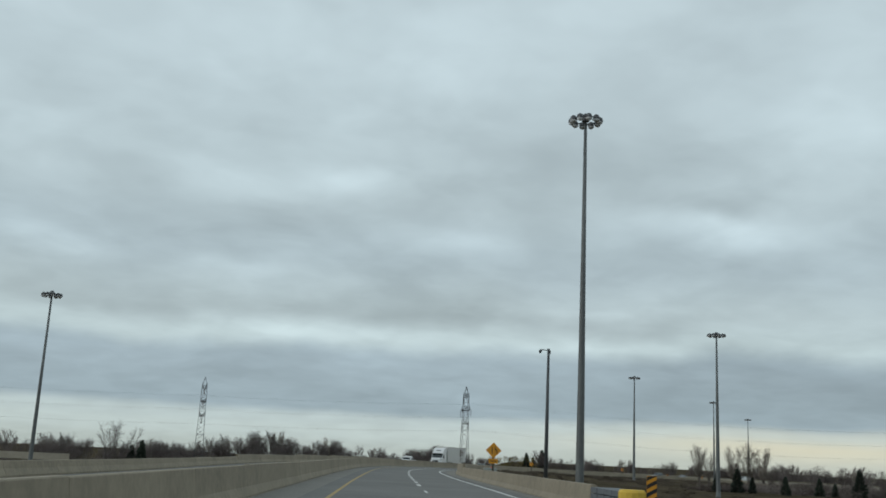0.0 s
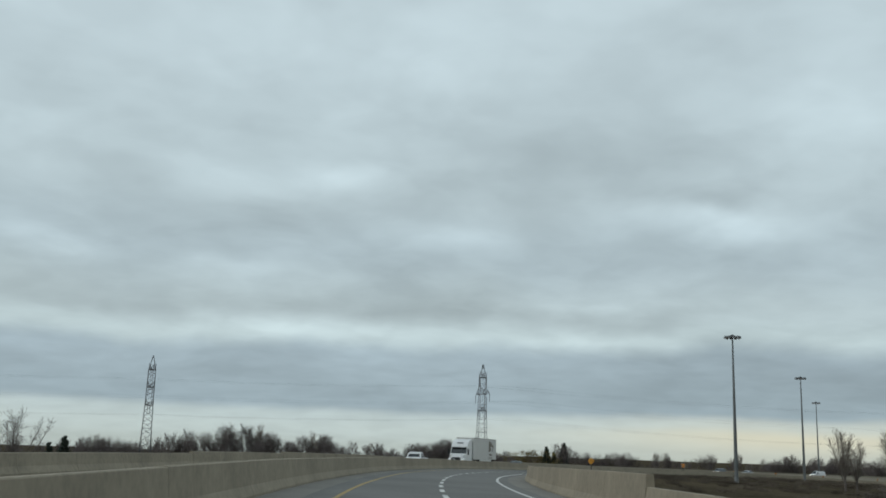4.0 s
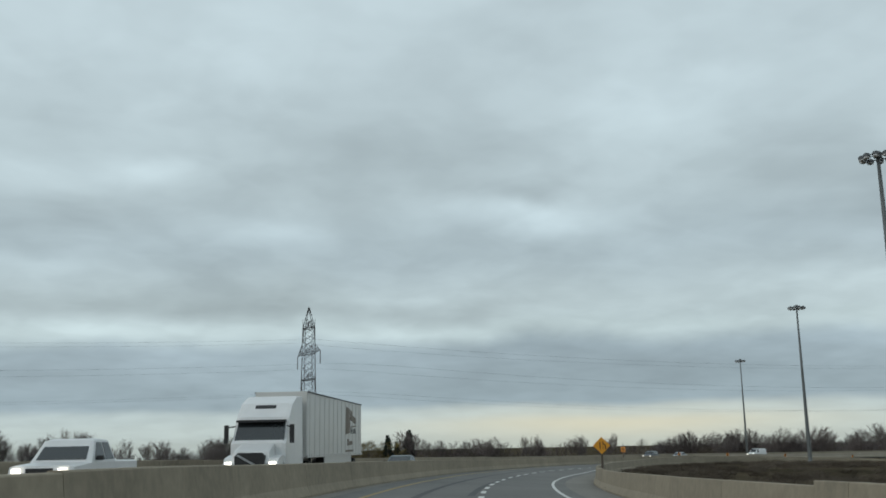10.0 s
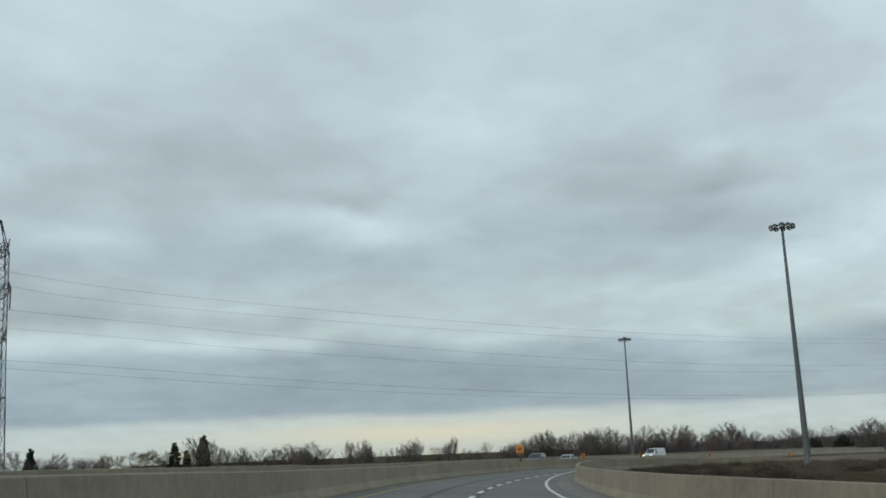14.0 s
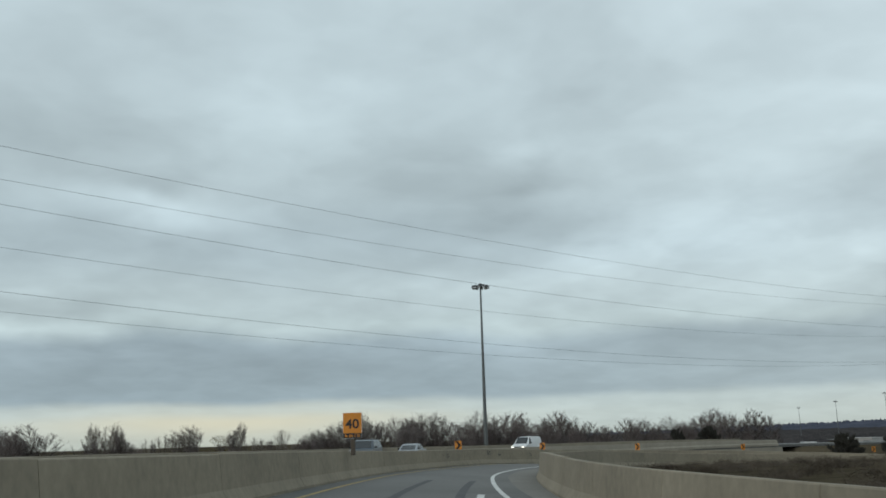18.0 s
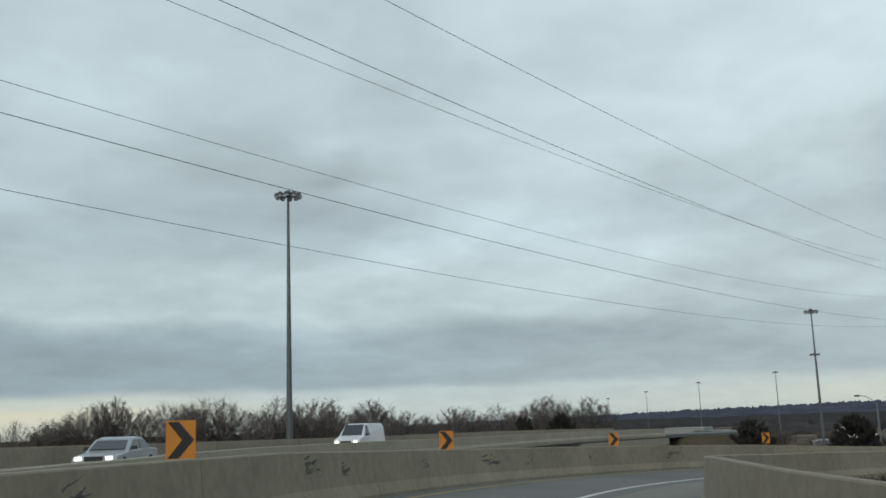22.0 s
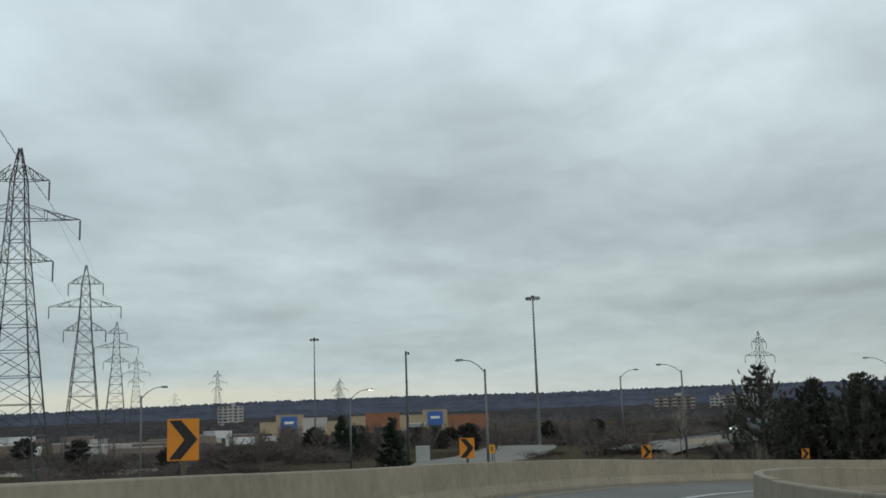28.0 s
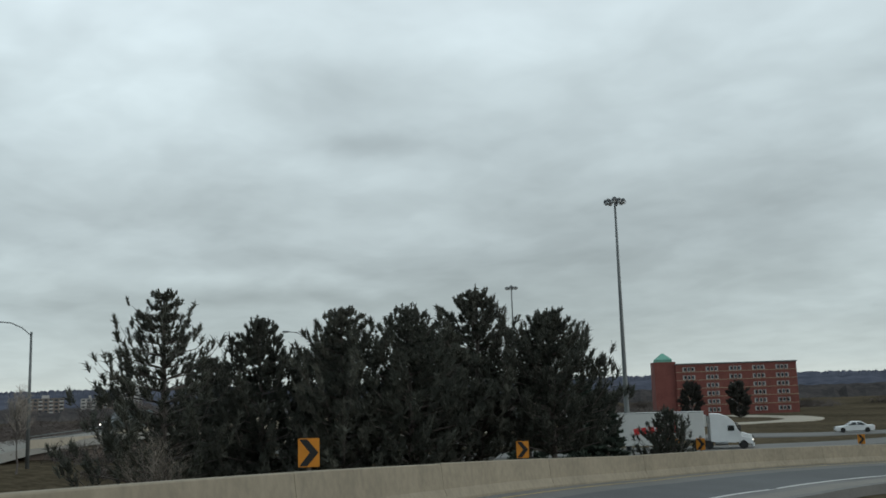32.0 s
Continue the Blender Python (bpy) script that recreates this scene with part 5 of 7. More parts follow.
# the dark pines beyond the end of the loop
def pine(seed, h, w, n, low=0.12):
    """A pine: a straight trunk, whorls of limbs that turn up at the tips, and sprays of fine needles with gaps between."""
    rnd = random.Random(seed)
    t = hold("pine")
    wood, tuft = Shape(), Shape()
    wood.tube((0, 0, -0.4), (0, 0, h * 0.55), h * 0.020, h * 0.012, n=7, caps=False)
    wood.tube((0, 0, h * 0.55), (0.01 * h, 0, h * 0.97), h * 0.012, h * 0.004, n=5, caps=False)
    sprays = []
    z = h * low
    while z < h * 0.97:
        f = (z / h - low) / (1 - low)
        reach = w * (0.85 + 0.7 * f if f < 0.22 else max(0.06, 1 - ((f - 0.22) / 0.80) ** 1.6))
        a0 = rnd.uniform(0, 6.28)
        for j in range(6):
            a = a0 + j * 1.05 + rnd.uniform(-0.35, 0.35)
            r = max(0.2, reach * rnd.uniform(0.62, 1.0))
            side = Vector((math.cos(a), math.sin(a), 0))
            p, q = Vector((0, 0, z)), Vector((0, 0, z)) + side * r * 0.7 + Vector((0, 0, r * 0.16))
            e = q + side * r * 0.3 + Vector((0, 0, r * rnd.uniform(0.2, 0.42)))
            wood.tube(p, q, 0.05 * (1 - 0.6 * f) + 0.012, 0.02, n=3, caps=False)
            wood.tube(q, e, 0.02, 0.008, n=3, caps=False)
            for u in (0.35, 0.55, 0.75, 0.9):
                s_ = p.lerp(q, u) + Vector((rnd.gauss(0, 0.12), rnd.gauss(0, 0.12), 0.02)) * r
                sprays.append((s_, (side * 0.5 + Vector((0, 0, 0.8))).normalized(), 0.30 * r ** 0.5))
            for u in (0.1, 0.5, 1.0):
                sprays.append((q.lerp(e, u), (side * 0.35 + Vector((0, 0, 1))).normalized(), 0.32 * r ** 0.5))
        z += h * 0.042
    sprays += [(Vector((0.01 * h, 0, h * (0.92 + 0.02 * i))), Vector((0, 0, 1)), 0.35) for i in range(4)]
    for c, d, k in rnd.choices(sprays, k=n // 18):
        c = c + Vector((rnd.gauss(0, 0.10), rnd.gauss(0, 0.10), rnd.gauss(0, 0.06)))
        for _ in range(18):
            v = (d * 0.9 + Vector((rnd.gauss(0, 0.5), rnd.gauss(0, 0.5), rnd.gauss(0, 0.42)))).normalized()
            g = c + d * rnd.uniform(-0.3, 0.5) * k
            tuft.spike(g, g + v * k * rnd.uniform(0.35, 0.75), 0.034)
    part("trunk", wood, M["bark"], t)
    part("crown", tuft, M["needle"], t, "sprays of dark needles")
    return t


PINES = [(205.0, 309.2, -0.2, 4.4, 61), (203.0, 305.5, -1.5, 3.0, 62), (199.7, 303.4, -1.3, 3.3, 63), (197.9, 301.1, -1.3, 3.2, 64), (197.4, 297.3, -0.4, 3.7, 65), (195.1, 294.8, -1.5, 3.6, 66), (204.5, 300.5, -2.3, 3.4, 67), (202.5, 294.5, -2.2, 3.4, 68), (208.5, 305.0, -3.0, 3.0, 69)]
for x, y, top, w, sd in PINES:
    g = lie(x, y)
    p = tagged(pine(sd, top - g - 0.35, w * 1.1, 30000 if sd > 61 else 20000, 0.2 if sd > 61 else 0.12), "tall dark green pine in a dense roadside row", "tree", "roadside pines")
    p.matrix_basis = pose(x, y, g, 0, 0, sd * 47)
for x, y, s in [(227.8, 251.5, 0.95), (226.1, 250, 0.8), (231, 256, 0.8)]:
    only(SPRUCE, x, y, s, x * 13 % 360, 1.2)
small = tagged(pine(70, 3.6, 1.9, 9000, 0.03), "small bushy pine beside the row", "tree")
small.matrix_basis = pose(195.5, 285.0, lie(195.5, 285.0))

# ---- signs ----
def flat_text(name, txt, size, mat, parent, at, squeeze=1.0, bold=0.0):
    cu = bpy.data.curves.new(name, "FONT")
    cu.body, cu.size, cu.align_x, cu.align_y, cu.extrude, cu.offset = txt, size, "CENTER", "CENTER", 0.003, bold
    ob = new(name, cu)
    ob.data.materials.append(mat)
    ob.parent = parent
    ob.matrix_basis = at @ pose(0, 0, 0, 90) @ Matrix.Diagonal((squeeze, 1, 1, 1))
    return ob


def rounded(w, h, r=0.04, n=4):
    pts = []
    for cx, cz, a0 in ((w / 2 - r, -h / 2 + r, -90), (w / 2 - r, h / 2 - r, 0), (-w / 2 + r, h / 2 - r, 90), (-w / 2 + r, -h / 2 + r, 180)):
        for i in range(n + 1):
            a = radians(a0 + 90 * i / n)
            pts.append((cx + r * math.cos(a), cz + r * math.sin(a)))
    return pts


def sign_post(t, foot, top, w=0.14):
    return part("post", Shape().box((0, 0.10, (foot + top) / 2), (w, w, top - foot), bevel=0.02), M["post"], t)


def merge_sign(s, lat, dz, tab, size=0.80):
    """A diamond that says the right lane ends. Its face looks back along the road."""
    p = RAMP.at(s, lat)
    t = hold("lane_ends_sign", "amber diamond lane-ends sign on a post" + (" with a distance plate" if tab else ""), "road sign", at=(p.x, p.y, 0), turn=RAMP.turn(s))
    c = RAMP.at(s).z + EYE + dz
    m = pose(0, 0, c, 0, 45, 0)
    part("panel", Shape().slab(rounded(size, size, 0.05), -0.006, 0.006, m), M["amber"], t)
    q = size
    bars = Shape()
    bars.slab([(-0.17 * q, -0.30 * q), (-0.09 * q, -0.30 * q), (-0.09 * q, 0.30 * q), (-0.17 * q, 0.30 * q)], -0.010, -0.0065, pose(0, 0, c))
    part("symbol_bar", bars, M["black"], t)
    dash = Shape()
    for z in (-0.28, -0.12, 0.04):
        dash.slab([(0.10 * q, z * q), (0.15 * q, z * q), (0.15 * q, (z + 0.10) * q), (0.10 * q, (z + 0.10) * q)], -0.010, -0.0065, pose(0, 0, c))
    part("symbol_dash", dash, M["black"], t)
    arm = Shape()
    arm.slab([(0.27 * q, -0.30 * q), (0.35 * q, -0.30 * q), (0.35 * q, 0.02 * q), (0.16 * q, 0.20 * q), (0.16 * q, 0.33 * q), (0.08 * q, 0.33 * q), (0.08 * q, 0.15 * q), (0.27 * q, -0.02 * q)], -0.010, -0.0065, pose(0, 0, c))
    part("symbol_bar", arm, M["black"], t)
    g = min(lie(p.x, p.y), RAMP.at(s, 6).z)
    sign_post(t, g - 0.1, c + 0.1)
    if tab:
        part("distance_plate", Shape().slab(rounded(0.68, 0.36, 0.03), -0.006, 0.006, pose(0, 0, c - size * 0.72 - 0.18)), M["amber"], t)
        flat_text("lettering", "300 m", 0.19, M["black"], t, pose(0, -0.009, c - size * 0.72 - 0.18), 1.0, 0.004)
    return t


merge_sign(74.6, 7.75, 0.90, True, 0.84)
merge_sign(227.2, 6.8, 0.66, False, 0.76)


def speed_sign():
    s, lat = 328.77, -4.07
    p = RAMP.at(s, lat)
    t = hold("speed_sign", "orange advisory speed sign reading 40 km/h on a post", "road sign", at=(p.x, p.y, 0), turn=RAMP.turn(s) - 4)
    c = RAMP.at(s).z + EYE + 0.93
    part("panel", Shape().slab(rounded(0.75, 0.99, 0.02), -0.004, 0.008, pose(0, 0, c)), M["sign_white"], t, "thin pale edge round the sign")
    part("upper_panel", Shape().slab(rounded(0.735, 0.78, 0.015), -0.008, -0.0045, pose(0, 0, c + 0.098)), M["orange"], t)
    flat_text("lettering", "40", 0.50, M["black"], t, pose(0, -0.010, c + 0.045), 1.10, 0.010)
    lower = part("unit_plate", Shape().slab(rounded(0.735, 0.195, 0.015), -0.008, -0.0045, pose(0, 0, c - 0.39)), M["black"], t)
    flat_text("lettering", "k m / h", 0.18, M["orange"], lower, pose(0, -0.010, c - 0.385), 1.15, 0.004)
    sign_post(t, RAMP.at(s, LEFT).z + 0.9, c + 0.3, 0.16)


speed_sign()


def chevron(at, turn, face=1):
    t = hold("chevron_sign", "amber curve marker with a black chevron, behind the barrier", "road sign", "curve markers", at=at, turn=turn)
    part("panel", Shape().slab(rounded(0.45, 0.59, 0.02), -0.005, 0.005), M["orange"], t)
    e = Shape()
    e.slab([(-0.20, 0.275), (-0.03, 0.275), (0.205, 0.0), (-0.03, -0.275), (-0.20, -0.275), (0.02, 0.0)], -0.009, -0.0055)
    part("chevron", e, M["black"], t)
    part("post", Shape().box((0, 0.04, -0.9), (0.07, 0.05, 2.0)), M["post"], t)
    return t


first = None
# the markers follow the outside of the curve at even steps; each faces back towards the traffic that nears it
for s in (356.8, 372.1, 386.7, 401.5, 418.2, 433.1, 449.6, 466.3, 481.2, 498.0, 514.0):
    p = RAMP.at(s, -5.0)
    top = RAMP.at(s, 0).z + EYE + float(table([(330, 0.16), (355, 0.19), (372, 0.24), (400, 0.36), (418, 0.39), (434, 0.29), (449, 0.24), (482, 0.22), (560, 0.22)], s))
    turn = RAMP.turn(s - 14)
    if first is None:
        first = chevron((p.x, p.y, top), turn)
    else:
        copy_thing(first, pose(p.x, p.y, top, 0, 0, turn))


def small_sign(name, label, x, y, z, turn, mat, w, h, diamond=False, post=3.0, bars=False):
    t = hold(name, label, "road sign", at=(x, y, z), turn=turn)
    part("panel", Shape().slab(rounded(w, h, 0.03), -0.005, 0.005, pose(0, 0, 0, 0, 45 if diamond else 0, 0)), M[mat], t)
    part("post", Shape().box((0, 0.05, -post / 2), (0.08, 0.06, post)), M["post"], t)
    if bars:
        e = Shape()
        for k in (-0.1, 0.1):
            e.slab([(-0.10, k - 0.06), (0.10, k - 0.06), (0.10, k + 0.06), (-0.10, k + 0.06)], -0.009, -0.0055)
        part("symbol", e, M["black"], t)
    return t


small_sign("lamp_pole_sign", "small amber plate with dark marks on a street lamp pole", 212.9, 330.6, -7.0, -110, "amber", 0.5, 0.75, bars=True, post=2.0)
small_sign("diamond_sign", "orange diamond sign beside the lower road", 196.5, 283.0, -8.6, -140, "orange", 0.6, 0.6, True)
t = hold("marker_board", "white and teal diamond marker board on a thin post", "road sign", at=(168.7, 320.9, -6.05), turn=-130)
part("upper_panel", Shape().slab([(-0.21, 0.0), (0.21, 0.0), (0.0, 0.21)], -0.005, 0.005), M["sign_white"], t)
part("lower_panel", Shape().slab([(-0.21, -0.004), (0.0, -0.21), (0.21, -0.004)], -0.005, 0.005), M["teal"], t)
part("post", Shape().tube((0, 0.03, -2.2), (0, 0.03, 0.0), 0.03), M["galv"], t)
small_sign("red_marker", "bright red diamond marker on a thin post behind the barrier", 170.2, 316.9, -6.75, -140, "red", 0.30, 0.30, True, 1.9)

# ---- crash cushion at the nose of the right-hand barrier ----
def crash_cushion(s, lat):
    p = RAMP.at(s, lat)
    t = hold("crash_cushion", "crash cushion with grey fender panels and a yellow nose", "crash cushion", at=tuple(p), turn=RAMP.turn(s))
    for k in range(4):
        f = Shape()
        for z in (0.25, 0.45, 0.65):
            f.box((0, k * 0.9 + 0.5, z), (0.78 + 0.06 * k, 1.0, 0.17), bevel=0.04)
        part("fender_panel", f, M["fender"], t)
    nose = Shape().lathe([(0.40, 0.05), (0.42, 0.2), (0.42, 0.72), (0.36, 0.8)], 14, (0, -0.05, 0))
    part("nose", nose, M["hazard_yellow"], t)
    board = part("hazard_board", Shape().box((0.55, -0.2, 0.75), (0.30, 0.02, 0.95)), M["amber"], t, "amber board with black slanting stripes")
    for k in range(4):
        z = 0.36 + k * 0.24
        e = Shape().slab([(0.40, z), (0.70, z + 0.16), (0.70, min(1.22, z + 0.28)), (0.40, z + 0.12)], -0.216, -0.2115)
        part("stripe", e, M["black"], board)
    part("post", Shape().box((0.55, -0.16, 0.3), (0.06, 0.05, 0.9)), M["dark_galv"], board)


crash_cushion(29.5, 7.35)


def cabinet(x, y, z, turn, w=0.9, h=1.3, d=0.5, label="pale green-grey roadside electrical cabinet"):
    t = hold("electrical_cabinet", label, "cabinet", at=(x, y, z), turn=turn)
    part("body", Shape().box((0, 0, h / 2), (w, d, h), bevel=0.02), M["cabinet"], t)
    part("lid", Shape().box((0, 0, h + 0.04), (w + 0.08, d + 0.08, 0.08), bevel=0.02, taper=0.94), M["cabinet"], t)
    for x2 in (-w / 4, w / 4):
        dr = part("door", Shape().box((x2, -d / 2 - 0.012, h / 2), (w / 2 - 0.04, 0.02, h - 0.12)), M["cabinet"], t)
        part("handle", Shape().box((x2 * 0.3, -d / 2 - 0.035, h / 2), (0.03, 0.03, 0.16)), M["dark_galv"], dr)


p = RAMP.at(80, 8.0)
cabinet(p.x, p.y, lie(p.x, p.y), RAMP.turn(80), 1.0, 1.35, 0.6)
cabinet(248.8, 332.4, lie(248.8, 332.4), -100, 1.7, 1.9, 0.9, "pale grey-green utility cabinet below the ramp")


def cone_barrel(x, y, z, label):
    t = hold("traffic_barrel", label, "traffic barrel", at=(x, y, z))
    part("body", Shape().lathe([(0.30, 0.0), (0.29, 0.35), (0.26, 0.38), (0.25, 0.7), (0.20, 0.73), (0.17, 1.0)], 12), M["red"], t)
    part("band", Shape().lathe([(0.287, 0.42), (0.285, 0.55)], 12), M["sign_white"], t)
    part("base", Shape().lathe([(0.36, 0.0), (0.36, 0.06)], 12), M["tyre"], t)


p = RAMP.at(179.6, 7.5)
cone_barrel(p.x, p.y, lie(p.x, p.y) + 0.02, "red traffic barrel behind the concrete barrier")

# ---- vehicles ----
def wheel(r, w, parent, at):
    tyre = part("tyre", Shape().lathe([(r * 0.6, -w / 2), (r * 0.95, -w / 2), (r, -w * 0.3), (r, w * 0.3), (r * 0.95, w / 2), (r * 0.6, w / 2)], 16), M["tyre"], None)
    h = new("wheel")
    h.parent = parent
    h.matrix_basis = at @ pose(0, 0, 0, 0, 90, 0)
    tyre.parent = h
    part("rim", Shape().lathe([(r * 0.62, -w * 0.4), (r * 0.62, w * 0.42), (r * 0.5, w * 0.36), (r * 0.15, w * 0.46)], 12), M["chrome"], h)


def body_shell(profile, half, tuck, z_belt):
    """A car body: a side outline (y, z) given width, drawn in above the belt line."""
    n = len(profile)
    sh, vs = Shape(), []
    for f in (-1, -0.86, 0.86, 1):
        for y, z in profile:
            wx = half * f
            if z > z_belt:
                wx *= 1 - tuck * (z - z_belt)
            e = 0.05 if abs(f) == 1 else 0.0
            cy = sum(q[0] for q in profile) / n
            vs.append(Vector((wx, y + (cy - y) * e * 0.6, z - (0.04 if e and z > 0.4 else 0))))
    fs = [tuple(range(n))[::-1], tuple(range(3 * n, 4 * n))]
    for j in range(3):
        fs += [(j * n + i, j * n + (i + 1) % n, (j + 1) * n + (i + 1) % n, (j + 1) * n + i) for i in range(n)]
    return sh.add(vs, fs)


def car(kind, mat, label, at, turn, lights=True):
    """A car with its nose along -y."""
    L = dict(sedan=(4.8, 1.78, 1.42), wagon=(4.6, 1.78, 1.62), suv=(4.7, 1.85, 1.75), van=(5.4, 2.0, 2.1), pickup=(5.4, 1.95, 1.8))[kind]
    ln, wd, ht = L
    y0, y1 = -ln / 2, ln / 2
    hood, belt = ht * 0.60, ht * 0.63
    if kind == "sedan":
        prof = [(y0, 0.35), (y0 - 0.02, 0.55), (y0 + 0.1, hood - 0.12), (y0 + 1.25, hood), (y0 + 2.0, ht - 0.06), (y0 + 2.5, ht), (y0 + 3.2, ht - 0.04), (y1 - 0.85, hood + 0.08), (y1 - 0.05, hood + 0.04), (y1, 0.5), (y1 - 0.1, 0.28), (y0 + 0.1, 0.22)]
        win = (y0 + 1.32, y0 + 2.02, y0 + 3.2, y1 - 0.95)
    elif kind in ("wagon", "suv"):
        prof = [(y0, 0.38), (y0 - 0.02, 0.6), (y0 + 0.1, hood - 0.1), (y0 + 1.2, hood + 0.03), (y0 + 1.85, ht - 0.08), (y0 + 2.4, ht), (y1 - 0.5, ht - 0.03), (y1 - 0.08, hood + 0.1), (y1, 0.55), (y1 - 0.1, 0.3), (y0 + 0.1, 0.25)]
        win = (y0 + 1.28, y0 + 1.87, y1 - 0.55, y1 - 0.2)
    elif kind == "van":
        prof = [(y0, 0.4), (y0 - 0.02, 0.7), (y0 + 0.1, 1.0), (y0 + 0.95, 1.22), (y0 + 1.7, ht - 0.08), (y0 + 2.3, ht), (y1 - 0.2, ht - 0.02), (y1, ht - 0.25), (y1, 0.5), (y1 - 0.1, 0.35), (y0 + 0.1, 0.3)]
        belt = 1.22
        win = (y0 + 1.0, y0 + 1.72, y0 + 2.6, y0 + 2.6)
    else:
        prof = [(y0, 0.45), (y0 - 0.02, 0.7), (y0 + 0.1, 1.0), (y0 + 1.4, 1.1), (y0 + 1.95, ht - 0.05), (y0 + 2.3, ht), (y0 + 3.1, ht - 0.03), (y0 + 3.35, 1.12), (y1 - 0.05, 1.1), (y1, 0.6), (y1 - 0.1, 0.4), (y0 + 0.1, 0.35)]
        belt = 1.12
        win = (y0 + 1.45, y0 + 1.97, y0 + 3.05, y0 + 3.3)
    t = hold(kind if kind in ("van",) else {"sedan": "sedan", "wagon": "station_wagon", "suv": "sport_utility", "pickup": "pickup_truck"}[kind], label, "car" if kind != "van" else "van", at=at, turn=turn)
    hb = wd / 2
    tuck = 0.30
    part("body", body_shell(prof, hb, tuck, belt), M[mat], t)
    zb, zt = belt + 0.03, ht - 0.12

    def wx(z):
        return hb * (1 - tuck * max(0, z - belt)) + 0.006

    for sd in (-1, 1):
        cuts = [(win[0] + 0.25, win[1] + 0.12, (win[1] + win[2]) / 2 - 0.05, (win[1] + win[2]) / 2 - 0.05)]
        if kind != "van":
            cuts.append(((win[1] + win[2]) / 2 + 0.05, (win[1] + win[2]) / 2 + 0.05, win[2] - 0.05, win[3] - 0.1))
        for a, b, c, d in cuts:
            vs = [Vector((sd * wx(zb), a, zb)), Vector((sd * wx(zt), b, zt)), Vector((sd * wx(zt), c, zt)), Vector((sd * wx(zb), d, zb))]
            inner = [v - Vector((sd * 0.02, 0, 0)) for v in vs]
            part("side_window", Shape().add(vs + inner, [(0, 1, 2, 3), (7, 6, 5, 4), (0, 4, 5, 1), (1, 5, 6, 2), (2, 6, 7, 3), (3, 7, 4, 0)]), M["glass"], t)
        part("mirror", Shape().box((sd * (hb + 0.10), win[0] + 0.35, belt + 0.08), (0.2, 0.12, 0.14), bevel=0.02), M["grille"], t)
        for y in (y0 + 0.85, y1 - 0.95):
            wheel(0.33 if ht < 1.7 else 0.37, 0.22, t, pose(sd * (hb - 0.10), y, 0.33 if ht < 1.7 else 0.37))
        part("headlight", Shape().box((sd * (hb - 0.28), y0 - 0.02, hood - 0.22 if kind != "van" else 0.82), (0.26, 0.08, 0.13), bevel=0.02), M["headlight"] if lights else M["lens"], t)
        part("tail_light", Shape().box((sd * (hb - 0.2), y1 - 0.005, hood - 0.15), (0.3, 0.06, 0.2), bevel=0.02), M["mark_red"], t)
    e = 0.008
    ws = [Vector((-hb * 0.80, win[0], zb)), Vector((hb * 0.80, win[0], zb)), Vector((hb * 0.70, win[1], ht - 0.10)), Vector((-hb * 0.70, win[1], ht - 0.10))]
    nrm = (ws[1] - ws[0]).cross(ws[2] - ws[0]).normalized()
    nrm = -nrm if nrm.y > 0 else nrm
    front = [v + nrm * 0.035 for v in ws]
    part("windscreen", Shape().add(front + [v - nrm * 0.01 for v in ws], [(0, 1, 2, 3), (7, 6, 5, 4), (0, 4, 5, 1), (1, 5, 6, 2), (2, 6, 7, 3), (3, 7, 4, 0)]), M["glass"], t)
    part("grille", Shape().box((0, y0 - 0.02, hood - 0.24 if kind != "van" else 0.80), (wd * 0.42, 0.06, 0.18), bevel=0.02), M["grille"], t)
    part("bumper", Shape().box((0, y0 + 0.02, 0.42), (wd * 0.96, 0.18, 0.20), bevel=0.05), M[mat] if kind == "sedan" else M["grille"], t)
    part("plate", Shape().box((0, y0 - 0.085, 0.42), (0.30, 0.02, 0.14)), M["sign_white"], t)
    return t


RIVET = Shape().box((0, 0, 0), (0.012, 0.06, 0.06)).mesh("rivet")


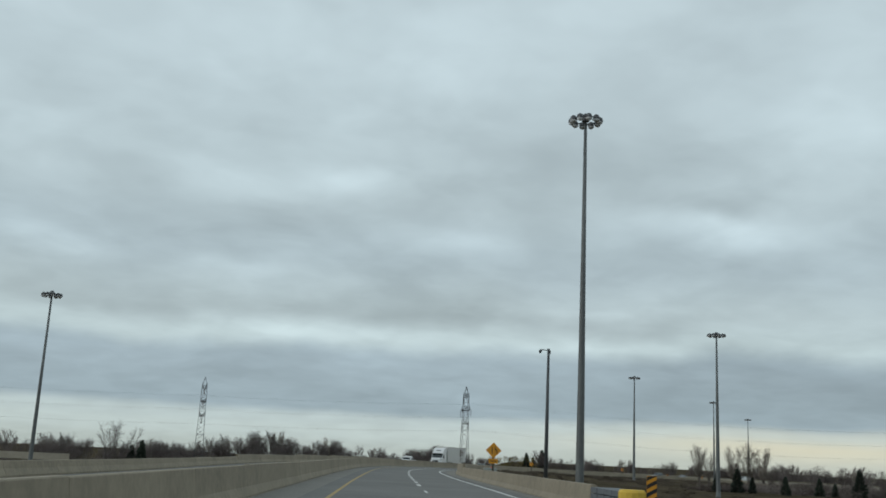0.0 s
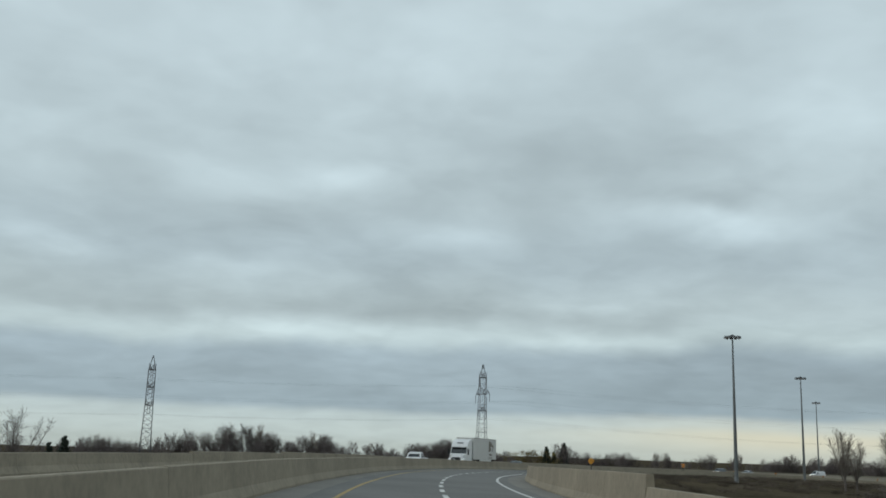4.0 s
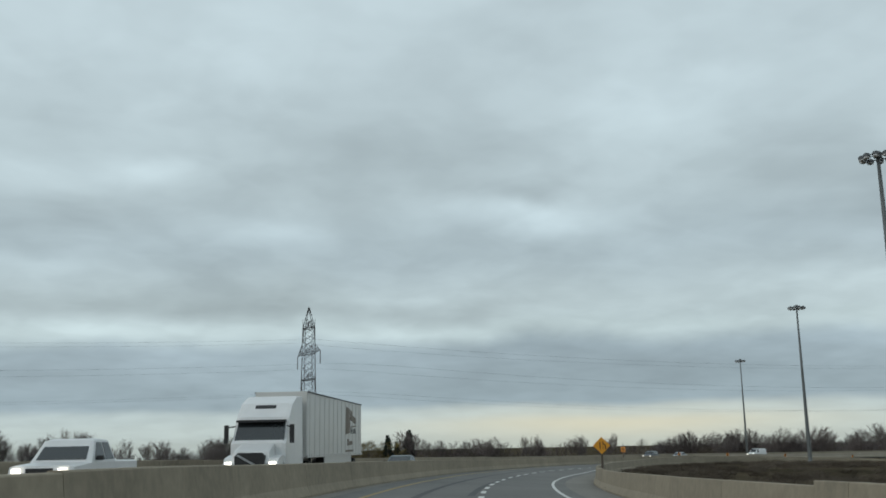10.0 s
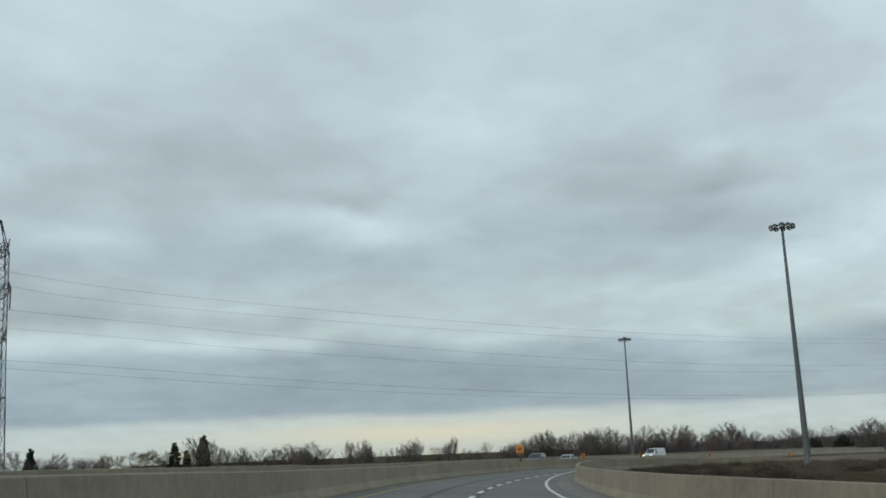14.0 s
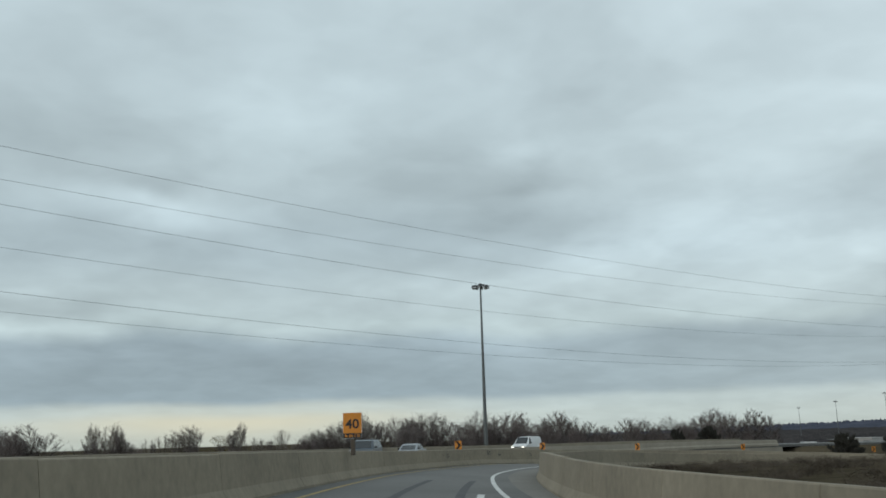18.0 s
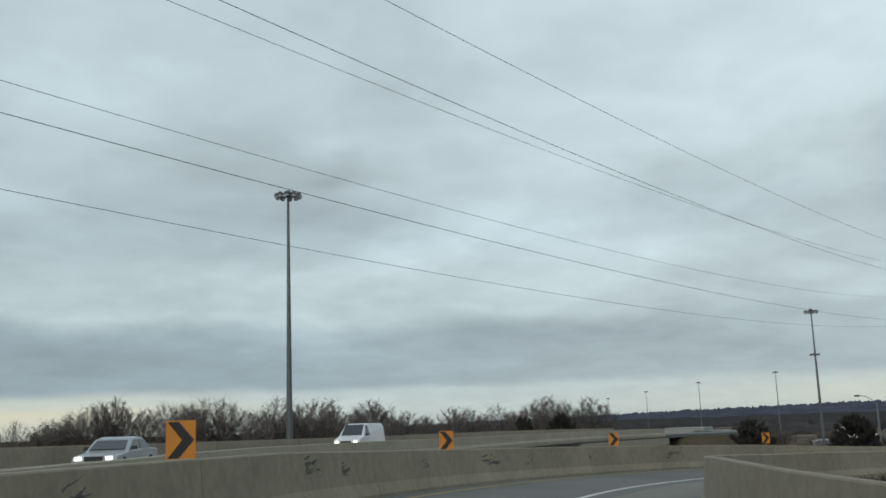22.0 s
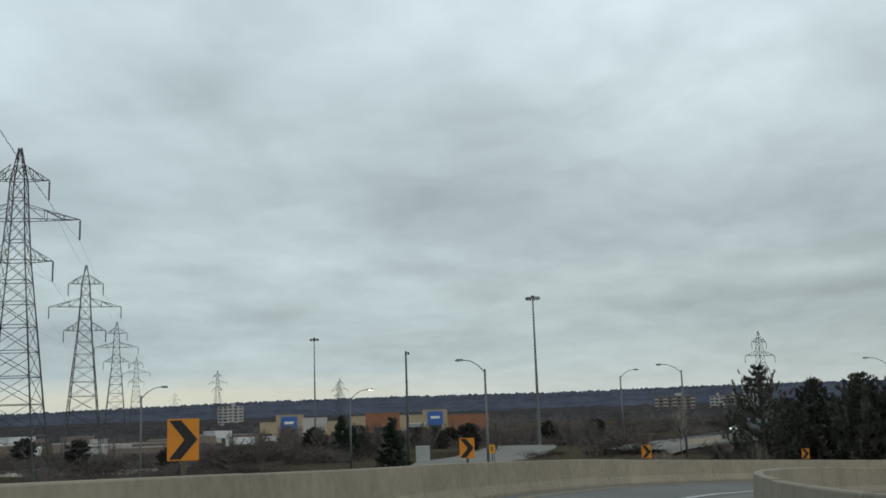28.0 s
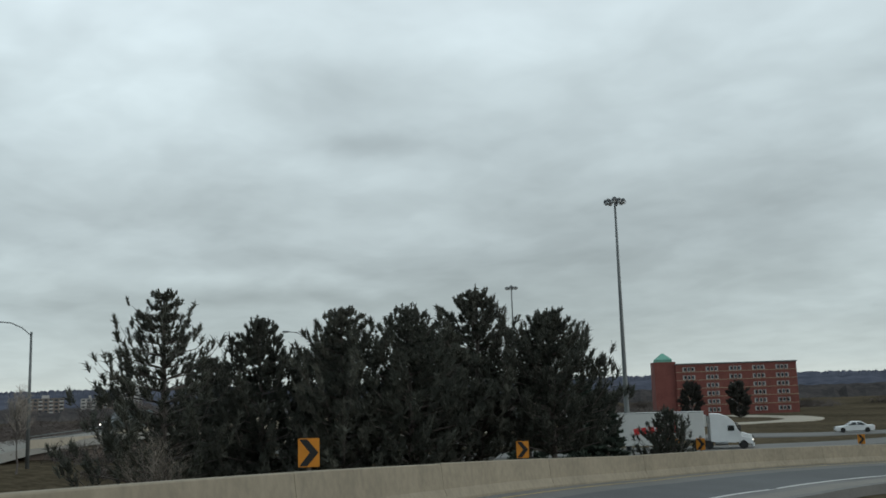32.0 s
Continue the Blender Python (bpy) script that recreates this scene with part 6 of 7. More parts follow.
def semi(at, turn, cab="paint_white", mark="mark_brown", length=15.8, label="white tractor with a long white box trailer"):
    """Tractor and trailer with the nose along -y."""
    t = hold("articulated_lorry", label, "truck", at=at, turn=turn)
    prof = [(-0.05, 1.0), (-0.05, 1.86), (0.28, 2.1), (0.62, 2.78), (0.70, 3.0), (1.35, 3.62), (2.3, 3.98), (3.4, 4.02), (3.4, 0.9), (0.6, 0.75)]
    part("cab", body_shell(prof, 1.22, 0.02, 1.8), M[cab], t)
    hood = [(-1.22, 0.62), (-1.30, 1.05), (-1.12, 1.52), (-0.4, 1.76), (0.1, 1.88), (0.1, 0.62)]
    part("hood", body_shell(hood, 0.80, 0.10, 1.1), M[cab], t)
    ws = [Vector((-1.10, 0.16, 1.92)), Vector((1.10, 0.16, 1.92)), Vector((1.06, 0.60, 2.74)), Vector((-1.06, 0.60, 2.74))]
    n = Vector((0, -0.88, 0.47)).normalized()
    part("windscreen", Shape().add([v + n * 0.06 for v in ws] + [v - n * 0.06 for v in ws], [(0, 1, 2, 3), (7, 6, 5, 4), (0, 4, 5, 1), (1, 5, 6, 2), (2, 6, 7, 3), (3, 7, 4, 0)]), M["glass"], t)
    part("sun_visor", Shape().box((0, 0.46, 2.82), (2.2, 0.34, 0.10), bevel=0.03), M["grille"], t)
    part("grille", Shape().slab([(-0.60, 0.70), (0.60, 0.70), (0.66, 1.30), (0.50, 1.46), (-0.50, 1.46), (-0.66, 1.30)], -1.36, -1.16), M["grille"], t)
    part("grille_bar", Shape().slab([(-0.56, 1.34), (-0.50, 1.40), (0.58, 0.80), (0.52, 0.74)], -1.385, -1.362), M["chrome"], t)
    part("roof_vent", Shape().box((0, 1.22, 3.42), (0.95, 0.22, 0.13), pose(0, 0, 0, 45).to_3x3()), M["grille"], t)
    part("bumper", Shape().box((0, -1.22, 0.50), (2.3, 0.30, 0.34), bevel=0.10), M[cab], t)
    for sd in (-1, 1):
        part("side_window", Shape().box((sd * 1.20, 1.10, 2.34), (0.06, 0.72, 0.60), bevel=0.02), M["glass"], t)
        mirror = part("mirror", Shape().box((sd * 1.46, 0.10, 2.25), (0.20, 0.12, 0.80), bevel=0.04), M["grille"], t)
        part("mirror_arm", Shape().tube((sd * 1.40, 0.12, 2.55), (sd * 1.15, 0.45, 2.60), 0.03), M["grille"], mirror)
        fender = [(-1.18, 0.55), (-1.24, 0.95), (-1.05, 1.22), (-0.4, 1.36), (0.25, 1.22), (0.32, 0.80)]
        wing = Shape().slab([(y, z) for y, z in fender] + [(0.28, 0.62), (-0.2, 1.10), (-0.66, 0.62)], sd * 0.74, sd * 1.18, pose(0, 0, 0, 0, 0, 90) @ Matrix.Diagonal((1, -1, 1, 1)))
        part("fender", wing, M[cab], t)
        part("headlight", Shape().box((sd * 0.95, -1.20, 0.98), (0.30, 0.12, 0.20), bevel=0.04), M["headlight"], t)
        part("side_skirt", Shape().box((sd * 1.24, 4.0 + length * 0.52, 0.86), (0.04, length * 0.50, 0.62)), M["trailer"], t)
        for y in (-0.2, 3.6, 4.9):
            wheel(0.50, 0.32, t, pose(sd * 1.02, y, 0.50))
        part("exhaust_stack", Shape().tube((sd * 1.05, 3.55, 0.9), (sd * 1.05, 3.55, 3.7), 0.08, n=8), M["chrome"], t)
        part("fuel_tank", Shape().tube((sd * 0.95, 1.5, 0.75), (sd * 0.95, 2.9, 0.75), 0.32, n=12), M["chrome"], t)
    part("chassis", Shape().box((0, 3.6, 0.85), (0.9, 4.2, 0.25)), M["grille"], t)
    tr = part("trailer_box", Shape().box((0, 4.0 + length / 2, 2.74), (2.55, length, 3.10), bevel=0.04), M["trailer"], t)
    for sd in (-1, 1):
        for k in range(int(length / 1.2)):
            part("panel_rib", Shape().box((sd * 1.285, 4.5 + k * 1.2, 2.74), (0.016, 0.04, 2.94)), M["trailer"], tr)
        part("side_rail", Shape().box((sd * 1.29, 4.0 + length / 2, 1.24), (0.03, length, 0.14)), M["trailer"], tr)
        if mark == "mark_brown":
            for k in range(int(length / 0.6)):
                part("rivet", RIVET, M["dark_galv"], tr, at=pose(sd * 1.306, 4.3 + k * 0.6, 1.26))
        part("top_rail", Shape().box((sd * 1.29, 4.0 + length / 2, 4.26), (0.03, length, 0.06)), M["dark_galv"], tr)
        if mark == "mark_brown":
            e = 4.0 + length
            shapes = [[(-5.6, 2.35), (-4.2, 2.45), (-4.1, 3.1), (-4.2, 3.85), (-5.4, 3.95)], [(-4.0, 3.2), (-2.2, 3.0), (-2.1, 3.35), (-3.3, 3.5), (-3.4, 3.75), (-3.9, 3.8)], [(-4.0, 2.75), (-2.15, 2.85), (-2.15, 2.93), (-4.0, 2.83)],
                      [(-5.0, 1.72), (-3.2, 1.78), (-3.2, 2.0), (-4.4, 1.98), (-4.5, 2.1), (-5.0, 2.1)], [(-5.5, 1.35), (-3.0, 1.38), (-3.0, 1.50), (-5.5, 1.47)]]
            for pts in shapes:
                part("marking", Shape().slab([(y + e, z) for y, z in pts], sd * 1.278, sd * 1.292, pose(0, 0, 0, 0, 0, 90) @ Matrix.Diagonal((1, -1, 1, 1))), M[mark], tr)
            flat_text("lettering", "TRUCKING", 0.42, M["dark_galv"], tr, pose(sd * 1.284, e - 3.1, 2.56, 0, 0, 90 * sd), 0.9)
        else:
            for k in range(6):
                part("marking", Shape().box((sd * 1.30, 7.4 + k * 0.85, 2.55 + 0.16 * k * -sd * -1 * 0.5), (0.012, 0.62, 1.15 if k in (0,) else 0.75), pose(0, 0, 0, 12 * sd).to_3x3()), M[mark], tr)
        for y in (4.0 + length - 3.1, 4.0 + length - 1.9):
            wheel(0.50, 0.32, t, pose(sd * 1.0, y, 0.50))
        part("landing_leg", Shape().box((sd * 0.8, 6.8, 0.75), (0.12, 0.12, 0.9)), M["dark_galv"], t)
    part("bogie", Shape().box((0, 4.0 + length - 2.5, 0.9), (1.6, 2.6, 0.3)), M["grille"], t)
    part("reefer_unit", Shape().box((0, 3.9, 3.2), (1.9, 0.35, 1.3), bevel=0.08), M["trailer"], t)
    return t


def on_opp(make, s, lat, *args):
    """Set a vehicle on the oncoming ramp, its nose towards the start of that ramp."""
    p = OPP.at(s, lat, 0.0)
    return make(*args, (p.x, p.y, p.z), OPP.turn(s)) if make is car else make((p.x, p.y, p.z), OPP.turn(s), *args)


on_opp(semi, 209.5, 0.7)
on_opp(car, 198, -2.2, "pickup", "paint_white", "white pickup truck on the oncoming ramp, headlights lit")
on_opp(car, 240.5, 1.8, "sedan", "paint_teal", "dark grey-green sedan on the oncoming ramp")
on_opp(car, 373.5, -1.3, "suv", "paint_dark", "dark grey sport utility car with lit headlights")
on_opp(car, 391, -1.5, "sedan", "paint_silver", "silver four-door sedan with lit headlights")
on_opp(car, 424, -0.6, "van", "paint_white", "white cargo van on the bridge ramp, headlights lit")

# ---- buildings ----
def facade(parent, x0, x1, z0, z1, y, nx, nz, ww, wh, mat="window", frame=0.0):
    me = Shape().box((0, 0, 0), (ww, 0.25, wh)).mesh("window")
    for i in range(nx):
        for j in range(nz):
            x = x0 + (x1 - x0) * (i + 0.5) / nx
            z = z0 + (z1 - z0) * (j + 0.5) / nz
            part("window", me, M[mat], parent, at=pose(x, y, z))


def hotel():
    t = hold("hotel", "six-storey red brick hotel with a green-roofed corner tower", "building", at=(303.0, 126.0, -12.4), turn=-137)
    # local x runs along the front, local -y faces the road
    part("wall", Shape().box((18.4, 6, 6.2), (29, 13, 12.4)), M["brick"], t)
    part("roof", Shape().box((18.4, 6, 12.55), (29.4, 13.4, 0.3)), M["flat_roof"], t)
    tw = part("corner_tower", Shape().box((1.4, 3, 6.6), (5.2, 6, 13.2)), M["brick"], t)
    part("tower_lantern", Shape().box((1.4, 3, 13.5), (3.8, 4.6, 0.7)), M["roof_green"], tw)
    part("tower_roof", Shape().box((1.4, 3, 14.6), (4.0, 4.8, 1.6), taper=0.12), M["roof_green"], tw)
    for z in (2.6, 4.6, 6.6, 8.6, 10.6):
        part("string_course", Shape().box((18.4, -0.52, z), (29, 0.06, 0.12)), M["stucco"], t)
    for k in range(5):
        facade(t, 5.4 + k * 5.6, 8.6 + k * 5.6, 0.4, 12.2, -0.46, 3, 6, 0.8, 1.05, "slab")
        facade(t, 5.6 + k * 5.6, 8.4 + k * 5.6, 0.4, 12.2, -0.52, 3, 6, 0.5, 0.75)


hotel()


def apartment(label, x, y, z, turn, w, d, h, floors, bays, wall_mat, balcony=True):
    t = hold("apartment_block", label, "building", at=(x, y, z), turn=turn)
    part("wall", Shape().box((0, d / 2, h / 2), (w, d, h)), M[wall_mat], t)
    part("roof", Shape().box((0, d / 2, h + 0.15), (w + 0.3, d + 0.3, 0.3)), M["flat_roof"], t)
    part("lift_house", Shape().box((w * 0.1, d / 2, h + 1.5), (w * 0.16, d * 0.5, 2.4)), M["slab"], t)
    me = Shape().box((0, 0, 0), (w / bays * 0.62, 0.3, h / floors * 0.5)).mesh("window")
    bal = Shape().box((0, 0, 0), (w / bays * 0.8, 1.2, h / floors * 0.36)).mesh("balcony")
    for i in range(bays):
        for j in range(floors):
            xx, zz = w * ((i + 0.5) / bays - 0.5), h * (j + 0.55) / floors
            part("window", me, M["window"], t, at=pose(xx, -0.05, zz))
            if balcony and i % 2 == 0:
                part("balcony", bal, M["slab"], t, at=pose(xx, -0.6, zz - h / floors * 0.32))
    return t


def by_bearing(t_eye, bearing, dist):
    """A far place, from a spot on the ramp: a heading and a distance."""
    a = radians(bearing)
    return t_eye[0] - math.sin(a) * dist, t_eye[1] + math.cos(a) * dist


EAST = (138, 345)
x, y = by_bearing(EAST, -111.45, 900)
apartment("brown and cream apartment block with stacked balconies", x, y, -16, -112, 36, 14, 18, 6, 9, "slab_brown")
x, y = by_bearing(EAST, -113.8, 905)
apartment("brown and cream apartment block with stacked balconies", x, y, -16, -112, 12, 14, 17, 6, 3, "slab")
x, y = by_bearing(EAST, -114.65, 930)
apartment("brown and white apartment block with balconies", x, y, -16, -112, 20, 14, 17.5, 6, 5, "slab_brown")
x, y = by_bearing(EAST, -115.85, 1050)
apartment("tall white apartment block", x, y, -16, -112, 24, 16, 27.5, 9, 7, "slab")
x, y = by_bearing((107, 346), -85.9, 900)
apartment("grey concrete apartment tower in the valley", x, y, -18, -86, 22, 16, 24, 9, 5, "slab")
x, y = 336, 649
apartment("small dark brown flat-roofed block behind bare trees", x, y, lie(x, y), -38, 22, 10, 10.0, 3, 5, "slab_brown", False)


def store(label, x, y, z, turn, segs, name="retail_store"):
    """A row of shop boxes: (start, width, height, depth, material, sign)."""
    t = hold(name, label, "building", at=(x, y, z), turn=turn)
    for x0, w, h, d, mt_, sg in segs:
        wl = part("wall", Shape().box((x0 + w / 2, d / 2, h / 2), (w, d, h)), M[mt_], t)
        part("parapet", Shape().box((x0 + w / 2, d / 2, h + 0.2), (w + 0.3, d + 0.3, 0.4)), M[mt_], wl)
        if sg:
            part("sign_board", Shape().box((x0 + w / 2, -0.2, h * 0.62), (w * 0.62, 0.3, h * 0.66)), M[sg], wl)
            part("letter_bar", Shape().box((x0 + w / 2, -0.38, h * 0.66), (w * 0.36, 0.1, h * 0.12)), M["sign_white"], wl)
        part("door_strip", Shape().box((x0 + w / 2, -0.12, h * 0.14), (w * 0.5, 0.2, h * 0.28)), M["window"], wl)
    return t


x, y = by_bearing((107, 346), -88.15, 520)
store("tan big-box store with a blue entrance sign", x, y, -14, -93, [(-6, 8, 7.0, 16, "stucco", None), (2, 13, 10.4, 16, "stucco", "shop_blue"), (15, 12, 8.6, 16, "slab", None), (27, 10, 6.5, 14, "stucco", None)])
x, y = by_bearing((107, 346), -93.3, 540)
store("orange and tan store front with a white canopy", x, y, -14, -95, [(-8, 8, 8.5, 16, "stucco", None), (0, 18, 9.8, 16, "terracotta", None), (18, 16, 8.2, 16, "stucco", None), (34, 14, 7.6, 16, "terracotta", None), (22, 10, 4.0, 18, "white_roof", None)])
x, y = by_bearing((107, 346), -96.5, 540)
store("tan store with a blue entrance sign beside an orange wing", x, y, -14, -97, [(-12, 12, 8.0, 16, "terracotta", None), (0, 13, 10.6, 16, "stucco", "shop_blue"), (13, 22, 7.5, 16, "terracotta", None)])
x, y = by_bearing((92, 341), -72.5, 420)
store("long low white-roofed warehouses in the valley", x, y, -15, -75, [(-40, 16, 2.4, 26, "white_roof", None), (-20, 12, 4.5, 12, "slab_brown", None), (-4, 10, 6.0, 12, "slab_brown", None), (14, 14, 2.6, 24, "white_roof", None), (32, 12, 3.6, 24, "slab_brown", None), (50, 26, 2.6, 24, "slab_brown", None)], "warehouse")
x, y = by_bearing((92, 341), -64.5, 700)
store("long low white-roofed warehouses in the valley", x, y, -15, -68, [(-60, 20, 2.6, 30, "white_roof", None), (-36, 30, 3.4, 30, "slab_brown", None), (8, 30, 2.4, 30, "slab_brown", None)], "warehouse")
x, y = by_bearing((107, 346), -83, 420)
store("low pale sheds beside the lower road", x, y, -15, -84, [(-20, 8, 2.4, 12, "white_roof", None), (-10, 8, 3.4, 12, "slab_brown", None), (0, 16, 4.2, 14, "slab_brown", None), (20, 12, 3.0, 10, "white_roof", None)], "warehouse")

rnd = random.Random(88)
WALLS = ("white_roof", "slab", "white_roof", "slab_brown", "slab", "slab_brown", "slab_brown")
for k in range(20):
    b = -52 - 36 * (k + rnd.uniform(0, 0.9)) / 20
    dist = rnd.uniform(330, 640)
    x, y = by_bearing((100, 345), b, dist)
    w, h, mt_ = rnd.uniform(6, 16), rnd.uniform(2.8, 4.4), rnd.choice(WALLS)
    store("low pale industrial shed among scrub in the valley", x, y, lie(x, y) - 0.2, b + rnd.uniform(-25, 25), [(-w / 2, w, h, 14, mt_, None), (w / 2, w * 0.5, h * 0.6, 10, rnd.choice(WALLS), None)], "warehouse")


# ---- the wooded escarpment along the eastern horizon ----
def escarpment():
    rows = [(-40, 0.0), (-53, 0.22), (-58.7, 0.34), (-64.1, 0.43), (-75.3, 0.57), (-86.8, 0.83), (-96, 0.87), (-104, 0.80), (-113, 0.85), (-125, 0.8), (-144.5, 0.70), (-155, 0.60), (-170, 0.45), (-200, 0.2)]
    rnd = random.Random(9)
    sh = Shape()
    n = 2200
    cx, cy, base = 120, 340, -18
    cols = []
    for i in range(n + 1):
        a = -40 - 160 * i / n
        e = float(np.interp(-a, [-r[0] for r in rows], [r[1] for r in rows]))
        jag = 3.0 * noise.noise(Vector((a * 9, 3, 0))) + rnd.uniform(-2.2, 3.4)
        R = 3300
        top = R * math.tan(radians(e)) - 3 + 2.5 * noise.noise(Vector((a * 2.1, 0, 0)))
        col = []
        for f, rr in ((0.0, 2500), (0.30, 2850), (0.72, 3120), (1.0, R), (0.9, 3600), (0.0, 3900)):
            w = radians(a)
            bump = 5 * noise.noise(Vector((a * 1.5, f * 4, 7))) if 0 < f < 1 else 0
            col.append(Vector((cx - math.sin(w) * rr, cy + math.cos(w) * rr, base + (top - base) * f + (jag if f == 1.0 else bump))))
        cols.append(col)
    k = len(cols[0])
    sh.add([v for c in cols for v in c], [(i * k + j, i * k + j + 1, (i + 1) * k + j + 1, (i + 1) * k + j) for i in range(n) for j in range(k - 1)])
    tagged(part("escarpment", sh, M["hill"]), "long wooded escarpment on the horizon, distance haze painted blue-grey into it", "hill", kind="structure")


escarpment()


def valley_woods():
    """Bare treetops across the plain, from behind the shops to the foot of the escarpment."""
    rnd = random.Random(19)
    n, rings = 560, (610, 680, 760, 860, 980, 1120, 1300, 1550, 1850, 2200, 2620)
    sh, vs = Shape(), []
    for i in range(n + 1):
        w = radians(-33 - 168 * i / n)
        for j, rr in enumerate(rings):
            q = rr * (1 + 0.03 * noise.noise(Vector((i * 0.21, j * 3.1, 2))))
            lump = 2.2 * noise.noise(Vector((i * 0.45, j * 1.7, 0))) + rnd.uniform(-1.6, 2.2)
            vs.append(Vector((120 - math.sin(w) * q, 340 + math.cos(w) * q, -15.5 if j == 0 else -10.4 + 0.0012 * rr + lump)))
    k = len(rings)
    sh.add(vs, [(i * k + j, i * k + j + 1, (i + 1) * k + j + 1, (i + 1) * k + j) for i in range(n) for j in range(k - 1)])
    tagged(part("valley_woods", sh, M["canopy"]), "grey-brown leafless woods across the valley floor", "woods", kind="stuff")


valley_woods()


# ---- lower roads east of the loop ----
def free_road(name, label, pts, width, mat, z_off=0.10, edge=None):
    sh = Shape()
    P = []
    for k in range(len(pts) - 1):
        a, b = pts[max(k - 1, 0)], pts[k]
        c, d = pts[k + 1], pts[min(k + 2, len(pts) - 1)]
        a, b, c, d = (Vector(q) for q in (a, b, c, d))
        n = max(3, int((c - b).length / 4))
        for i in range(n):
            u = i / n
            P.append(0.5 * ((2 * b) + (c - a) * u + (2 * a - 5 * b + 4 * c - d) * u * u + (3 * b - a - 3 * c + d) * u ** 3))
    P.append(Vector(pts[-1]))
    vs = []
    for i, p in enumerate(P):
        t_ = (P[min(i + 1, len(P) - 1)] - P[max(i - 1, 0)]).normalized()
        r = Vector((t_.y, -t_.x))
        for o, dz in ((-width / 2 - 0.6, -0.6), (-width / 2, 0), (width / 2, 0), (width / 2 + 0.6, -0.6)):
            q = p.xy + r * o
            base = max(lie(q.x, q.y), lie(p.x, p.y)) if len(p) < 3 or p.z == 0 else p.z
            vs.append(Vector((q.x, q.y, base + z_off + dz)))
    n = len(P)
    sh.add(vs, [(i * 4 + j, i * 4 + j + 1, i * 4 + 5 + j, i * 4 + 4 + j) for i in range(n - 1) for j in range(3)])
    return tagged(part(name, sh, M[mat]), label, "road", kind="structure")


free_road("road", "pale concrete arterial road in the valley", [(372, 440, 0), (338, 372, 0), (326, 330, 0), (326, 300, 0), (338, 262, 0), (372, 200, 0)], 22, "pale")
free_road("road", "grey highway beyond the pines", [(400, 330, 0), (330, 292, 0), (262, 251, 0), (230, 231, 0), (205, 214.5, 0), (150, 178, 0)], 9, "asphalt")
free_road("road", "second carriageway of the grey highway", [(400, 302, 0), (330, 266, 0), (262, 226, 0), (223, 203, 0), (190, 182, 0), (150, 156, 0)], 9, "asphalt")
free_road("road", "pale curving slip road in front of the hotel", [(330, 235, 0), (290, 205, 0), (262, 180, 0), (252, 160, 0), (262, 140, 0), (285, 128, 0)], 7, "pale")
free_road("road", "broad pale concrete slip road on the terrace", [(240, 331, 0), (256, 322, 0), (274, 315.5, 0), (300, 307, 0), (336, 297, 0)], 11, "old_asphalt", 0.16)
over = free_road("road", "pale concrete road rising to an overpass", [(250, 305, -9.4), (257, 296, -8.8), (262, 275, -8.1), (262, 246, -8.0)], 8.5, "old_asphalt")


def overpass_rail():
    t = hold("overpass_parapet", "pale concrete overpass parapet with a steel rail", "parapet", kind="structure")
    pts = [Vector(q) for q in ((251.3, 297.5, -9.2), (256.6, 287, -8.6), (257.6, 275, -8.1), (257.6, 262, -8.0), (257.6, 248, -8.0))]
    for a, b in zip(pts, pts[1:]):
        d = (b - a)
        m = Matrix.Rotation(math.atan2(d.y, d.x), 4, "Z")
        c = (a + b) / 2
        part("panel", Shape().box((c.x, c.y, c.z), (d.length - 0.03, 0.35, 1.2), m.to_3x3()), M["pale"], t)
        part("girder", Shape().box((c.x + 0.6, c.y, c.z - 1.0), (d.length, 0.5, 1.1), m.to_3x3()), M["slab_brown"], t)
        for h in (0.85, 1.15):
            part("rail", Shape().tube(a + Vector((0, 0, h)), b + Vector((0, 0, h)), 0.05), M["galv"], t)
        part("rail_post", Shape().tube(a + Vector((0, 0, 0.55)), a + Vector((0, 0, 1.2)), 0.05), M["galv"], t)
    for q in (pts[1], pts[3]):
        g = lie(q.x + 3, q.y)
        part("column", Shape().box((q.x + 2.5, q.y, (g - 0.5 + q.z - 1.4) / 2), (4.2, 1.0, q.z - 1.4 - g + 0.5)), M["slab_brown"], t)


overpass_rail()
semi((224.2, 227.3, lie(224.2, 227.3) + 0.14), -57.5, "paint_white", "mark_red", 15.8, "white tractor with a white trailer marked in red")
semi((206.5, 190.5, lie(206.5, 190.5) + 0.14), 122.5, "paint_blue", "mark_brown", 12, "blue tractor on the highway")
car("sedan", "paint_white", "white sedan on the lower highway", (222.2, 202.0, lie(222.2, 202.0) + 0.16), 122.5, False)
# a van body stands in for a larger truck on the overpass
car("van", "paint_teal", "dark green truck with lit headlights on the overpass, built as a van", (260.9, 284.0, -8.25), 193)
car("suv", "paint_white", "white sport utility car on the valley road", (327, 338, lie(327, 338) + 0.14), 180, False)
car("sedan", "paint_silver", "silver sedan on the valley road", (336, 372, lie(336, 372) + 0.14), 180, False)


# ---- things at the end of the inner barrier ----
def guide_post(s, lat):
    p = RAMP.at(s, lat)
    t = hold("guide_post", "short pale guide post with a yellow band", "post", at=(p.x, p.y, lie(p.x, p.y)), turn=RAMP.turn(s))
    part("post", Shape().box((0, 0, 0.5), (0.12, 0.12, 1.3), bevel=0.02), M["pale"], t)
    part("band", Shape().box((0, 0, 0.75), (0.125, 0.125, 0.25), bevel=0.02), M["hazard_yellow"], t)
    part("cap", Shape().box((0, 0, 1.2), (0.34, 0.16, 0.12), bevel=0.03), M["galv"], t)


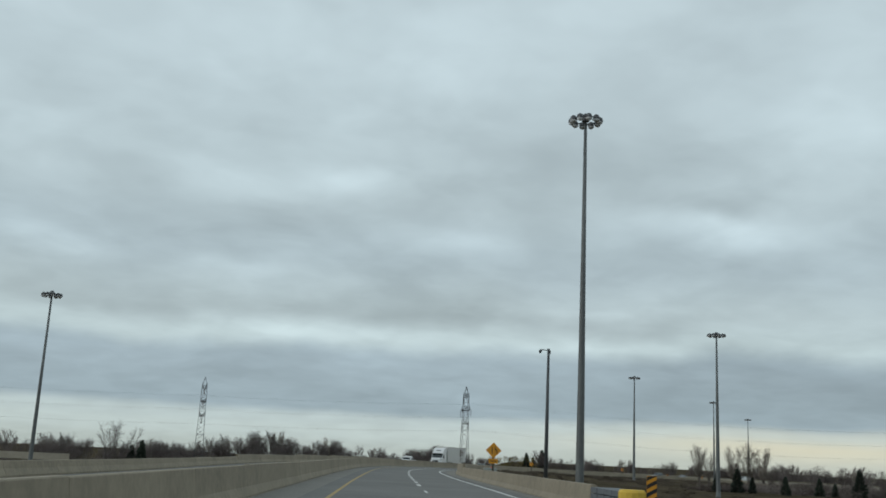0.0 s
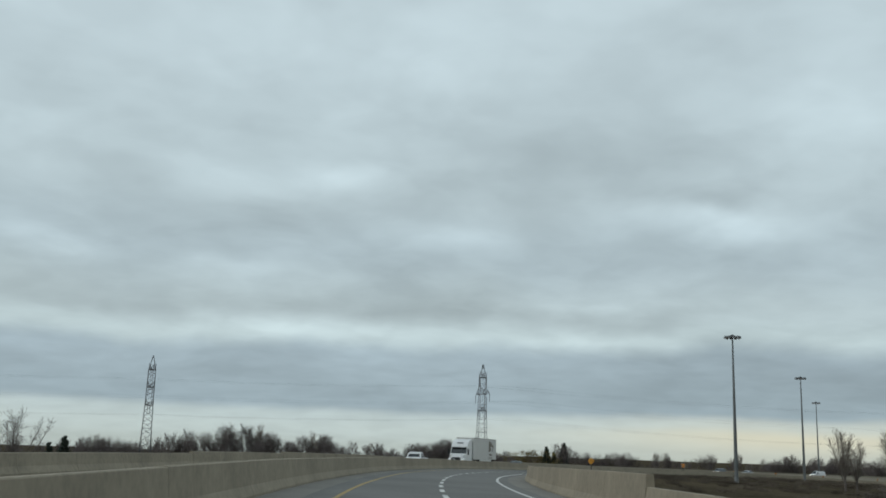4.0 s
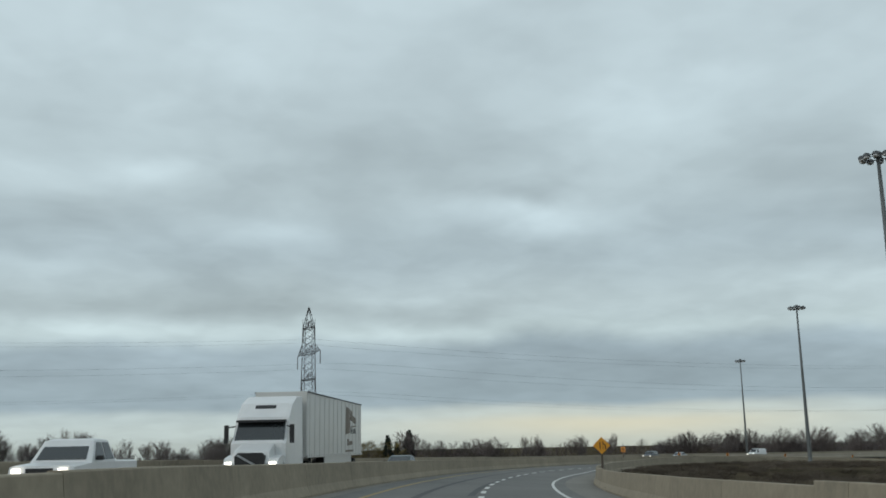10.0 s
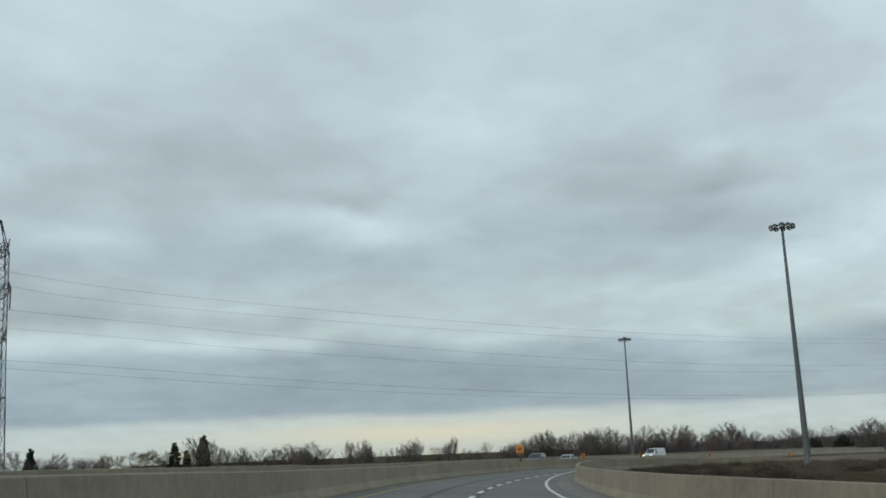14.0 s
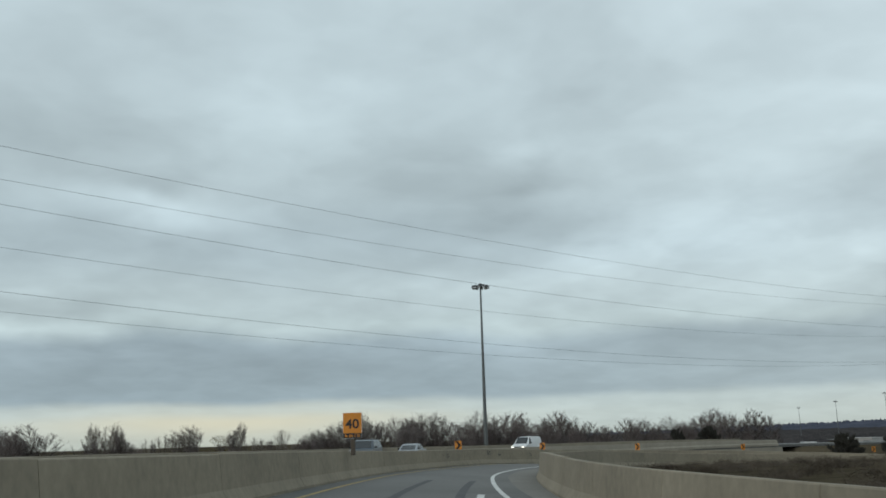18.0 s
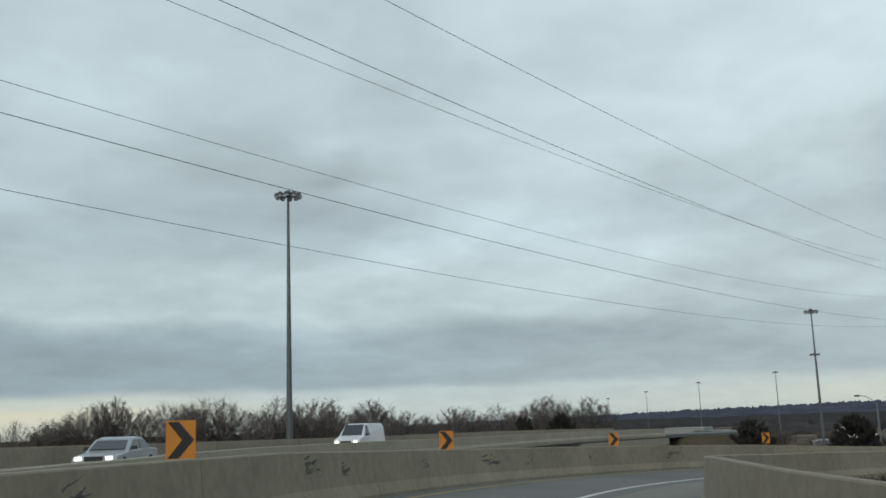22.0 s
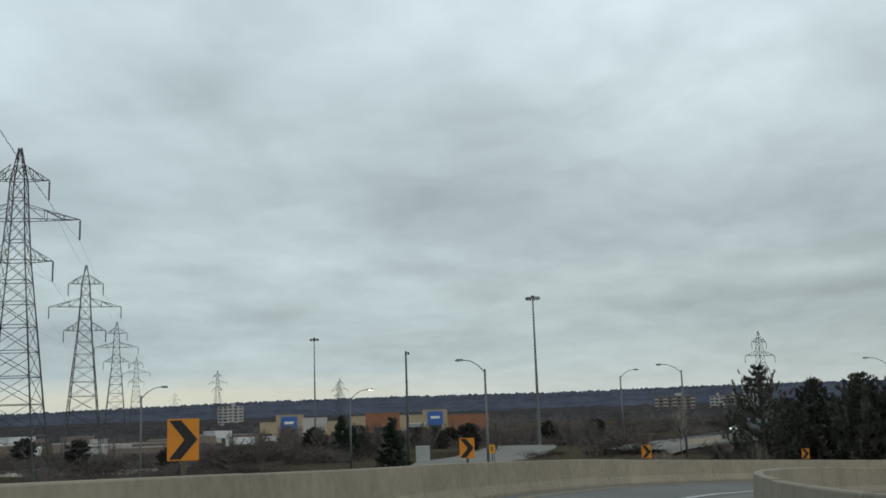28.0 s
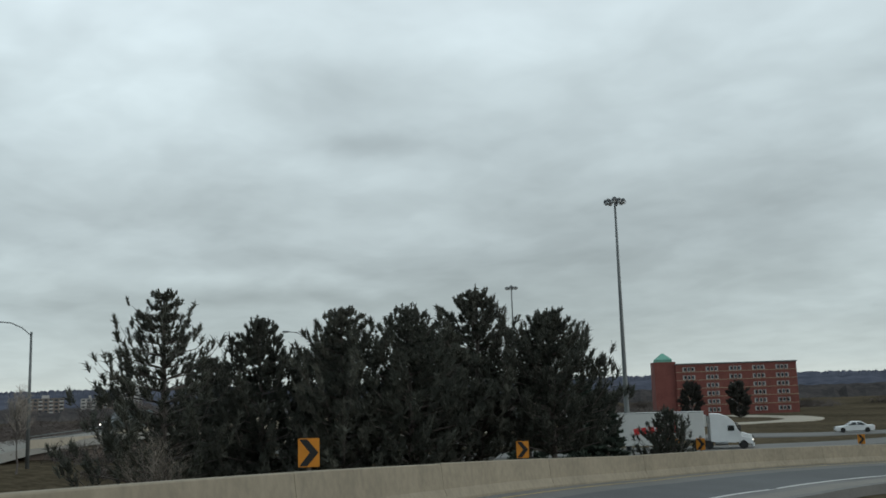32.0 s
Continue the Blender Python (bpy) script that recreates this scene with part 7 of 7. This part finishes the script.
guide_post(461, 3.6)

# ---- barriers, panel by panel ----
LEFT_RISE = [(-60, -0.09), (126, -0.07), (174, -0.06), (230, -0.04), (262, -0.15), (282, -0.15), (300, 0.0), (330, 0.04), (350, -0.03), (373, 0.03), (386, 0.06), (396, 0.03), (412, -0.01), (424, -0.08), (445, -0.05), (560, -0.03)]
wall("barrier_left", "long tan concrete median barrier in cast panels", RAMP, -58, 113, LEFT, JERSEY, M["concrete"], 9.0, 3, rise=LEFT_RISE, joint=0.018)
wall("barrier_left_loop", "tan concrete median barrier stained dark by tyre scuffs", RAMP, 113, 548, LEFT, JERSEY, M["concrete"], 9.0, 3, rise=LEFT_RISE, joint=0.018)
wall("barrier_right_low", "lower tan concrete barrier behind the crash cushion", RAMP, 34, 94, RIGHT, [(o, h * 0.78 if h > 0 else h) for o, h in JERSEY], M["concrete"], 6.0, 7)
wall("barrier_right", "taller tan concrete barrier along the inside of the curve", RAMP, 94, 178, RIGHT, JERSEY, M["concrete"], 6.0, 4, rise=[(94, 0.12), (114, 0.10), (132, 0.0), (178, 0.0)])
wall("barrier_right_ramp", "sloping end piece of the taller concrete barrier", RAMP, 178, 181, RIGHT, JERSEY, M["concrete"], 1.5, 4, rise=-0.02)
wall("barrier_right_inner", "low tan concrete barrier along the inside of the loop", RAMP, 181, 217, RIGHT, JERSEY, M["concrete"], 6.0, 4, rise=-0.11)
wall("barrier_right_middle", "low tan concrete barrier along the inside of the bend", RAMP, 217, 229, RIGHT, JERSEY, M["concrete"], 6.0, 4, rise=-0.05)
wall("barrier_right_loop", "tan concrete barrier round the inside of the loop", RAMP, 229, 457, RIGHT, JERSEY, M["concrete"], 6.0, 4, rise=[(229, 0.0), (280, -0.06), (310, -0.03), (328, 0.12), (350, 0.04), (460, 0.0)])
wall("barrier_far", "low pale concrete parapet on the far side of the oncoming ramp", OPP, -58, 92, -4.75, JERSEY, M["concrete"], 6.0, 5, rise=-0.42)
wall("barrier_far_loop", "pale concrete parapet on the far side of the oncoming ramp", OPP, 152, 518, -4.75, JERSEY, M["concrete"], 6.0, 5)
wall("barrier_far_middle", "pale concrete parapet beyond the oncoming ramp", OPP, 92, 128, -4.75, JERSEY, M["concrete"], 6.0, 5, rise=-0.24)
wall("barrier_far_step", "pale concrete parapet beyond the oncoming ramp", OPP, 128, 152, -4.75, JERSEY, M["concrete"], 6.0, 5, rise=-0.12)
# a parapet of the lower road to the north-west
lower = Shape().slab([(-0.2, 0), (-0.12, 1.55), (0.12, 1.55), (0.2, 0)], 0, 46, pose(-85, 232, -3.8, 0, 0, 106))
tagged(part("parapet_lower_road", lower, M["pale"]), "pale concrete parapet of the lower road", "barrier", kind="structure")
# dark scuffs left by tyres and bumpers on the face of the barrier
scuffs = random.Random(9)


def face(zz):
    return LEFT + 0.17 - (zz - 0.33) * 0.10 + 0.004


for s in (352, 361, 363, 369, 374, 377, 383, 391, 398, 404):
    for k in range(16):
        a, h = s + scuffs.gauss(0, 0.32), scuffs.gauss(0.68, 0.09)
        q, up, tall = abs(scuffs.gauss(0.0, 0.22)) + 0.04, scuffs.uniform(0.0, 0.16), scuffs.uniform(0.006, 0.034)
        vs = []
        for i in range(9):
            u = i / 8
            w = tall * (0.1 + math.sin(math.pi * u)) * scuffs.uniform(0.4, 1.5)
            z = min(0.98, h + up * u * u + scuffs.uniform(-0.006, 0.006))
            vs += [RAMP.at(a + q * (u - 0.5) * 2, face(z - w), z - w), RAMP.at(a + q * (u - 0.5) * 2, face(z + w), z + w)]
        part("scuff", Shape().add(vs, [(2 * i, 2 * i + 2, 2 * i + 3, 2 * i + 1) for i in range(8)]), M["scuff"], bpy.data.objects["barrier_left_loop"])
wall("barrier_bridge", "pale concrete parapet on the near side of the bridge ramp", OPP, 344, 514, 4.75, [(o, h * 0.88 if h > 0 else h) for o, h in JERSEY], M["pale"], 6.0, 6)
bridge = strip("bridge_deck", OPP, 470, 514, -5.1, 5.1, M["pale"], up=-0.5, thick=1.0)
tagged(bridge, "concrete bridge deck of the oncoming ramp", "bridge", kind="structure")
for s in (471, 512):
    p = OPP.at(s, 0)
    pier = Shape()
    for o in (-3.6, 0, 3.6):
        a = OPP.at(s, o, -1.5)
        g = lie(a.x, a.y)
        pier.tube((a.x, a.y, g - 0.5), tuple(a), 0.5, n=10)
    b, c = OPP.at(s, -5, -1.75), OPP.at(s, 5, -1.75)
    pier.tube(b, c, 0.55, n=8)
    tagged(part("bridge_pier", pier, M["pale"]), "pale concrete bridge pier", "bridge pier", "bridge piers")
